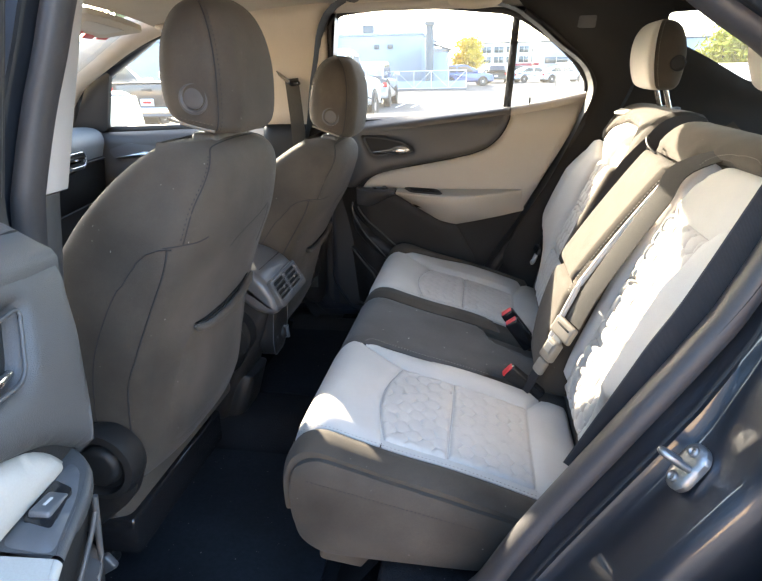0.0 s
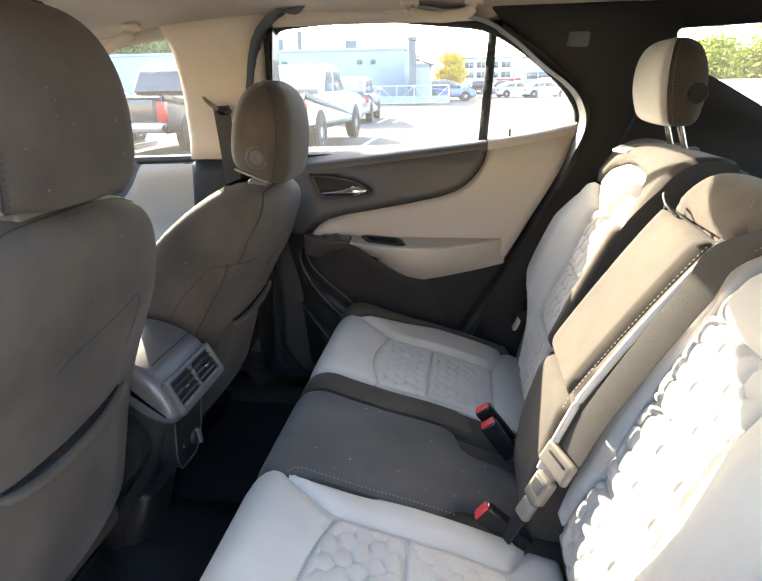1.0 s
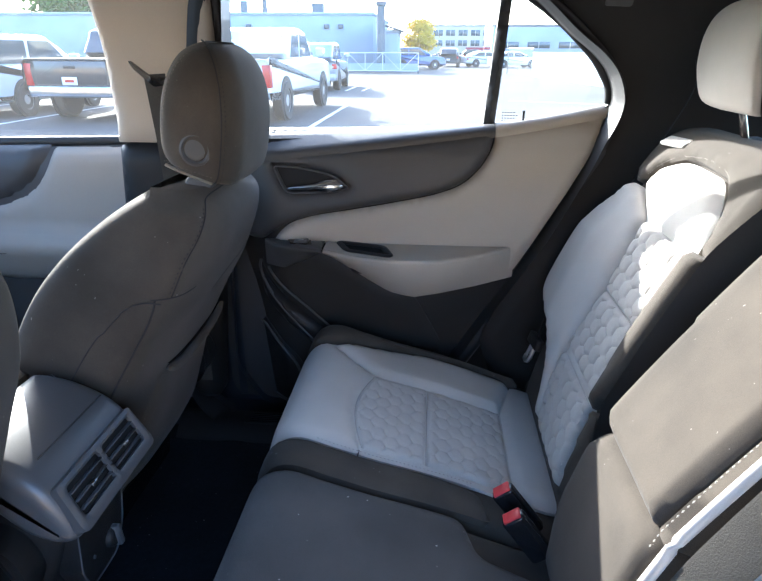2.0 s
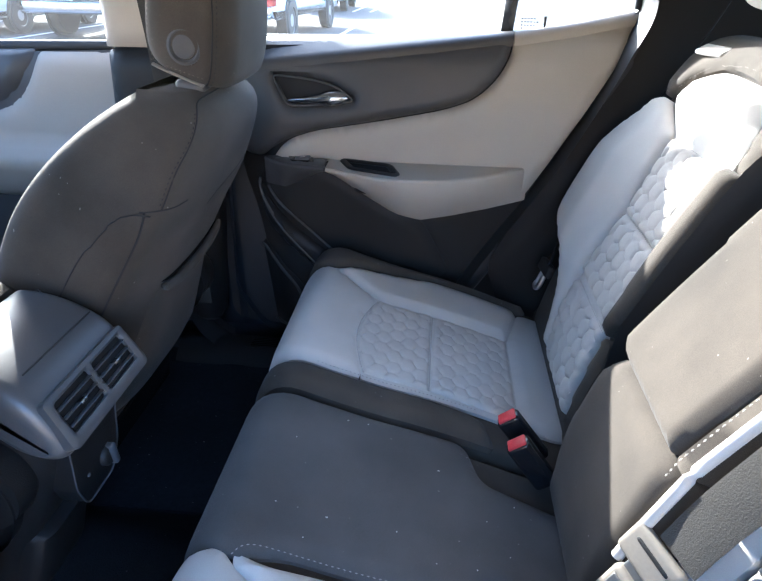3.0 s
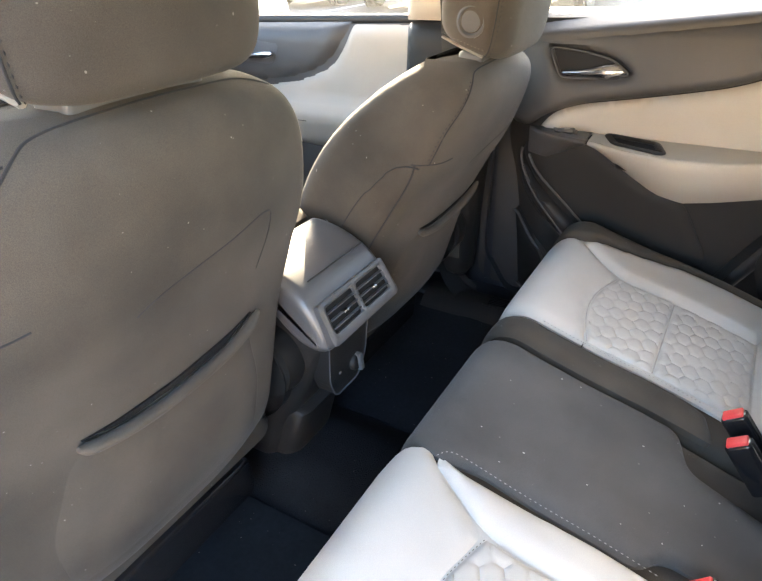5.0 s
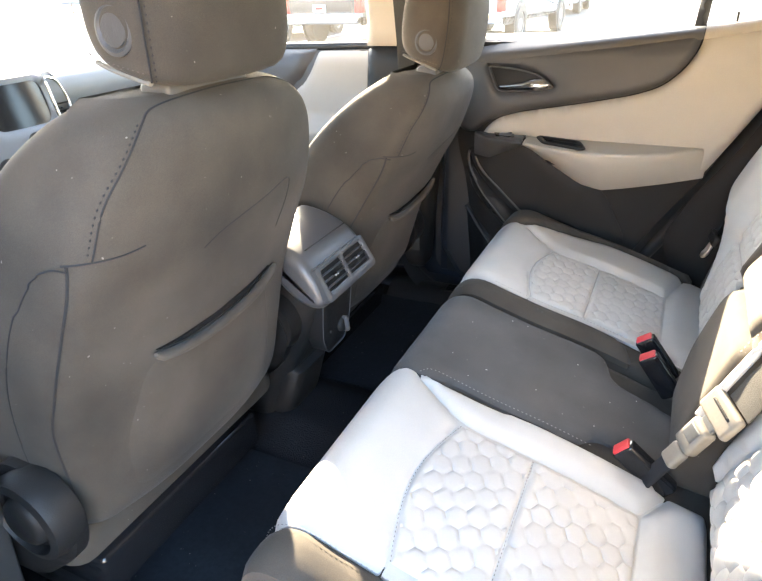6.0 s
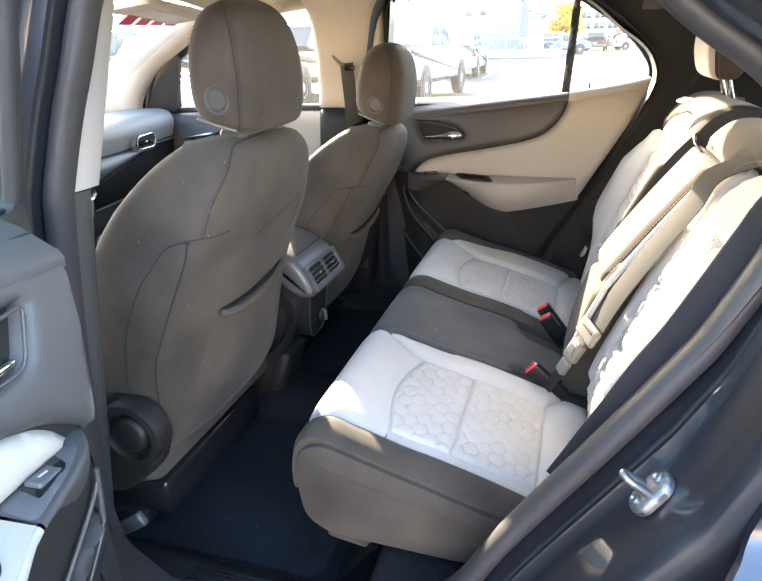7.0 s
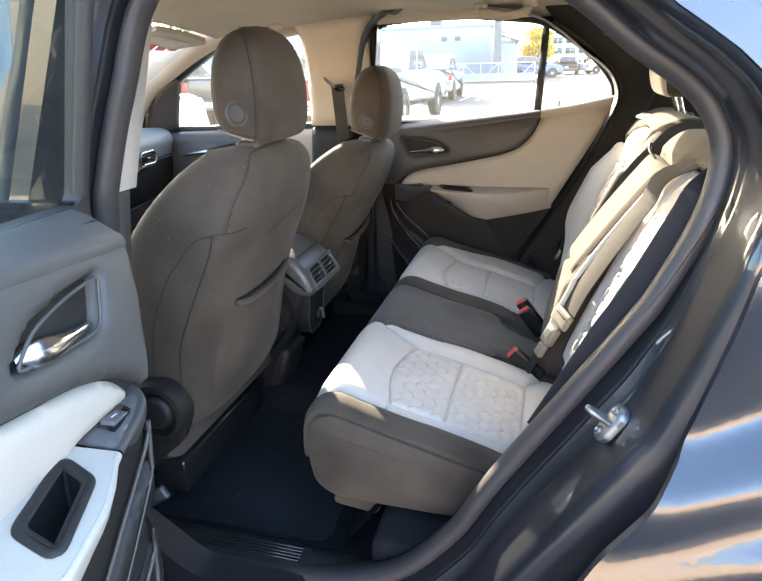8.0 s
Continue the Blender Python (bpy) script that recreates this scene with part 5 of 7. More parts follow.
def rear_door(s):
    side_name = "closed" if s > 0 else "wide open"
    door = thing("rear_door", "%s rear car door with pale and charcoal inner trim" % side_name, "car door", "rear doors", at=(0, 0, 0))
    def fall(u, v):
        """The trim falls back towards the hinge."""
        t = min(1.0, max(0.0, (-0.36 - u) / 0.13)) if s > 0 else 0.0
        return t * t * (3 - 2 * t) * float(np.interp(v, [0.5, 0.71, 0.87, 0.995, 1.17, 1.2], [0.090, 0.080, 0.065, 0.055, 0.012, 0.0]))
    def edge(v):
        """Where the trim ends at the hinge: short of it on the open door."""
        return float(np.interp(v, [0.5, 0.92, 1.06, 1.17], [-0.385, -0.408, -0.432, -0.457])) if s < 0 else -0.6
    S = lambda u, v, h: (max(u, edge(v)), side(s, door_y(v) + fall(u, v) - h), v)
    S2 = lambda u, v, h: (max(u, edge(v)), side(s, door_y(v) + fall(u, v) - h - 0.007), v)
    # steel of the door: inner pressing and outer skin with their window opening
    near = 0.05 if s < 0 else 0.0
    shape = [(-0.545 + near, 0.50, 0.05), (-0.546 + near, 0.90, 0.1), (-0.525 + near * 0.5, 1.20, 0.05), (-0.500, 1.505, 0.06), (-0.43, 1.552, 0.05), (-0.20, 1.560, 0.1), (0.11, 1.530, 0.08), (0.245, 1.445, 0.06), (0.345, 1.362, 0.05), (0.380, 1.295, 0.03), (0.366, 1.235, 0.05), (0.290, 1.09), (0.185, 0.90), (0.09, 0.745), (0.01, 0.60), (-0.06, 0.51, 0.05), (-0.16, 0.475, 0.05)]
    def steel(u, v, h):
        return (u, side(s, float(np.interp(v, [0.45, 1.0, 1.2, 1.56], [0.745, 0.750, 0.752, 0.664])) - h), v)
    part("inner_frame", panel(shape, steel, 0.004, 0.01, 0.028, 0.022, holes=[WIN], r=0.03), M_RUBBERBLACK, door, "black door frame")
    def skin(u, v, h):
        return (u, side(s, float(np.interp(v, [0.30, 0.60, 0.95, 1.1, 1.2, 1.56], [0.855, 0.885, 0.880, 0.885, 0.865, 0.715])) + h), v)
    outer_shape = [(-0.55, 0.36, 0.04), (-0.555, 1.20, 0.03), (-0.545, 1.51, 0.06), (-0.44, 1.578, 0.05), (-0.20, 1.586, 0.1), (0.12, 1.575, 0.08), (0.29, 1.485, 0.06), (0.41, 1.385, 0.05), (0.43, 1.290, 0.04), (0.40, 1.20, 0.05), (0.31, 1.07), (0.215, 0.90), (0.115, 0.74), (0.0, 0.56), (-0.05, 0.40), (-0.08, 0.36)]
    part("outer_skin", panel(outer_shape, skin, 0.0, 0.001, 0.03, 0.03, holes=[[(q[0] + (0.034 if q[0] > 0.2 else 0.0), q[1] + (0.012 if q[1] > 1.3 else -0.008)) + tuple(q[2:]) for q in WIN]], r=0.03), M_PAINT, door)
    part("hinge_edge", panel([(0.735, 0.50), (0.735, 1.205), (0.862, 1.205), (0.880, 0.95), (0.868, 0.50)], lambda u, v, h: (-0.522 + near * 0.72 - h, side(s, u + near * 0.4), v), 0.0, 0.001, 0.02, 0.03, r=0.01), M_PAINT, door)
    pane_y = lambda v: float(np.interp(v, [1.18, 1.56], [0.782, 0.684]))
    main_glass = [(-0.49, 1.19, 0.01), (-0.487, 1.49, 0.045), (-0.445, 1.526, 0.04), (-0.21, 1.541, 0.1), (0.104, 1.510, 0.02), (0.094, 1.205, 0.01)]
    rear_glass = [(0.112, 1.210, 0.01), (0.116, 1.504, 0.01), (0.222, 1.438, 0.06), (0.308, 1.362, 0.05), (0.347, 1.302, 0.03), (0.350, 1.255, 0.012)]
    for outline in (main_glass, rear_glass):
        g = part("window_glass", panel(outline, lambda u, v, h: (u, side(s, pane_y(v) + h), v), 0.0, 0.001, 0.004, 0.06, r=0.02), M_GLASS if s > 0 else M_TINT, door)
        g.visible_shadow = False
    part("window_divider", panel([(0.083, 1.200), (0.101, 1.520), (0.122, 1.508), (0.108, 1.200)], lambda u, v, h: (u, side(s, pane_y(v) - 0.012 - h), v), 0.008, 0.008, 0.018, 0.012, r=0.002), M_RUBBERBLACK, door)
    gasket = [p for p in resample(rounded(WIN, 0.02), 0.02)]
    first = min(range(len(gasket)), key=lambda i: abs(gasket[i][0] + 0.485) + abs(gasket[i][1] - 1.215))
    gasket = gasket[first:] + gasket[:first]
    last = min(range(len(gasket)), key=lambda i: abs(gasket[i][0] - 0.345) + abs(gasket[i][1] - 1.268))
    part("window_gasket", tube([(p[0], side(s, pane_y(p[1]) - 0.020), p[1]) for p in gasket[:last + 1]], 0.010, 8), M_RUBBERBLACK, door)
    # inner trim panels
    lower = [(-0.485, 0.50, 0.04), (-0.497, 0.76, 0.1), (-0.470, 1.00, 0.1), (-0.480, 1.185, 0.03), (0.30, 1.20, 0.02), (0.165, 0.885, 0.02), (0.085, 0.74), (0.01, 0.61), (-0.06, 0.52, 0.05), (-0.2, 0.485, 0.05)]
    part("trim_board", panel(lower, S, 0.004, 0.01, 0.045, 0.018, r=0.03), M_LOWER, door, "charcoal lower trim board")
    top_roll = lambda u, v, d: 0.004 * np.clip(d / 0.05, 0, 1)
    part("upper_trim", panel([(-0.480, 1.146 if s > 0 else 1.158, 0.01), (-0.30, 1.166 if s > 0 else 1.174, 0.05), (-0.05, 1.194, 0.05), (0.106, 1.222, 0.004), (0.104, 1.185, 0.05), (0.082, 1.140, 0.06), (0.040, 1.098, 0.06), (-0.02, 1.076, 0.08), (-0.160, 1.047, 0.1), (-0.300, 1.022, 0.06), (-0.372, 0.995, 0.03), (-0.420, 0.955, 0.02), (-0.470, 0.955, 0.02)], S2, 0.016, 0.02, 0.03, 0.010, hf=top_roll, r=0.02,
                             holes=[[(-0.380, 1.133, 0.012), (-0.312, 1.129, 0.03), (-0.245, 1.115, 0.03), (-0.208, 1.087, 0.010), (-0.284, 1.076, 0.03), (-0.350, 1.074, 0.016)]]), M_DOORDARK, door, "charcoal upper trim")
    part("pale_trim", panel([(0.110, 1.224, 0.004), (0.234, 1.238, 0.02), (0.368, 1.264, 0.012), (0.160, 0.894, 0.02), (0.04, 0.874, 0.05), (-0.06, 0.858, 0.06), (-0.115, 0.866, 0.05), (-0.245, 0.950, 0.03), (-0.275, 0.960, 0.02), (-0.395, 0.950, 0.01), (-0.360, 0.998, 0.03), (-0.300, 1.020, 0.06), (-0.160, 1.044, 0.1), (-0.02, 1.073, 0.08), (0.043, 1.096, 0.06), (0.086, 1.139, 0.06), (0.108, 1.186, 0.05)],
                            S2, 0.010, 0.014, 0.03, 0.0115, r=0.02), M_TRIMLIGHT, door, "pale grey padded trim")
    # the trim rolls over to a sloping ledge below the glass, widest at the hinge
    crease = lambda x: float(np.interp(x, [-0.48, -0.30, -0.05, 0.107, 0.234, 0.35], [1.148 if s > 0 else 1.160, 1.168 if s > 0 else 1.176, 1.196, 1.214, 1.233, 1.258]))
    sill = lambda x: float(np.interp(x, [-0.48, -0.16, 0.107, 0.234, 0.35], [1.199, 1.207, 1.220, 1.239, 1.264]))
    for xs, name, mat in ((np.linspace(max(-0.48, edge(1.17)), 0.107, 26), "upper_roll", M_DOORDARK), (np.linspace(0.109, 0.364, 14), "pale_roll", M_TRIMLIGHT)):
        rows = []
        for x in xs:
            zc, zt = crease(x), sill(x)
            d = door_y(zc - 0.012) + (fall(x, zc) if s > 0 else 0.0) - 0.0235
            rows.append([(x, side(s, y), z) for y, z in ((d + 0.001, zc - 0.016), (d, zc - 0.006), (d + 0.005, zc + 0.003), (d + 0.016, zc + 0.009), (d + (0.768 - d) * 0.55, zc + (zt - zc) * 0.62 + 0.006), (0.756, zt + 0.001), (0.774, zt - 0.004))])
        part(name, loft(rows, ring=False), mat, door)
    # armrest: a pale shelf with an open pull cup, dark in front with the window switch
    jut = lambda x: float(np.interp(x, [-0.41, -0.395, -0.375, -0.34, -0.25, -0.21, -0.17, -0.09, 0.0, 0.08, 0.15, 0.165], [0.004, 0.022, 0.038, 0.050, 0.070, 0.090, 0.105, 0.118, 0.108, 0.070, 0.018, 0.004]))
    low = lambda x: float(np.interp(x, [-0.43, -0.36, -0.265, -0.18, -0.115, -0.06, 0.04, 0.165], [0.905, 0.90, 0.945, 0.898, 0.862, 0.850, 0.868, 0.890]))
    def shelf(u, v, h):
        return (u, side(s, door_y(0.96) - 0.004 - v), 0.964 - 0.06 * v + h + 0.004 * max(0.0, u))
    cup = [(-0.234, 0.013, 0.012), (-0.208, 0.063, 0.012), (-0.108, 0.093, 0.012), (-0.130, 0.036, 0.012)]
    pale_x = np.linspace(-0.262, 0.165, 26)
    dark_x = np.linspace(-0.408, -0.266, 16)
    for xs, name, mat, hole in ((pale_x, "armrest", M_TRIMLIGHT, [cup]), (dark_x, "armrest_front", M_DOORDARK, [])):
        outline = [(x, 0.0, 0.0) for x in xs[::-1]] + [(x, jut(x) - 0.006, 0.0) for x in xs]
        part(name, joined(panel(outline, shelf, 0.0, 0.001, 0.0, 0.012, holes=hole, r=0.0),
                          loft([[(x, side(s, door_y(0.96) - 0.004 - (jut(x) - 0.006 + 0.006 * math.sin(a) if a < math.pi / 2 else jut(x) * (1 - ((a - math.pi / 2) / (math.pi / 2)) ** 1.6 * 0.55))),
                                  (0.964 - 0.06 * jut(x) - 0.006 * (1 - math.cos(a)) + 0.004 * max(0.0, x)) if a < math.pi / 2 else (0.958 - 0.06 * jut(x)) + (low(x) - 0.958 + 0.06 * jut(x)) * ((a - math.pi / 2) / (math.pi / 2)))
                                 for a in np.linspace(0, math.pi, 13)] for x in xs], ring=False)), mat, door, "pale padded armrest" if hole else "")
    ring_pts = resample(rounded(cup, 0.012), 0.012)
    part("pull_cup", loft([[(-0.170 + (p[0] + 0.170) * k, side(s, door_y(0.96) - 0.004 - (0.051 + (p[1] - 0.051) * k)), z) for p in ring_pts] for k, z in ((1.0, 0.966), (0.97, 0.954), (0.84, 0.930), (0.70, 0.908), (0.02, 0.906))], caps=False), M_PLASTIC, door, "black open pull cup")
    part("pull_rim", tube([shelf(p[0], p[1], 0.001) for p in ring_pts], 0.0075, 10, 0.5, closed=True), M_PLASTIC, door)
    part("coin_ring", tube([(-0.150 + 0.016 * math.cos(q), side(s, door_y(0.96) - 0.058 + 0.012 * math.sin(q)), 0.909) for q in np.linspace(0, 2 * math.pi, 20)[:-1]], 0.0022, 6, closed=True), M_PLASTIC, door)
    part("speaker_grille", panel([(-0.485, 0.51), (-0.490, 0.72), (-0.455, 0.748), (-0.335, 0.64), (-0.325, 0.55), (-0.37, 0.505)], S2, 0.006, 0.012, 0.012, 0.014, r=0.04), M_PLASTIC, door)
    part("lower_ridge", panel([(-0.438, 0.900, 0.03), (-0.390, 0.945, 0.02), (-0.28, 0.940, 0.02), (-0.125, 0.846, 0.05), (-0.06, 0.836, 0.05), (0.02, 0.69, 0.04), (-0.08, 0.665, 0.05), (-0.25, 0.70, 0.06), (-0.41, 0.855, 0.03)], S2, 0.006, 0.03, 0.02, 0.012, r=0.03), M_LOWER, door)
    part("map_bin", panel([(-0.440, 0.862), (-0.415, 0.850), (-0.235, 0.700), (-0.06, 0.66), (-0.08, 0.62), (-0.26, 0.65), (-0.43, 0.80)], S2, 0.016, 0.014, 0.02, 0.012, r=0.02), M_PLASTIC, door)
    for path, r, name in (([(-0.428, 0.905), (-0.432, 0.880), (-0.415, 0.838), (-0.360, 0.772), (-0.297, 0.700), (-0.255, 0.655)], 0.0035, "bin_lip"), ([(-0.408, 0.892), (-0.385, 0.862), (-0.310, 0.792), (-0.234, 0.722), (-0.180, 0.690)], 0.003, "bin_lip")):
        part(name, tube([S2(u, v, 0.014) for u, v in catmull(path, 6)], r, 8), M_DOORDARK, door)
    grille = [(-0.492, 0.515, 0.05), (-0.494, 0.715, 0.03), (-0.450, 0.728, 0.03), (-0.350, 0.640, 0.04), (-0.335, 0.555, 0.04), (-0.380, 0.508, 0.05)]
    part("speaker_rim", tube([S2(p[0], p[1], 0.007) for p in resample(rounded(grille, 0.03), 0.014)], 0.0035, 8, closed=True), M_DOORDARK, door)
    part("switch_plate", panel([(-0.386, 0.010), (-0.374, 0.026), (-0.336, 0.042), (-0.266, 0.058), (-0.272, 0.010)], shelf, 0.004, 0.005, 0.006, 0.008, r=0.012), M_SATIN, door, "graphite switch plate")
    part("switch_well", panel([(-0.352, 0.014), (-0.342, 0.036), (-0.290, 0.044), (-0.298, 0.014)], lambda u, v, h: shelf(u, v, h + 0.0045), 0.001, 0.003, 0.003, 0.008, r=0.005), M_GLOSS, door)
    part("window_switch", moved(box(-0.017, 0.017, -0.010, 0.010, -0.004, 0.005, 0.003), pose(-0.318, shelf(-0.318, 0.027, 0)[1], 0.9655, 6 * s, -8, 0)), M_SATIN, door)
    part("switch_mark", moved(box(-0.006, 0.006, -0.0012, 0.0012, 0, 0.0008, 0), pose(-0.318, shelf(-0.318, 0.027, 0)[1], 0.9707, 6 * s, -8, 0)), M_LIGHT, door)
    # inside handle in its recess
    part("handle_recess", panel([(-0.385, 1.136), (-0.335, 1.138), (-0.250, 1.116), (-0.204, 1.082), (-0.222, 1.058), (-0.355, 1.050)], lambda u, v, h: (u, side(s, door_y(v) + 0.006 - h), v), 0.0, 0.001, 0.01, 0.014, r=0.02), M_SATIN, door)
    rimh = resample(rounded([(-0.380, 1.133, 0.012), (-0.312, 1.129, 0.03), (-0.245, 1.115, 0.03), (-0.208, 1.087, 0.010), (-0.284, 1.076, 0.03), (-0.350, 1.074, 0.016)], 0.01), 0.012)
    part("recess_rim", tube([(p[0], side(s, door_y(p[1]) - 0.022), p[1]) for p in rimh], 0.0022, 8, closed=True), M_DOORDARK, door)
    lever = [(-0.348, 0.004), (-0.315, 0.0065), (-0.285, 0.0105), (-0.258, 0.017), (-0.236, 0.016), (-0.219, 0.006)]
    part("door_handle", tube([(x, side(s, door_y(1.08) - 0.010 - 0.008 * math.sin((x + 0.35) / 0.124 * math.pi)), 1.082 + 0.010 * (x + 0.35) / 0.124) for x, r in lever], [r for x, r in lever], 12, 1.0), M_CHROME, door, "satin chrome inside handle")
    part("lock_pin", tube([(0.168, side(s, 0.738), 1.215), (0.168, side(s, 0.738), 1.244), (0.168, side(s, 0.738), 1.252)], [0.0025, 0.0025, 0.0034], 8), M_GLOSS, door)
    part("pin_collar", lathe([(0.009, 0), (0.008, 0.004), (0.004, 0.005), (0, 0.005)], 16, pose(0.168, side(s, 0.738), 1.228)), M_GLOSS, door)
    for k in range(4):
        for j in range(6 - (k % 2)):
            part("glass_mark", box(0.124 + 0.0062 * j, 0.1275 + 0.0062 * j, side(s, pane_y(1.23)) - 0.004, side(s, pane_y(1.23)) - 0.003, 1.226 + 0.006 * k, 1.2282 + 0.006 * k, 0), M_SATIN, door)
    return door


right_door = rear_door(1)
left_door = rear_door(-1)
OPENING = 82.7
left_door.matrix_basis = Matrix.Translation((-0.449, -0.823, 0.018)) @ Matrix.Rotation(radians(-OPENING), 4, "Z") @ Matrix.Translation((0.480, 0.71, 0))


def front_door(s):
    door = thing("front_door", "closed front car door with pale and charcoal inner trim", "car door", "front doors", at=(0, 0, 0))
    yy = lambda v: float(np.interp(v, [0.45, 0.85, 1.0, 1.12, 1.16, 1.19], [0.745, 0.735, 0.725, 0.735, 0.750, 0.775]))
    S = lambda u, v, h: (u, side(s, yy(v) - h), v)
    win = [(-0.700, 1.170, 0.01), (-0.695, 1.450, 0.05), (-0.735, 1.525, 0.05), (-0.88, 1.520, 0.1), (-1.13, 1.462, 0.1), (-1.45, 1.300, 0.05), (-1.52, 1.150, 0.03)]
    shape = [(-0.66, 0.45, 0.03), (-0.655, 1.50, 0.05), (-0.71, 1.56, 0.05), (-0.90, 1.55, 0.1), (-1.15, 1.495, 0.1), (-1.55, 1.30, 0.05), (-1.66, 1.13, 0.03), (-1.64, 0.45, 0.05)]
    def skin(u, v, h):
        return (u, side(s, float(np.interp(v, [0.30, 0.60, 0.95, 1.1, 1.18, 1.56], [0.855, 0.885, 0.880, 0.885, 0.865, 0.715])) + h), v)
    part("outer_skin", panel(shape, skin, 0.0, 0.001, 0.09, 0.04, holes=[win], r=0.03), M_PAINT, door)
    g = part("window_glass", panel(win, lambda u, v, h: (u, side(s, float(np.interp(v, [1.14, 1.56], [0.80, 0.69])) + h), v), 0.0, 0.001, 0.004, 0.06, r=0.02), M_GLASS, door)
    g.visible_shadow = False
    gasket = resample(rounded(win, 0.02), 0.03)
    part("window_gasket", tube([(p[0], side(s, float(np.interp(p[1], [1.14, 1.56], [0.775, 0.668]))), p[1]) for p in gasket], 0.013, 8, closed=True), M_RUBBERBLACK, door)
    part("trim_board", panel([(-0.675, 0.50), (-0.672, 1.165), (-1.56, 1.13), (-1.60, 0.50)], S, 0.004, 0.01, 0.05, 0.03, r=0.03), M_DOORDARK, door)
    part("pale_trim", panel([(-0.680, 1.160, 0.01), (-0.925, 1.155, 0.01), (-0.950, 1.10, 0.04), (-1.00, 1.046, 0.05), (-1.10, 1.010, 0.05), (-1.35, 0.97, 0.04), (-1.38, 0.93, 0.03), (-1.25, 0.86, 0.05), (-1.10, 0.812, 0.06), (-0.95, 0.825, 0.05), (-0.700, 0.87, 0.03)], S, 0.014, 0.02, 0.03, 0.018, r=0.02, hf=lambda u, v, d: 0.045 * np.clip((v - 0.82) / 0.09, 0, 1) * np.clip((0.97 - v) / 0.04, 0, 1)), M_TRIMLIGHT, door, "pale padded trim with armrest")
    part("pull_cup", panel([(-1.22, 0.930), (-1.22, 0.908), (-1.055, 0.905), (-1.045, 0.926)], lambda u, v, h: (u, side(s, yy(v) - 0.056 - h), v), 0.004, 0.006, 0.02, 0.012, r=0.006), M_GLOSS, door)
    part("upper_trim", panel([(-0.932, 1.160, 0.01), (-0.957, 1.10, 0.04), (-1.007, 1.050, 0.05), (-1.10, 1.015, 0.05), (-1.36, 0.975, 0.04), (-1.52, 0.98, 0.03), (-1.56, 1.140, 0.02)], S, 0.016, 0.02, 0.03, 0.02, r=0.02), M_DOORDARK, door)
    part("handle_recess", panel([(-1.16, 1.100), (-1.28, 1.110), (-1.36, 1.085), (-1.33, 1.050), (-1.19, 1.045)], lambda u, v, h: (u, side(s, yy(v) - 0.0165 - h), v), 0.001, 0.004, 0.006, 0.014, r=0.02), M_SATIN, door)
    part("door_handle", tube([(x, side(s, yy(1.07) - 0.026), 1.060 + 0.12 * (x + 1.30)) for x in (-1.32, -1.28, -1.24, -1.20, -1.18)], [0.003, 0.006, 0.009, 0.012, 0.006], 10), M_CHROME, door, "satin chrome inside handle")
    part("mirror_sail", panel([(-1.50, 1.150), (-1.40, 1.320), (-1.30, 1.36), (-1.36, 1.150)], lambda u, v, h: (u, side(s, 0.735 - 0.1 * (v - 1.15) - h), v), 0.004, 0.01, 0.02, 0.03, r=0.02), M_PLASTIC, door)
    return door


front_door(1)
front_door(-1)


def wing_mirror(s):
    m = thing("wing_mirror", "white wing mirror outside the front window", "wing mirror", "wing mirrors", at=(-1.5, side(s, 0.95), 1.15))
    part("housing", moved(rounded_block(-0.09, 0.05, -0.12, 0.12, -0.075, 0.085, 0.045, 0.02, -0.01), pose(-1.47, side(s, 0.985), 1.20, 0, 0, -12 * s)), M_PAINT, m)
    part("mirror_glass", moved(rounded_block(0.045, 0.058, -0.10, 0.10, -0.058, 0.066, 0.006, 0.02, -0.01), pose(-1.47, side(s, 0.985), 1.20, 0, 0, -12 * s)), M_CHROME, m)
    part("stalk", tube([(-1.47, side(s, 0.84), 1.13), (-1.47, side(s, 0.93), 1.17)], 0.025, 10), M_PLASTIC, m)
    return m


wing_mirror(1)
wing_mirror(-1)


# ---- console, dashboard ----
console = thing("centre_console", "graphite centre console with rear air vents", "console", at=(-0.6, MID, 0.43))
C0, C1 = MID - 0.098, MID + 0.098
part("base", swept_body([(-0.478, 0.800), (-0.500, 0.860), (-0.560, 0.900), (-0.70, 0.905), (-1.12, 0.90), (-1.12, 0.45), (-0.660, 0.445), (-0.625, 0.455), (-0.590, 0.56), (-0.535, 0.66), (-0.500, 0.74)], MID - 0.076, MID + 0.076, 0.03), M_PLASTIC, console)
hood = swept_body(catmull([(-0.606, 0.921), (-0.565, 0.922), (-0.520, 0.907), (-0.486, 0.886), (-0.464, 0.858), (-0.448, 0.826), (-0.446, 0.808), (-0.458, 0.796), (-0.482, 0.794), (-0.52, 0.81), (-0.58, 0.87)], 4, True), MID - 0.104, MID + 0.104, 0.022, 7)
part("vent_hood", hood, M_SATIN, console, "satin graphite vent surround")
part("hood_crease", tube([(-0.5005, MID + 0.094 * k / 10, 0.8985) for k in range(-7, 10)], 0.0012, 6), M_THREADDARK, console)
face = lambda u, v, h: (-0.4655 + (0.862 - v) * 0.52 + 0.887 * h, MID + u, v + 0.461 * h)
holes = [[(-0.082, 0.826), (-0.080, 0.866), (-0.004, 0.866), (-0.004, 0.826)], [(0.004, 0.826), (0.004, 0.866), (0.080, 0.866), (0.082, 0.826)]]
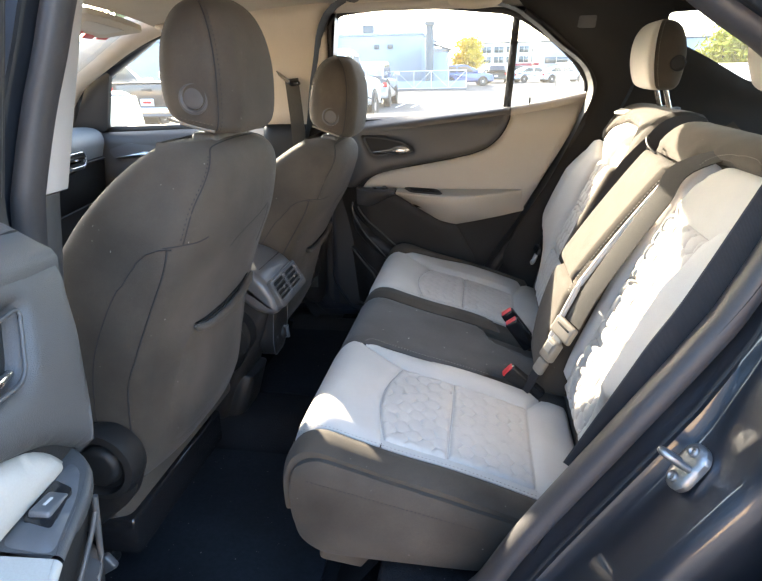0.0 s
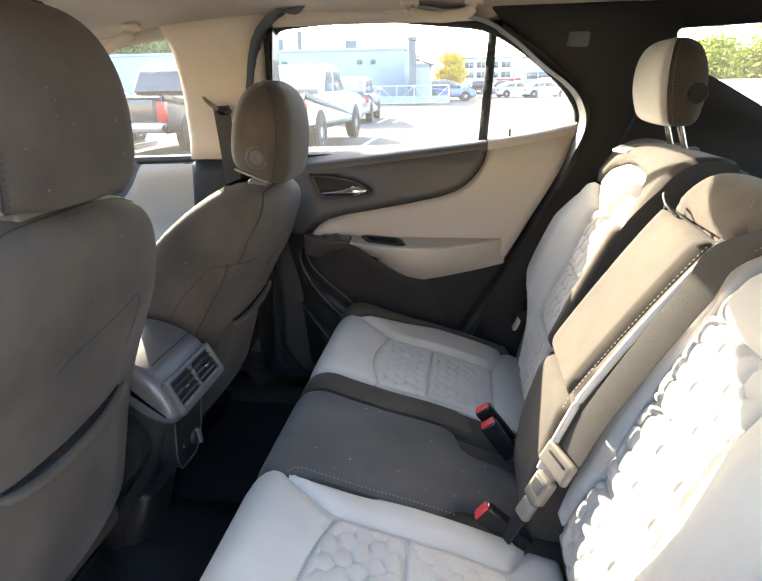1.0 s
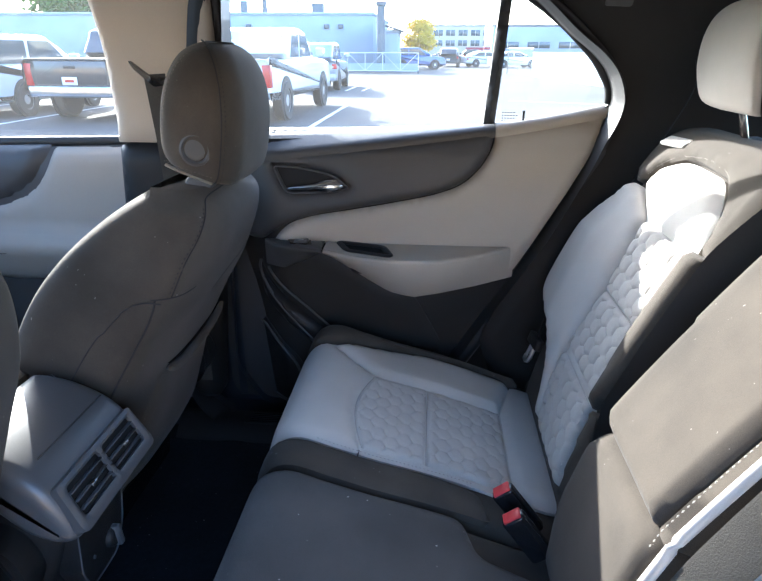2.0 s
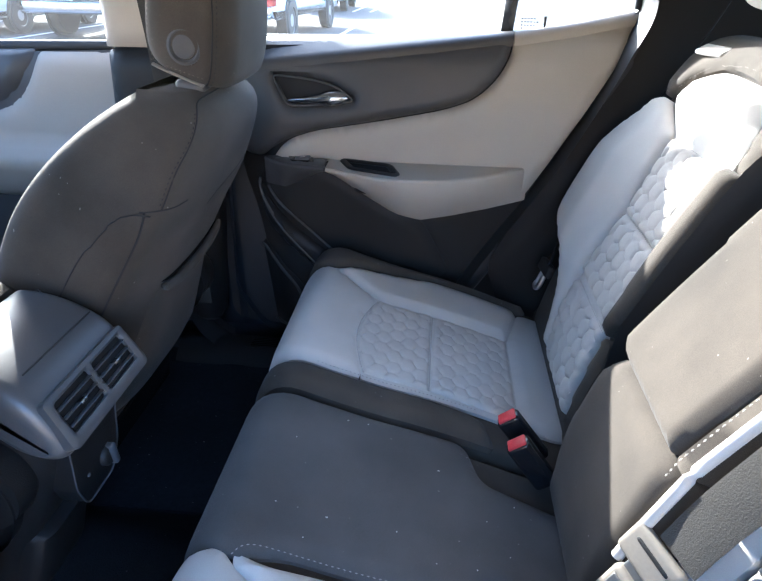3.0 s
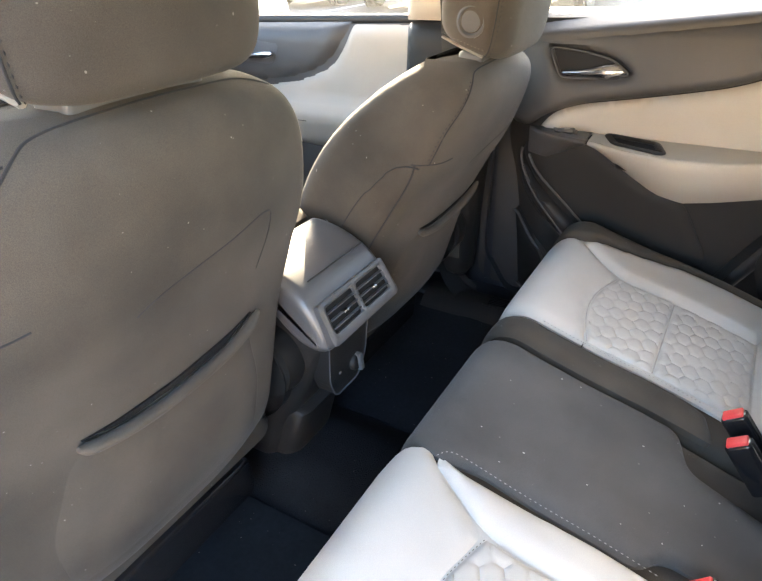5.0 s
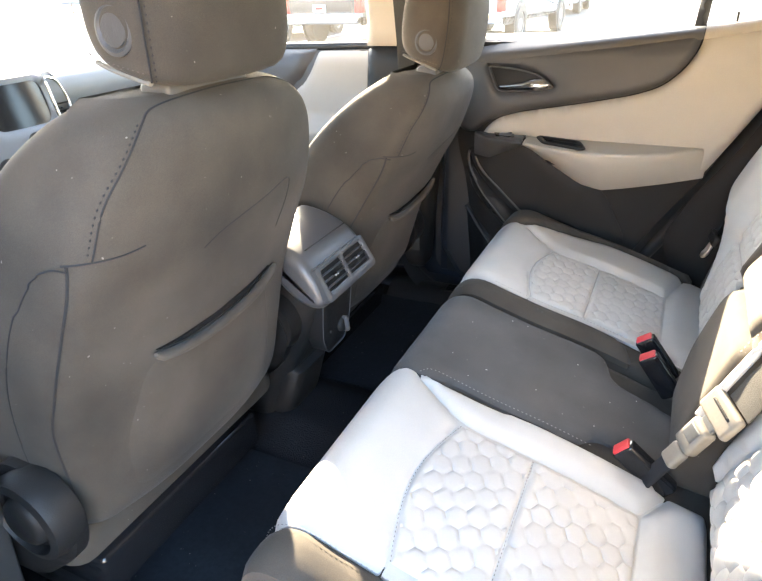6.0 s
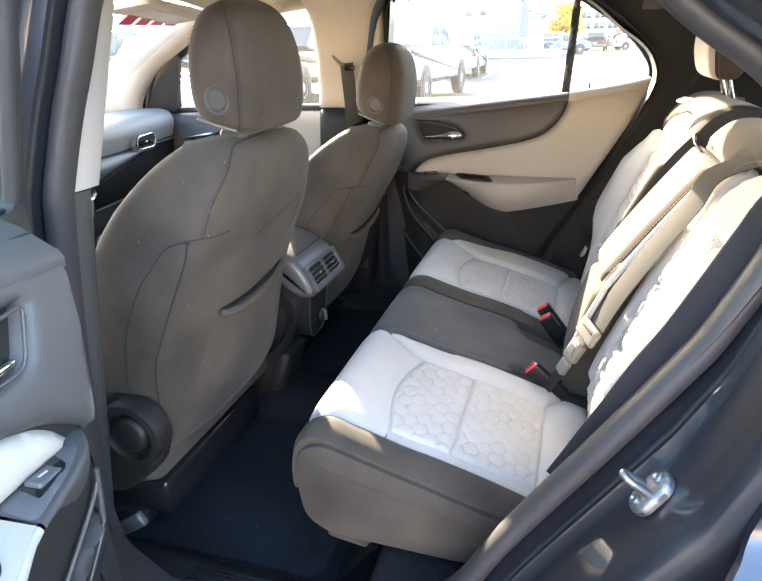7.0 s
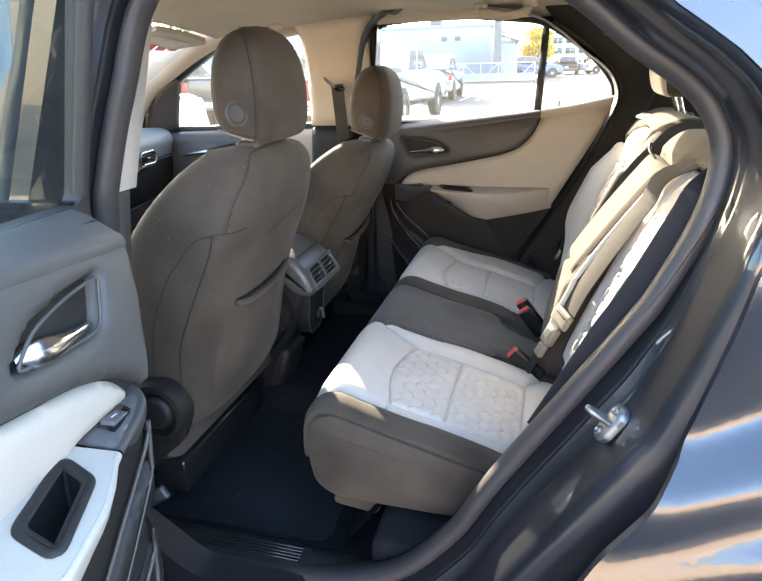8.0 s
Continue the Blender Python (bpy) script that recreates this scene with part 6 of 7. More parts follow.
part("vent_bezel", panel([(-0.098, 0.812, 0.012), (-0.092, 0.874), (0.092, 0.874), (0.098, 0.812, 0.012)], lambda u, v, h: face(u, v, h + 0.006), 0.003, 0.005, 0.020, 0.005, r=0.006, holes=holes), M_SATIN, console)
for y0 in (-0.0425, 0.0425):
    # Flat core without depth; its near-black colour paints the cavity's shade.
    vent = part("air_vent", panel([(y0 - 0.040, 0.824), (y0 - 0.040, 0.868), (y0 + 0.040, 0.868), (y0 + 0.040, 0.824)], lambda u, v, h: face(u, v, h + 0.0005), 0.0005, 0.002, 0.003, 0.02, r=0.003), M_VENTSHADE, console, "flat black vent core, cavity shade in its colour")
    for k in range(3):
        part("slat", moved(box(0.0, 0.0065, -0.037, 0.037, -0.0008, 0.0008, 0.0003, 1), Matrix.Translation(face(y0, 0.835 + 0.0112 * k, 0.001)) @ pose(0, 0, 0, 0, -12, 0)), M_SATIN, vent)
    part("thumb_tab", moved(box(0.0, 0.009, -0.006, 0.006, -0.0025, 0.0025, 0.001), Matrix.Translation(face(y0, 0.8462, 0.002)) @ pose(0, 0, 0, 0, -12, 0)), M_CHROME, vent)
lowface = lambda u, v, h: (-0.476 - 0.10 * (0.79 - v) + h, MID + u, v)
low_outline = [(-0.060, 0.796), (0.060, 0.796), (0.056, 0.70), (0.036, 0.655), (-0.036, 0.655), (-0.056, 0.70)]
part("rear_panel", panel(low_outline, lowface, 0.003, 0.006, 0.035, 0.012, r=0.014), M_PLASTIC, console, "black socket panel")
rp = resample(rounded(low_outline, 0.014), 0.012)
part("panel_rim", tube([lowface(p[0], p[1], 0.001) for p in rp], 0.0013, 6, closed=True), M_SATIN, console)
part("socket_cap", lathe([(0.016, 0), (0.016, 0.006), (0.012, 0.010), (0.0, 0.010)], 20, Matrix.Translation(lowface(0.016, 0.700, 0.002)) @ pose(0, 0, 0, 0, 84, 0)), M_PLASTIC, console)
part("cap_tab", moved(box(0.0, 0.014, -0.0055, 0.0055, -0.017, 0.017, 0.003), Matrix.Translation(lowface(0.020, 0.700, 0.004)) @ pose(0, 0, 0, 0, -6, 0)), M_SATIN, console)
part("indicator", lathe([(0.003, 0), (0.003, 0.002), (0, 0.002)], 12, Matrix.Translation(lowface(-0.030, 0.706, 0.003)) @ pose(0, 0, 0, 0, 84, 0)), M_SATIN, console)
part("armrest_lid", swept_body([(-0.614, 0.905), (-0.612, 0.926), (-0.640, 0.946), (-0.80, 0.952), (-0.90, 0.945), (-0.905, 0.905)], C0 - 0.002, C1 + 0.002, 0.02), M_DARK, console, "charcoal padded armrest lid")
part("foot", swept_body([(-0.64, 0.44), (-0.60, 0.45), (-0.575, 0.50), (-0.545, 0.60), (-0.60, 0.62), (-0.75, 0.60), (-0.78, 0.44)], MID - 0.066, MID + 0.066, 0.03), M_PLASTIC, console)
gear = thing("gear_selector", "chrome and pale leather gear lever on the console", "gear lever", at=(-1.26, MID, 0.72))
gT = pose(-1.265, MID, 0.745, 0, 14, 0)
part("plate", moved(panel([(-0.12, -0.055), (-0.12, 0.055), (0.10, 0.055), (0.10, -0.055)], lambda u, v, h: (u, v, h), 0.004, 0.006, 0.01, 0.02, r=0.02), pose(-1.265, MID, 0.735)), M_SATIN, gear)
part("boot", moved(loft([[(r * math.cos(2 * math.pi * k / 14), r * 0.8 * math.sin(2 * math.pi * k / 14), z) for k in range(14)] for r, z in ((0.040, -0.005), (0.034, 0.010), (0.016, 0.030), (0.011, 0.055))]), gT), M_PLASTIC, gear)
part("stem", moved(lathe([(0.009, 0.0), (0.009, 0.06), (0.018, 0.062), (0.020, 0.070), (0.0, 0.070)], 16), gT), M_CHROME, gear)
part("knob", moved(rounded_block(-0.024, 0.024, -0.020, 0.020, 0.062, 0.150, 0.016, 0.002), gT), M_BUCKLE, gear, "pale leather gear knob")
part("knob_trim", moved(rounded_block(-0.020, 0.020, -0.0215, 0.0215, 0.120, 0.146, 0.008, 0.002), gT), M_CHROME, gear)

dash = thing("dashboard", "pale grey and charcoal dashboard with air vents", "dashboard", at=(-1.4, MID, 0.9))


def dash_face(y):
    """How far back the pad reaches: forward by the doors, nearer in the middle."""
    t = min(1.0, abs(y - MID) / 0.70)
    return -1.300 - 0.10 * max(0.0, t - 0.30) ** 1.3


pad_y = np.linspace(side(-1, 0.71), side(1, 0.71), 41)
pad_profile = [(-0.46, 1.085), (-0.40, 1.128), (-0.24, 1.160), (-0.10, 1.168), (-0.045, 1.166), (-0.016, 1.156), (-0.003, 1.138), (0.0, 1.115), (-0.010, 1.085), (-0.022, 1.050)]
part("top_pad", loft([[(dash_face(y) + dx, y, z) for dx, z in catmull(pad_profile, 4)] for y in pad_y], ring=False), M_DASH, dash, "pale grey dashboard pad")


def sweep_z(y):
    """The pale band's lower edge, lower towards the middle."""
    return 0.985 + 0.075 * min(1.0, max(0.0, (abs(y - MID) - 0.13) / 0.42)) ** 1.2


for s in (-1, 1):
    ys = np.linspace(side(s, 0.12), side(s, 0.70), 24)
    part("pale_band", loft([[(dash_face(y) - 0.018 + 0.020 * math.sin(math.pi * k / 8), y, 1.062 + (sweep_z(y) - 1.062) * k / 8) for k in range(9)] for y in ys], ring=False), M_DASHMID, dash, "grey sweeping dashboard band")
    part("band_crease", tube([(dash_face(y) - 0.012, y, 1.064) for y in ys], 0.003, 6), M_THREADDARK, dash)
part("lower_fascia", loft([[(dash_face(y) + dx, y, z if k > 1 else sweep_z(y) + 0.004 - 0.012 * k) for k, (dx, z) in enumerate([(-0.03, 0), (-0.012, 0), (-0.030, 0.93), (-0.050, 0.90), (-0.036, 0.86), (-0.030, 0.80), (-0.05, 0.70), (-0.18, 0.62)])] for y in pad_y], ring=False), M_PLASTIC, dash, "charcoal lower fascia")
part("glovebox_line", tube([(dash_face(y) - 0.028, y, 0.900 + 0.03 * (y - 0.2)) for y in np.linspace(0.20, 0.66, 14)], 0.002, 6), M_SATIN, dash)
for y in (0.50, -0.54):
    vx = dash_face(y)
    ring_v = [(-0.085, -0.002), (-0.060, 0.036), (0.060, 0.036), (0.086, 0.006), (0.060, -0.034), (-0.058, -0.032)]
    core_v = [(-0.064, -0.001), (-0.048, 0.024), (0.048, 0.024), (0.066, 0.004), (0.046, -0.022), (-0.046, -0.021)]
    vent = part("air_vent", panel(ring_v, lambda u, v, h, y=y: (dash_face(y + u) - 0.002 + h, y + u, 1.078 + v), 0.008, 0.008, 0.02, 0.009, r=0.012, holes=[core_v]), M_DASHMID, dash, "vent with silver surround")
    part("vent_core", panel(core_v, lambda u, v, h, y=y: (dash_face(y + u) - 0.012 + h, y + u, 1.078 + v), 0.0, 0.001, 0.004, 0.02, r=0.01), M_GLOSS, vent)
    part("vent_ring", tube([(dash_face(y + p[0]) + 0.0065, y + p[0], 1.078 + p[1]) for p in resample(rounded(core_v, 0.012), 0.01)], 0.0028, 8, closed=True), M_CHROME, vent)
    for k in range(3):
        part("slat", moved(box(-0.006, 0.005, -0.050, 0.052, -0.0016, 0.0016, 0.0006, 1), pose(vx - 0.004, y, 1.065 + 0.0135 * k, 0, 20, 0)), M_PLASTIC, vent)
    part("thumb_tab", moved(box(-0.003, 0.008, -0.008, 0.008, -0.003, 0.003, 0.001), pose(vx - 0.001, y, 1.0785)), M_CHROME, vent)
stack = thing("centre_stack", "silver centre stack with screen, vents and knobs", "control panel", at=(-1.25, MID, 1.05))
st = lambda u, v, h: (-1.282 - 0.22 * (v - 0.95) + 0.03 * max(0.0, 1 - (u / 0.19) ** 2) + h, MID + u * 0.82, v)
screen_hole = [(-0.092, 1.158), (0.092, 1.158), (0.092, 1.062), (-0.092, 1.062)]
vent_r = [(0.104, 1.162), (0.150, 1.150), (0.172, 1.100), (0.160, 1.048), (0.110, 1.056)]
vent_l = [(-q[0], q[1]) for q in vent_r]
part("surround", panel([(-0.165, 1.170), (0.165, 1.170), (0.192, 1.095), (0.165, 1.00), (0.13, 0.935), (0.10, 0.905), (-0.10, 0.905), (-0.13, 0.935), (-0.165, 1.00), (-0.192, 1.095)], st, 0.012, 0.03, 0.06, 0.013, r=0.03, holes=[screen_hole, vent_r, vent_l]), M_DASHMID, stack, "silver grey surround")
part("screen", panel([(-0.096, 1.162), (0.096, 1.162), (0.096, 1.058), (-0.096, 1.058)], lambda u, v, h: st(u, v, h - 0.002), 0.0, 0.004, 0.01, 0.03, r=0.01), M_GLOSS, stack, "dark touch screen")
for outline in (vent_r, vent_l):
    v = part("air_vent", panel(outline, lambda u, w, h: st(u, w, h - 0.010), 0.0, 0.002, 0.006, 0.014, r=0.012), M_GLOSS, stack)
    part("vent_ring", tube([st(p[0], p[1], 0.010) for p in resample(rounded(outline, 0.016), 0.01)], 0.0035, 8, closed=True), M_CHROME, v)
    cu_ = sum(p[0] for p in outline) / 5
    for k in range(6):
        part("slat", moved(box(-0.003, 0.008, -0.024, 0.024, -0.0013, 0.0013, 0.0), Matrix.Translation(st(cu_, 1.064 + 0.0155 * k, -0.006))), M_PLASTIC, v)
for u, z, r in ((0.0, 1.030, 0.018), (-0.105, 0.985, 0.021), (0.105, 0.985, 0.021)):
    part("knob_base", lathe([(r * 1.25, 0), (r * 1.25, 0.004), (r, 0.006), (0, 0.006)], 24, Matrix.Translation(st(u, z, 0.008)) @ pose(0, 0, 0, 0, 90, 0)), M_PLASTIC, stack)
    part("knob", lathe([(r, 0.004), (r, 0.016), (r * 0.88, 0.021), (r * 0.6, 0.018), (0, 0.018)], 24, Matrix.Translation(st(u, z, 0.008)) @ pose(0, 0, 0, 0, 90, 0)), M_CHROME, stack, "chrome rotary knob")
for k in range(4):
    for z in (0.998, 0.974):
        part("key", moved(box(-0.003, 0.005, -0.016, 0.016, -0.0085, 0.0085, 0.002), Matrix.Translation(st(-0.057 + 0.038 * k, z, 0.010))), M_SATIN, stack)

# ---- belts and buckles ----
def buckle(name, base, tip, mat, red=True, label="black seat belt buckle with red release button", w=0.036):
    b = thing(name, label, "buckle", "rear belt buckles", at=base)
    a, t = Vector(base), Vector(tip)
    q = (t - a).to_track_quat("Z", "Y").to_matrix().to_4x4()
    ln = (t - a).length
    m = Matrix.Translation(a) @ q
    part("housing", moved(rounded_block(-0.012, 0.012, -w / 2, w / 2, 0, ln, 0.005, 0.0), m), mat, b)
    if red:
        part("release_button", moved(box(-0.0095, 0.0095, -w / 2 + 0.004, w / 2 - 0.004, ln - 0.012, ln + 0.003, 0.002), m), M_RED, b, "red release button")
    return b


buckle("belt_buckle", (0.160, 0.088, 0.668), (0.108, 0.088, 0.738), M_GLOSS)
buckle("belt_buckle", (0.155, 0.140, 0.668), (0.098, 0.140, 0.742), M_GLOSS)
buckle("belt_buckle", (0.165, -0.150, 0.660), (0.092, -0.152, 0.722), M_GLOSS)


# ---- belts across the seats ----
M_BRIGHT = material("bright nickel plated steel", (0.75, 0.75, 0.75), 0.3, metal=1.0, grain=200, bump=0.0, vary=0.05)
centre_belt = thing("seat_belt", "grey centre seat belt lying over the backrest", "seat belt", at=(0.2, -0.19, 0.8))
FACE = Vector((-0.78, -0.48, 0.40)).normalized()      # the belt is turned towards the open door
RUN = Vector((0.43, 0.0, 0.90)).normalized()
BROAD = RUN.cross(FACE).normalized()
cb = catmull([back(bz(0.835), -0.176, 0.030), back(bz(0.90), -0.178, 0.030), back(bz(1.0), -0.182, 0.022), back(bz(1.10), -0.188, 0.014), back(bz(1.17), -0.202, 0.012), back(bz(1.215), -0.225, 0.016), back(back_len - 0.03, -0.26, 0.016), back(back_len, -0.28, 0.0)], 8)
turn = [tuple(Vector(BROAD).lerp(Vector((0, -1 if BROAD.y < 0 else 1, 0)), max(0.0, min(1.0, (i - 28) / 20)))) for i in range(len(cb))]
part("webbing", strap(cb, turn, 0.046), M_BELT, centre_belt)
frame_m = Matrix((FACE, BROAD, RUN)).transposed().to_4x4()
ta = Matrix.Translation(Vector(back(bz(0.820), -0.166, 0.038))) @ frame_m
part("tongue", moved(rounded_block(-0.007, 0.007, -0.033, 0.033, -0.020, 0.020, 0.006), ta), M_BUCKLE, centre_belt, "pale plastic belt tongue")
part("tongue_slot", moved(rounded_block(-0.0085, 0.0085, -0.024, 0.024, 0.004, 0.009, 0.002), ta), M_PLASTIC, centre_belt)
part("tongue_plate", moved(rounded_block(-0.003, 0.003, -0.014, 0.014, -0.034, -0.018, 0.0015), ta), M_STEEL, centre_belt)
part("mini_buckle", moved(rounded_block(-0.011, 0.011, -0.018, 0.018, -0.076, -0.028, 0.006), ta), M_BUCKLE, centre_belt, "pale plastic buckle")
part("buckle_face", moved(rounded_block(0.008, 0.0125, -0.011, 0.011, -0.058, -0.036, 0.002), ta), M_STEEL, centre_belt)
part("lower_tongue", moved(rounded_block(-0.008, 0.008, -0.014, 0.014, -0.112, -0.078, 0.005), ta), M_BUCKLE, centre_belt)
part("anchor_strap", moved(rounded_block(-0.003, 0.003, -0.012, 0.012, -0.165, -0.105, 0.0015), ta), M_BELTDARK, centre_belt)

left_belt = thing("seat_belt", "black outer seat belt drawn down beside the backrest", "seat belt", at=(0.2, -0.6, 0.7))
lb = catmull([(0.164, -0.655, 0.832), (0.224, -0.66, 0.962), (0.248, -0.661, 1.014), (0.277, -0.661, 1.068), (0.303, -0.662, 1.126), (0.33, -0.662, 1.188), (0.346, -0.662, 1.223), (0.395, -0.595, 1.245), (0.440, -0.545, 1.265), (0.54, -0.56, 1.29), (0.66, -0.62, 1.33)], 8)
part("webbing", strap(lb, (-0.84, 0.37, 0.39), 0.050), M_BELTDARK, left_belt)
for sgn in (-1, 1):
    part("selvedge", tube([Vector(p) + Vector((-0.84, 0.37, 0.39)) * 0.0245 * sgn for p in lb], 0.0013, 6), M_RUBBERBLACK, left_belt)
right_belt = thing("seat_belt", "black outer seat belt hanging beside the backrest", "seat belt", at=(0.2, 0.62, 0.7))
rb = catmull([(0.214, 0.578, 0.780), (0.232, 0.590, 0.85), (0.262, 0.606, 0.92), (0.330, 0.640, 1.04), (0.40, 0.640, 1.16), (0.455, 0.61, 1.30), (0.455, 0.62, 1.36)], 8)
part("webbing", strap(rb, (0.30, 0.75, -0.1), 0.046), M_BELTDARK, right_belt)
part("tongue_ring", tube(catmull([(0.206, 0.560, 0.776), (0.198, 0.558, 0.752), (0.192, 0.565, 0.744), (0.193, 0.583, 0.744), (0.199, 0.588, 0.752), (0.208, 0.588, 0.776)], 4), 0.0046, 8), M_BRIGHT, right_belt, "bright steel belt tongue")
part("tongue_grip", moved(rounded_block(-0.008, 0.008, -0.030, 0.030, -0.012, 0.014, 0.005), pose(0.210, 0.576, 0.786, 0, 18, 8)), M_PLASTIC, right_belt)
pillar_belt = thing("seat_belt", "grey front seat belt hanging on the centre pillar", "seat belt", at=(-0.58, 0.62, 0.6))
pb = [(-0.60, 0.640, 1.325), (-0.592, 0.645, 1.20), (-0.585, 0.650, 1.0), (-0.58, 0.655, 0.75), (-0.58, 0.66, 0.60)]
part("webbing", strap(pb, (1, 0, 0), 0.046), M_BELT, pillar_belt)
part("guide", panel([(-0.650, 1.352), (-0.640, 1.335), (-0.600, 1.300), (-0.570, 1.306), (-0.575, 1.318), (-0.610, 1.322)], lambda u, v, h: (u, 0.632 - h, v), 0.008, 0.008, 0.012, 0.008, r=0.006), M_GLOSS, pillar_belt, "black belt guide")

# ---- outside ----
M_ASPHALT = material("weathered asphalt", (0.084, 0.080, 0.076), 0.9, grain=40, bump=0.5, vary=0.22, blotch=0.35, spec=0.2, depth=0.01)
M_LINE = material("worn white road paint", (0.62, 0.61, 0.58), 0.8, grain=30, bump=0.2, vary=0.15, blotch=3)
M_WALL = material("pale blue grey rendered wall", (0.36, 0.40, 0.46), 0.85, grain=8, bump=0.2, vary=0.08, blotch=0.4)
M_STONE = material("beige rendered facade", (0.52, 0.47, 0.40), 0.85, grain=6, bump=0.2, vary=0.08, blotch=0.3)
M_TAN = material("tan reflector render", (0.48, 0.36, 0.24), 0.85, grain=6, bump=0.2, vary=0.1, blotch=0.3)
M_GREY = material("dark grey sheet metal", (0.13, 0.14, 0.15), 0.6, grain=6, bump=0.1, vary=0.12, blotch=0.6)
M_MAROON = material("maroon painted fascia", (0.28, 0.035, 0.05), 0.7, grain=6, bump=0.1, vary=0.1, blotch=0.6)
M_WHITE = material("white vehicle paint", (0.72, 0.74, 0.76), 0.3, grain=20, bump=0.0, vary=0.03, coat=1.0)
M_BLACKCAR = material("black vehicle paint", (0.028, 0.030, 0.034), 0.3, grain=20, bump=0.0, vary=0.06, coat=1.0)
M_BLUECAR = material("blue vehicle paint", (0.03, 0.09, 0.30), 0.3, grain=20, bump=0.0, vary=0.06, coat=1.0)
M_SILVERCAR = material("silver vehicle paint", (0.40, 0.42, 0.45), 0.3, metal=0.5, grain=20, bump=0.0, vary=0.05, coat=1.0)
M_CARGLASS = material("dark vehicle glass", (0.05, 0.07, 0.08), 0.06, grain=20, bump=0.0, vary=0.1, spec=0.8)
M_TAIL = material("red tail lamp lens", (0.45, 0.02, 0.02), 0.2, grain=60, bump=0.0, vary=0.1)
M_FENCE = material("white painted steel fence", (0.60, 0.60, 0.60), 0.5, grain=40, bump=0.05, vary=0.08)
M_BARK = material("grey brown bark", (0.12, 0.09, 0.065), 0.9, grain=30, bump=0.6, vary=0.25, blotch=4, depth=0.02)
M_LEAFY = material("yellow autumn leaves", (0.52, 0.36, 0.03), 0.7, grain=12, bump=0.1, vary=0.3, blotch=1.2, spec=0.2)
M_LEAFG = material("green leaves", (0.10, 0.14, 0.035), 0.7, grain=12, bump=0.1, vary=0.3, blotch=1.2, spec=0.2)
M_LEAFYG = material("yellow green leaves", (0.33, 0.33, 0.035), 0.7, grain=12, bump=0.1, vary=0.3, blotch=1.2, spec=0.2)

ground = solid("ground", loft([[(x, y, 0.0) for y in (-900, -60, 0, 60, 900)] for x in (-900, -60, 0, 60, 900)], ring=False), M_ASPHALT, "weathered sunlit asphalt car park", "ground", kind="structure", smooth=False)


def stripe(x0, y0, x1, y1, w=0.11):
    a, b = Vector((x0, y0, 0)), Vector((x1, y1, 0))
    n = Vector((-(b - a).y, (b - a).x, 0)).normalized() * w / 2
    bm = bmesh.new()
    secs = []
    for k in range(13):
        p = a.lerp(b, k / 12)
        j = 0.85 + 0.3 * random.random()
        secs.append([bm.verts.new(p - n * j + Vector((0, 0, 0.005))), bm.verts.new(p + n * j + Vector((0, 0, 0.005)))])
    for p, q in zip(secs, secs[1:]):
        bm.faces.new((p[0], p[1], q[1], q[0]))
    return solid("road_marking", bm, M_LINE, "worn white parking line on the asphalt", "road marking", "parking lines", "structure", smooth=False)


for x in (-11.4, -8.55, -5.55, -2.40):
    stripe(x, 10.4, x, 16.4)
for x in (-3.32, -2.70):
    stripe(x, 22.6, x + 0.05, 31.0)
stripe(2.2, 18.6, 4.6, 17.6, 0.16)


def wheel_part(car, x, y, r, width, m):
    s = 1 if y > 0 else -1
    w = part("wheel", moved(lathe([(r * 0.60, -width / 2), (r * 0.93, -width / 2), (r, -width * 0.36), (r, width * 0.36), (r * 0.93, width / 2), (r * 0.62, width / 2), (r * 0.58, width * 0.3), (0, width * 0.3)], 24), m @ pose(x, y, r, -90 * s, 0, 0)), M_RUBBERBLACK, car)
    rim = lathe([(r * 0.60, width * 0.32), (r * 0.62, width * 0.42), (r * 0.52, width * 0.36), (r * 0.15, width * 0.42), (0, width * 0.44)], 20)
    part("rim", moved(rim, m @ pose(x, y, r, -90 * s, 0, 0)), M_SILVERCAR, w)


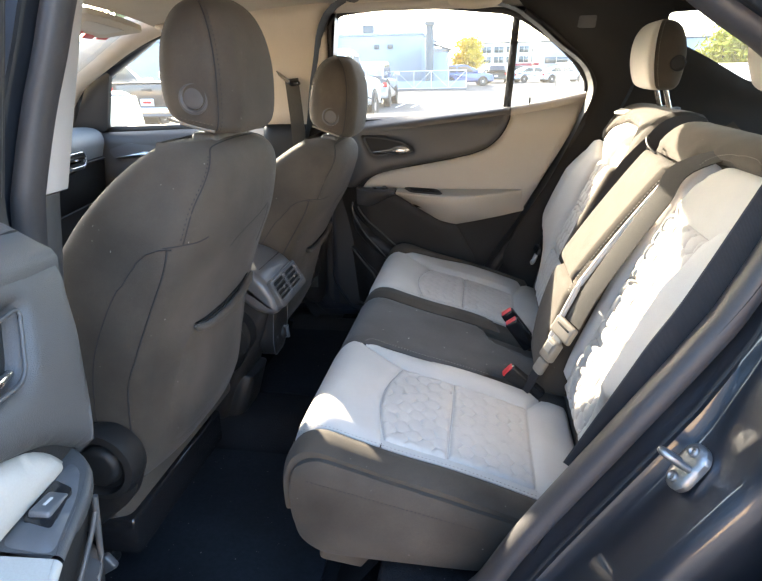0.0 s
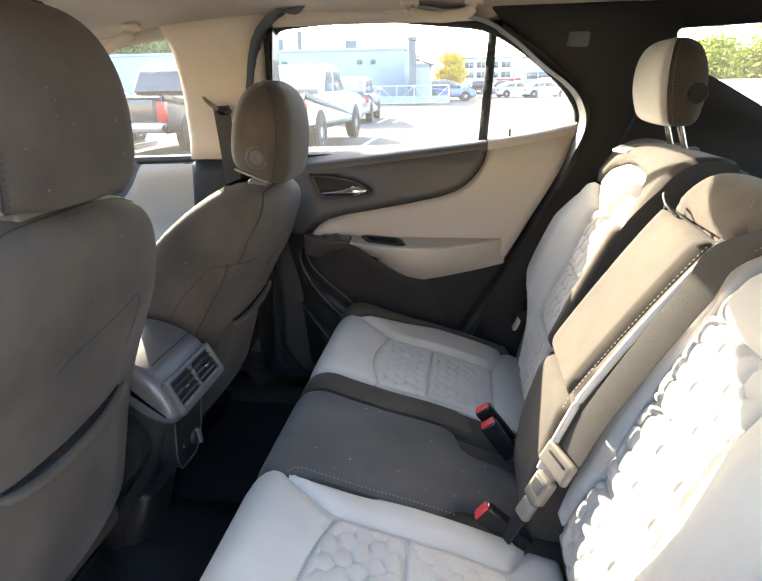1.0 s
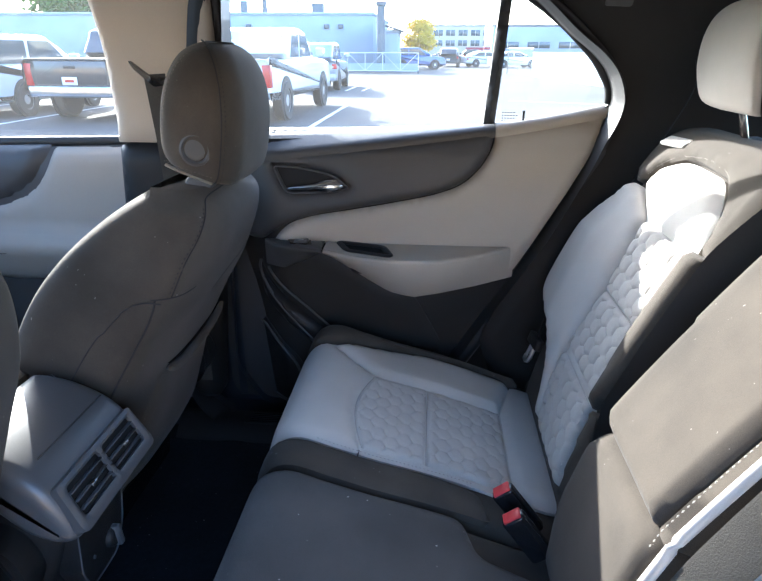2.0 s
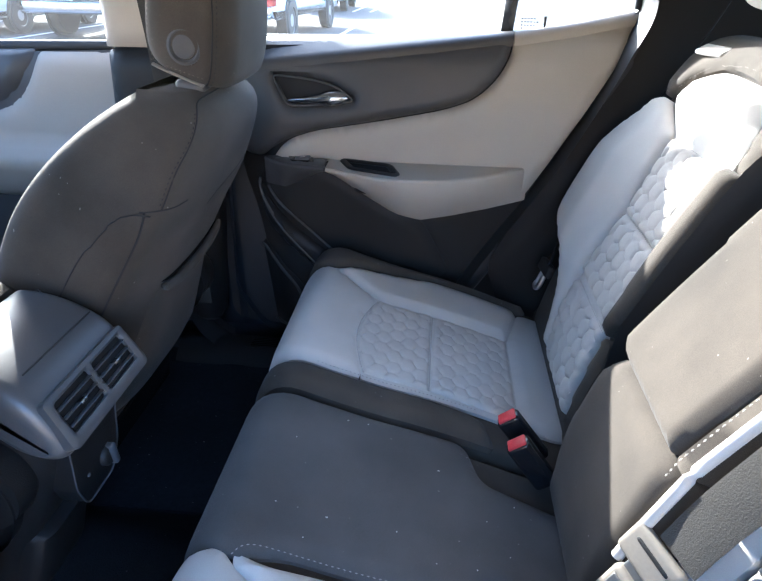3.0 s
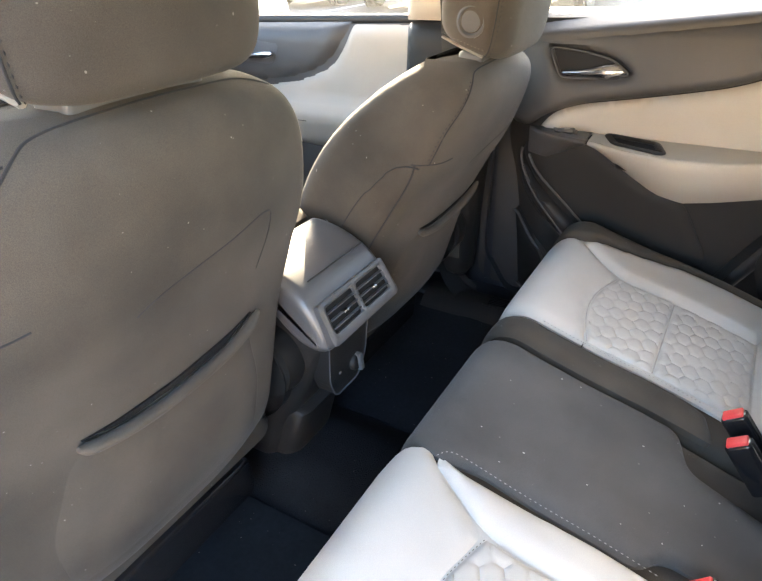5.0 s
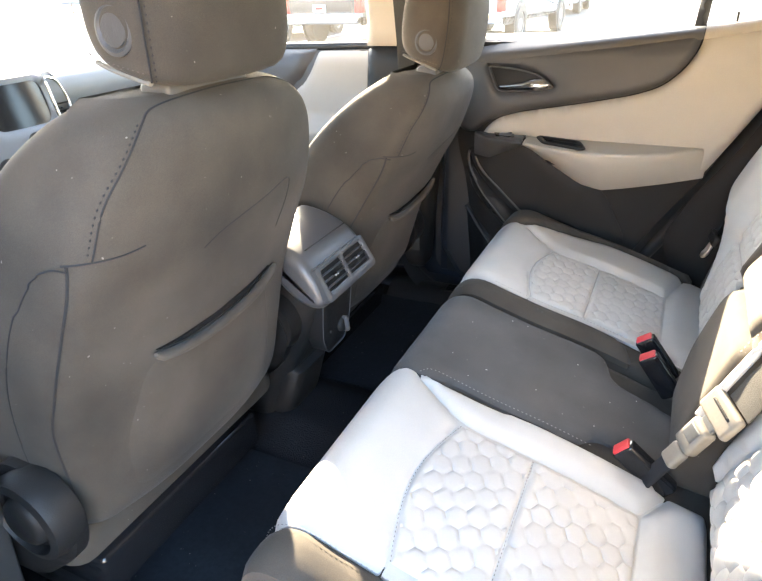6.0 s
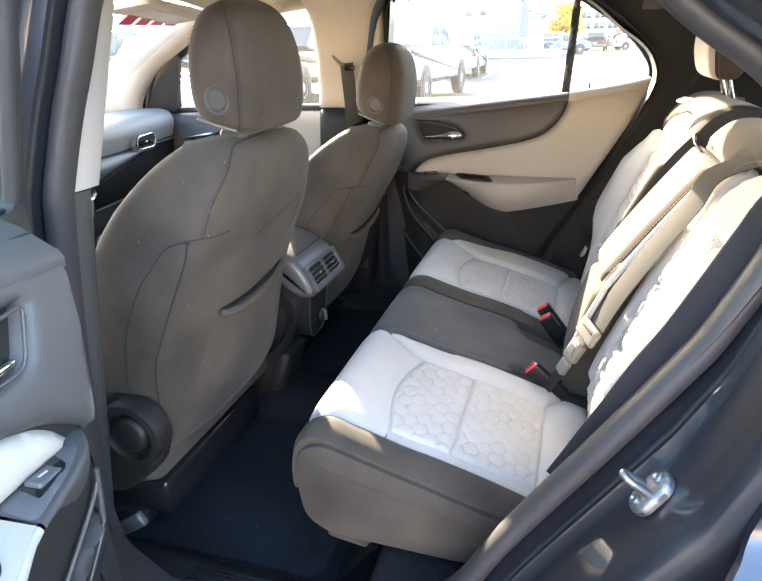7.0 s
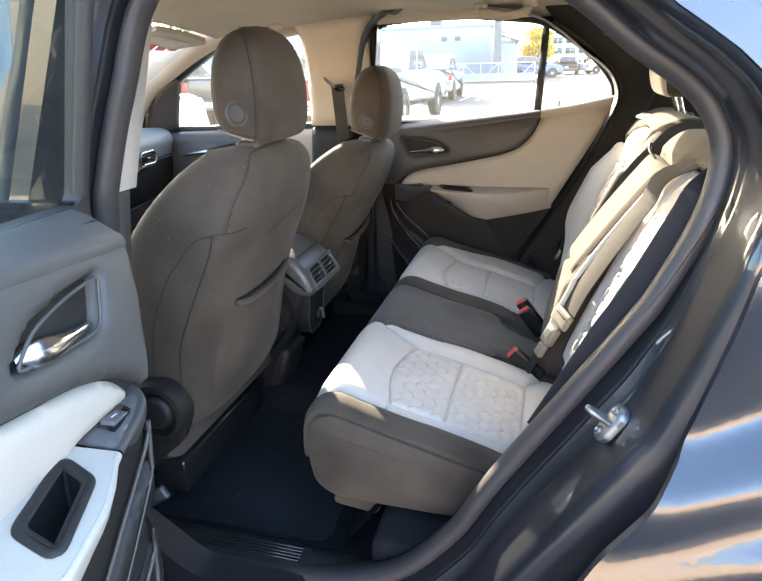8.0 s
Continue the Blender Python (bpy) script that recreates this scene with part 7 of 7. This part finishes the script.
def vehicle(label, style, paint, x, y, heading):
    """A parked vehicle; its nose points along heading (degrees from +x), x and y give its middle."""
    car = thing({"pickup": "pickup_truck", "suv": "parked_suv", "sedan": "parked_car"}[style], label, "truck" if style == "pickup" else "car", "parked vehicles", at=(x, y, 0))
    m = pose(x, y, 0, 0, 0, heading)
    if style == "pickup":
        lower = [(-2.90, 0.62), (-2.93, 1.16), (-2.80, 1.20), (-1.0, 1.20), (1.15, 1.21), (2.45, 1.15), (2.78, 1.02), (2.85, 0.60), (2.5, 0.46), (-2.6, 0.50)]
        cab = [(-1.00, 1.18), (-0.86, 1.66), (-0.72, 1.80), (-0.10, 1.86), (0.55, 1.82), (0.80, 1.72), (1.42, 1.20)]
        half, chalf, wx, wr = 0.99, 0.84, (-1.80, 1.85), 0.40
    elif style == "suv":
        lower = [(-2.20, 0.50), (-2.24, 0.98), (-2.05, 1.06), (0.95, 1.03), (1.95, 0.94), (2.22, 0.76), (2.26, 0.42), (1.9, 0.30), (-1.9, 0.32)]
        cab = [(-2.12, 1.02), (-1.92, 1.52), (-1.60, 1.64), (-0.4, 1.68), (0.15, 1.60), (1.02, 1.02)]
        half, chalf, wx, wr = 0.91, 0.76, (-1.35, 1.38), 0.35
    else:
        lower = [(-2.25, 0.45), (-2.28, 0.84), (-2.0, 0.96), (0.95, 0.92), (1.95, 0.82), (2.25, 0.64), (2.28, 0.36), (1.9, 0.26), (-1.9, 0.28)]
        cab = [(-1.75, 0.94), (-1.10, 1.34), (-0.60, 1.44), (0.05, 1.43), (0.40, 1.34), (1.10, 0.92)]
        half, chalf, wx, wr = 0.88, 0.70, (-1.35, 1.38), 0.32
    part("body", moved(swept_body([tuple(p) for p in catmull(lower, 3, True)], -half, half, 0.10), m), paint, car)
    cabin = moved(swept_body([tuple(p) for p in catmull(cab, 3, True)], -chalf, chalf, 0.12), m)
    cabin_ob = part("cabin", cabin, paint, car)
    zb = min(p[1] for p in cab) + 0.06
    zt = max(p[1] for p in cab) - 0.12
    front_x = lambda z: float(np.interp(z, [p[1] for p in cab[::-1][:3]], [p[0] for p in cab[::-1][:3]]))
    rear_x = lambda z: float(np.interp(z, [p[1] for p in cab[:3]], [p[0] for p in cab[:3]]))
    for s in (-1, 1):
        x0, x1, x2, x3 = rear_x(zb) + 0.16, rear_x(zt) + 0.16, front_x(zt) - 0.14, front_x(zb) - 0.18
        midx = (x1 + x2) / 2
        for o in ([(x0, zb), (x1, zt), (midx - 0.05, zt), (midx - 0.05, zb)], [(midx + 0.05, zb), (midx + 0.05, zt), (x2, zt), (x3, zb)]):
            part("window", moved(panel(o, lambda u, v, h, s=s: (u, s * (chalf + 0.004 + h), v), 0.004, 0.02, 0.01, 0.12, r=0.05), m), M_CARGLASS, cabin_ob)
        part("wing_mirror", moved(box(front_x(zb) - 0.42, front_x(zb) - 0.22, min(s * half, s * (half + 0.22)), max(s * half, s * (half + 0.22)), zb + 0.02, zb + 0.20, 0.05, 3), m), paint, car)
        tl = (lower[1][0] - 0.012, 0.66 if style != "sedan" else 0.62, 0.26)
        part("tail_lamp", moved(box(tl[0], tl[0] + 0.16, min(s * (half - 0.16), s * (half + 0.008)), max(s * (half - 0.16), s * (half + 0.008)), lower[1][1] - (0.46 if style == "pickup" else 0.22), lower[1][1] - 0.04, 0.02), m), M_TAIL, car, "red tail lamp")
        part("head_lamp", moved(box(lower[-5][0] - 0.20, lower[-5][0] - 0.02, min(s * (half - 0.32), s * (half - 0.02)), max(s * (half - 0.32), s * (half - 0.02)), 0.74, 0.88, 0.03), m), M_CHROME, car)
        for wxx in wx:
            arch = moved(lathe([(wr * 1.18, -0.012), (wr * 1.18, 0.014), (0.0, 0.014)], 28), m @ pose(wxx, s * half, wr + 0.02, -90 * s, 0, 0))
            part("wheel_arch", arch, M_RUBBERBLACK, car)
            wheel_part(car, wxx, s * (half - 0.085), wr, 0.25, m)
    yb = chalf - 0.10
    part("rear_window", moved(panel([(-yb, zb), (-yb + 0.06, zt), (yb - 0.06, zt), (yb, zb)], lambda u, v, h: (rear_x(v) - 0.012 - h, u, v), 0.003, 0.02, 0.02, 0.10, r=0.06), m), M_CARGLASS, cabin_ob)
    part("windscreen", moved(panel([(-yb, zb), (-yb + 0.06, zt), (yb - 0.06, zt), (yb, zb)], lambda u, v, h: (front_x(v) + 0.012 + h, u, v), 0.003, 0.02, 0.02, 0.10, r=0.06), m), M_CARGLASS, cabin_ob)
    part("rear_bumper", moved(box(lower[0][0] - 0.10, lower[0][0] + 0.12, -half + 0.04, half - 0.04, lower[0][1] - 0.14, lower[0][1] + 0.08, 0.04, 3), m), M_CHROME if style == "pickup" else paint, car)
    part("number_plate", moved(box(lower[0][0] - 0.115, lower[0][0] - 0.10, -0.16, 0.16, lower[0][1] + 0.10, lower[0][1] + 0.25, 0.004), m), M_WHITE, car, "white number plate with red bars")
    part("plate_bar", moved(box(lower[0][0] - 0.119, lower[0][0] - 0.115, -0.10, 0.10, lower[0][1] + 0.15, lower[0][1] + 0.20, 0), m), M_TAIL, car)
    if style == "pickup":
        part("tailgate", moved(box(-2.955, -2.92, -0.76, 0.76, 0.72, 1.17, 0.02), m), paint, car)
        part("gate_handle", moved(box(-2.972, -2.950, -0.12, 0.12, 1.02, 1.08, 0.01), m), M_RUBBERBLACK, car)
        part("cargo_bed", moved(box(-2.78, -1.05, -0.78, 0.78, 1.185, 1.212, 0.01), m), M_RUBBERBLACK, car, "black truck bed cover")
    return car


vehicle("white pickup truck parked on the sunlit lot", "pickup", M_WHITE, -4.05, 14.25, 88)
vehicle("black pickup truck parked beside the white one", "pickup", M_BLACKCAR, -7.05, 14.35, 87)
vehicle("white car parked beside the black truck", "suv", M_WHITE, -9.9, 13.9, 90)
vehicle("dark pickup truck parked further along the row", "pickup", M_GREY, -13.0, 14.3, 90)
vehicle("silver car parked behind the white truck", "suv", M_SILVERCAR, -4.6, 24.5, 92)
vehicle("blue car parked behind the gate", "suv", M_BLUECAR, -1.6, 53.0, 8)
vehicle("black car standing on the far lot", "suv", M_BLACKCAR, 1.25, 62.0, 86)
vehicle("dark car parked before the far building", "suv", M_BLACKCAR, 6.0, 96.0, 10)
vehicle("dark car parked far across the lot", "sedan", M_BLACKCAR, 1.5, 88.0, 5)
vehicle("white car parked by the chain fence", "sedan", M_WHITE, 4.8, 63.5, 20)
vehicle("white car parked beyond the chain fence", "sedan", M_WHITE, 7.2, 60.0, 15)
vehicle("white car parked beside the low wall", "suv", M_WHITE, 9.3, 30.0, 95)
vehicle("silver car parked on the near side of the lot", "sedan", M_SILVERCAR, -9.0, -7.5, 80)
vehicle("white car parked across the aisle", "suv", M_WHITE, 4.5, -12.5, 95)


def building(name, label, x0, x1, y0, y1, h, mat, rows=0, cols=0, base_mat=None):
    b = thing(name, label, "building", at=((x0 + x1) / 2, (y0 + y1) / 2, 0))
    part("wall", box(x0, x1, y0, y1, 0, h, 0.03, 1), mat, b)
    part("parapet", box(x0 - 0.08, x1 + 0.08, y0 - 0.08, y1 + 0.08, h, h + 0.22, 0.02, 1), M_GREY if rows else mat, b)
    for r in range(rows):
        for c in range(cols):
            wx = x0 + (c + 0.5) * (x1 - x0) / cols
            ww = (x1 - x0) / cols * 0.36
            z0 = h * (0.42 + 0.30 * r)
            w = part("window", box(wx - ww, wx + ww, y0 - 0.06, y0 + 0.05, z0, z0 + h * 0.17, 0.01, 1), M_CARGLASS, b)
            part("mullion", box(wx - 0.04, wx + 0.04, y0 - 0.09, y0 - 0.05, z0, z0 + h * 0.17, 0.0), M_STONE, w)
    if base_mat:
        part("fascia", box(x0 + (x1 - x0) * 0.42, x1, y0 - 0.5, y0 - 0.02, h * 0.24, h * 0.38, 0.02, 1), base_mat, b)
    return b


hall = building("warehouse", "long pale blue grey warehouse with flat roof", -75, -5.0, 50, 66, 3.95, M_WALL)
for k, (x, w, h) in enumerate(((-15.6, 0.5, 1.1), (-13.9, 0.35, 1.7), (-11.2, 0.08, 2.4), (-9.6, 0.9, 0.9), (-24.0, 0.8, 0.9))):
    part("roof_vent", box(x - w / 2, x + w / 2, 51.5, 51.5 + max(w, 0.3), 3.9, 4.0 + h, 0.02), M_GREY, hall, "grey roof vent")
for x in (-8.6, -14.8, -7.5):
    part("wall_lamp", box(x - 0.2, x + 0.2, 49.75, 50.0, 3.0, 3.3, 0.03), M_GREY, hall)
shed = building("shed", "small white gabled shed beside the warehouse", -4.2, -2.8, 46.5, 49.5, 2.6, M_WALL)
part("roof", panel([(-4.4, 46.2), (-2.4, 46.2), (-2.4, 49.8), (-4.4, 49.8)], lambda u, v, h: (u, v, 3.35 - 0.30 * (u + 4.4) + h), 0.02, 0.1, 0.12, 0.5, r=0.02), M_GREY, shed)
flue = solid("flue_stack", joined(lathe([(0.32, 0.0), (0.30, 0.1), (0.29, 4.3), (0.38, 4.35), (0.38, 4.6), (0.0, 4.62)], 20, pose(-4.0, 45.6, 0))), M_GREY, "tall dark grey metal flue stack", "chimney")
building("office_building", "beige two storey office building across the lot", -3.0, 16.0, 112, 126, 5.4, M_STONE, 2, 9, M_MAROON)
building("flat_hall", "grey flat roofed hall beyond the fence", 6.9, 30.0, 82, 96, 4.3, M_WALL, 1, 6)
# Unseen block added behind the viewpoint for tan reflections and warm fill.
building("tan_reflector", "unseen tan block added to reflect warm light", -45, 60, -34, -22, 6.0, M_TAN, 1, 24)
pylon = thing("sign_pylon", "white sign pylon with dark red band", "sign", at=(6.1, 79, 0))
part("post", box(5.75, 6.45, 78.7, 79.2, 0, 4.5, 0.03), M_WHITE, pylon)
part("band", box(5.70, 6.50, 78.65, 79.25, 1.6, 1.9, 0.02), M_MAROON, pylon)


def sliding_gate(x0, x1, y):
    g = thing("sliding_gate", "white steel truss sliding gate across the lot", "gate", at=((x0 + x1) / 2, y, 0))
    for z in (0.16, 1.28):
        part("rail", tube([(x0, y, z), (x1, y, z)], 0.035, 6), M_FENCE, g)
    n = int((x1 - x0) / 1.1)
    for k in range(n + 1):
        xa = x0 + (x1 - x0) * k / n
        part("post", tube([(xa, y, 0.16), (xa, y, 1.28)], 0.028, 6), M_FENCE, g)
        if k < n:
            xb = x0 + (x1 - x0) * (k + 1) / n
            part("brace", tube([(xa, y, 0.16 if k % 2 else 1.28), (xb, y, 1.28 if k % 2 else 0.16)], 0.02, 6), M_FENCE, g)
    for xa in (x0, (x0 + x1) / 2, x1):
        part("roller", tube([(xa, y, -0.01), (xa, y, 0.17)], 0.05, 8), M_GREY, g)
    part("kick_board", box(x0, x1, y - 0.01, y + 0.01, 0.18, 0.62, 0.0), M_WALL, g)
    return g


sliding_gate(-13.0, -1.2, 42.0)


def chain_fence(pts):
    f = thing("chain_fence", "chain link fence with steel posts", "fence", at=(*pts[0], 0))
    bm = bmesh.new()
    for (xa, ya), (xb, yb) in zip(pts, pts[1:]):
        a, b = Vector((xa, ya, 0)), Vector((xb, yb, 0))
        n = max(1, int((b - a).length / 2.4))
        for k in range(n + 1):
            p = a.lerp(b, k / n)
            part("post", tube([(p.x, p.y, 0), (p.x, p.y, 1.62)], 0.035, 8), M_BUCKLE, f)
        part("rail", tube([(xa, ya, 1.58), (xb, yb, 1.58)], 0.025, 6), M_FENCE, f)
        ln = (b - a).length
        d = (b - a).normalized()
        m = int((ln + 1.55) / 0.16)
        for k in range(m):
            for sgn in (1, -1):
                s0 = k * 0.16 - (1.55 if sgn > 0 else 0.0)
                za, zb2, sa, sb = 0.03, 1.58, s0, s0 + 1.55
                if sgn < 0:
                    za, zb2 = 1.58, 0.03
                ta, tb = max(0.0, -sa / 1.55), min(1.0, (ln - sa) / 1.55)
                if tb <= ta:
                    continue
                p = a + d * (sa + 1.55 * ta) + Vector((0, 0, za + (zb2 - za) * ta))
                q = a + d * (sa + 1.55 * tb) + Vector((0, 0, za + (zb2 - za) * tb))
                w = Vector((0, 0, 0.004))
                v = [bm.verts.new(c) for c in (p - w, p + w, q + w, q - w)]
                bm.faces.new(v)
    tagged(part("mesh", bm, M_FENCE, f, "", False), kind="stuff")
    return f


chain_fence([(4.7, 42.5), (5.7, 38.2)])
low_wall = thing("boundary_wall", "low white boundary wall along the lot", "wall", at=(6.8, 28, 0))
part("wall", loft([[(x - 0.1, y, 0), (x - 0.1, y, 1.30), (x + 0.1, y, 1.30), (x + 0.1, y, 0)] for x, y in ((5.75, 38.0), (6.6, 31.5), (7.3, 26.0), (8.2, 18.0), (9.6, 4.0), (10.2, -4.0))]), M_WALL, low_wall)
part("coping", loft([[(x - 0.14, y, 1.30), (x - 0.14, y, 1.36), (x + 0.14, y, 1.36), (x + 0.14, y, 1.30)] for x, y in ((5.75, 38.0), (6.6, 31.5), (7.3, 26.0), (8.2, 18.0), (9.6, 4.0), (10.2, -4.0))]), M_STONE, low_wall)


def tree(label, x, y, h, spread, leaf_mat, leaves, seed, leaf=0.16, trunk_share=0.42):
    """A tapered trunk, forking limbs, and a crown of separate small leaves gathered at the twigs' ends."""
    rng = random.Random(seed)
    t = thing("tree", label, "tree", "trees", at=(x, y, 0))
    path = [(x, y, -0.1), (x + rng.uniform(-0.1, 0.1), y, h * 0.2), (x + rng.uniform(-0.2, 0.2), y + rng.uniform(-0.2, 0.2), h * 0.45), (x + rng.uniform(-0.2, 0.2), y, h * 0.75)]
    r0 = h * 0.028
    trunk = part("trunk", tube(catmull(path, 5), [r0 * (1.25 - k / 15 * 0.95) for k in range(16)], 10), M_BARK, t)
    tips = []
    for k in range(11):
        a = k * 2.4 + rng.uniform(-0.4, 0.4)
        z0 = h * rng.uniform(trunk_share * 0.75, 0.72)
        reach = spread * rng.uniform(0.55, 1.0)
        end = Vector((x + math.cos(a) * reach, y + math.sin(a) * reach, z0 + h * rng.uniform(0.06, 0.30)))
        mid = Vector((x, y, z0)).lerp(end, 0.5) + Vector((0, 0, h * 0.03))
        part("limb", tube(catmull([(x, y, z0), mid, end], 4), [r0 * 0.42 * (1 - j / 9 * 0.8) for j in range(9)], 6), M_BARK, t)
        tips += [end, mid, Vector((x, y, z0)).lerp(end, 0.75)]
    tips += [Vector((x + rng.uniform(-1, 1) * spread * 0.3, y + rng.uniform(-1, 1) * spread * 0.3, h * rng.uniform(0.7, 0.97))) for _ in range(9)]
    verts, faces = [], []
    for _ in range(leaves):
        c = rng.choice(tips)
        g = spread * 0.26
        p = c + Vector((rng.gauss(0, g), rng.gauss(0, g), rng.gauss(0, g * 0.75)))
        u = Vector((rng.gauss(0, 1), rng.gauss(0, 1), rng.gauss(0, 1))).normalized()
        v = u.orthogonal().normalized()
        ln = leaf * rng.uniform(0.6, 1.3)
        k = len(verts)
        verts += [p - u * ln, p + v * ln * 0.45 + u.cross(v) * ln * 0.1, p + u * ln, p - v * ln * 0.45 + u.cross(v) * ln * 0.1]
        faces += [(k, k + 1, k + 2), (k, k + 2, k + 3)]
    me = bpy.data.meshes.new("crown")
    me.from_pydata([tuple(p) for p in verts], [], faces)
    me.materials.append(leaf_mat)
    crown = new("crown", me)
    crown.parent = t
    crown.matrix_parent_inverse = t.matrix_basis.inverted()
    tagged(crown, kind="stuff")
    return t


tree("yellow autumn tree in front of the office building", -1.8, 70.0, 4.3, 1.5, M_LEAFY, 2600, 3, 0.22)
tree("green tree rising behind the warehouse", -33.0, 70.0, 8.6, 5.0, M_LEAFG, 5200, 5, 0.38)
tree("green tree rising behind the warehouse", -41.0, 72.0, 8.2, 4.2, M_LEAFG, 4200, 6, 0.38)
tree("yellow green tree behind the boundary wall", 9.3, 25.5, 2.7, 1.3, M_LEAFYG, 4200, 7, 0.13, 0.25)
tree("yellow green tree behind the boundary wall", 10.9, 23.5, 2.9, 1.5, M_LEAFYG, 4200, 8, 0.13, 0.25)
tree("yellow green tree behind the boundary wall", 13.2, 21.5, 3.3, 1.9, M_LEAFYG, 4200, 9, 0.13, 0.25)
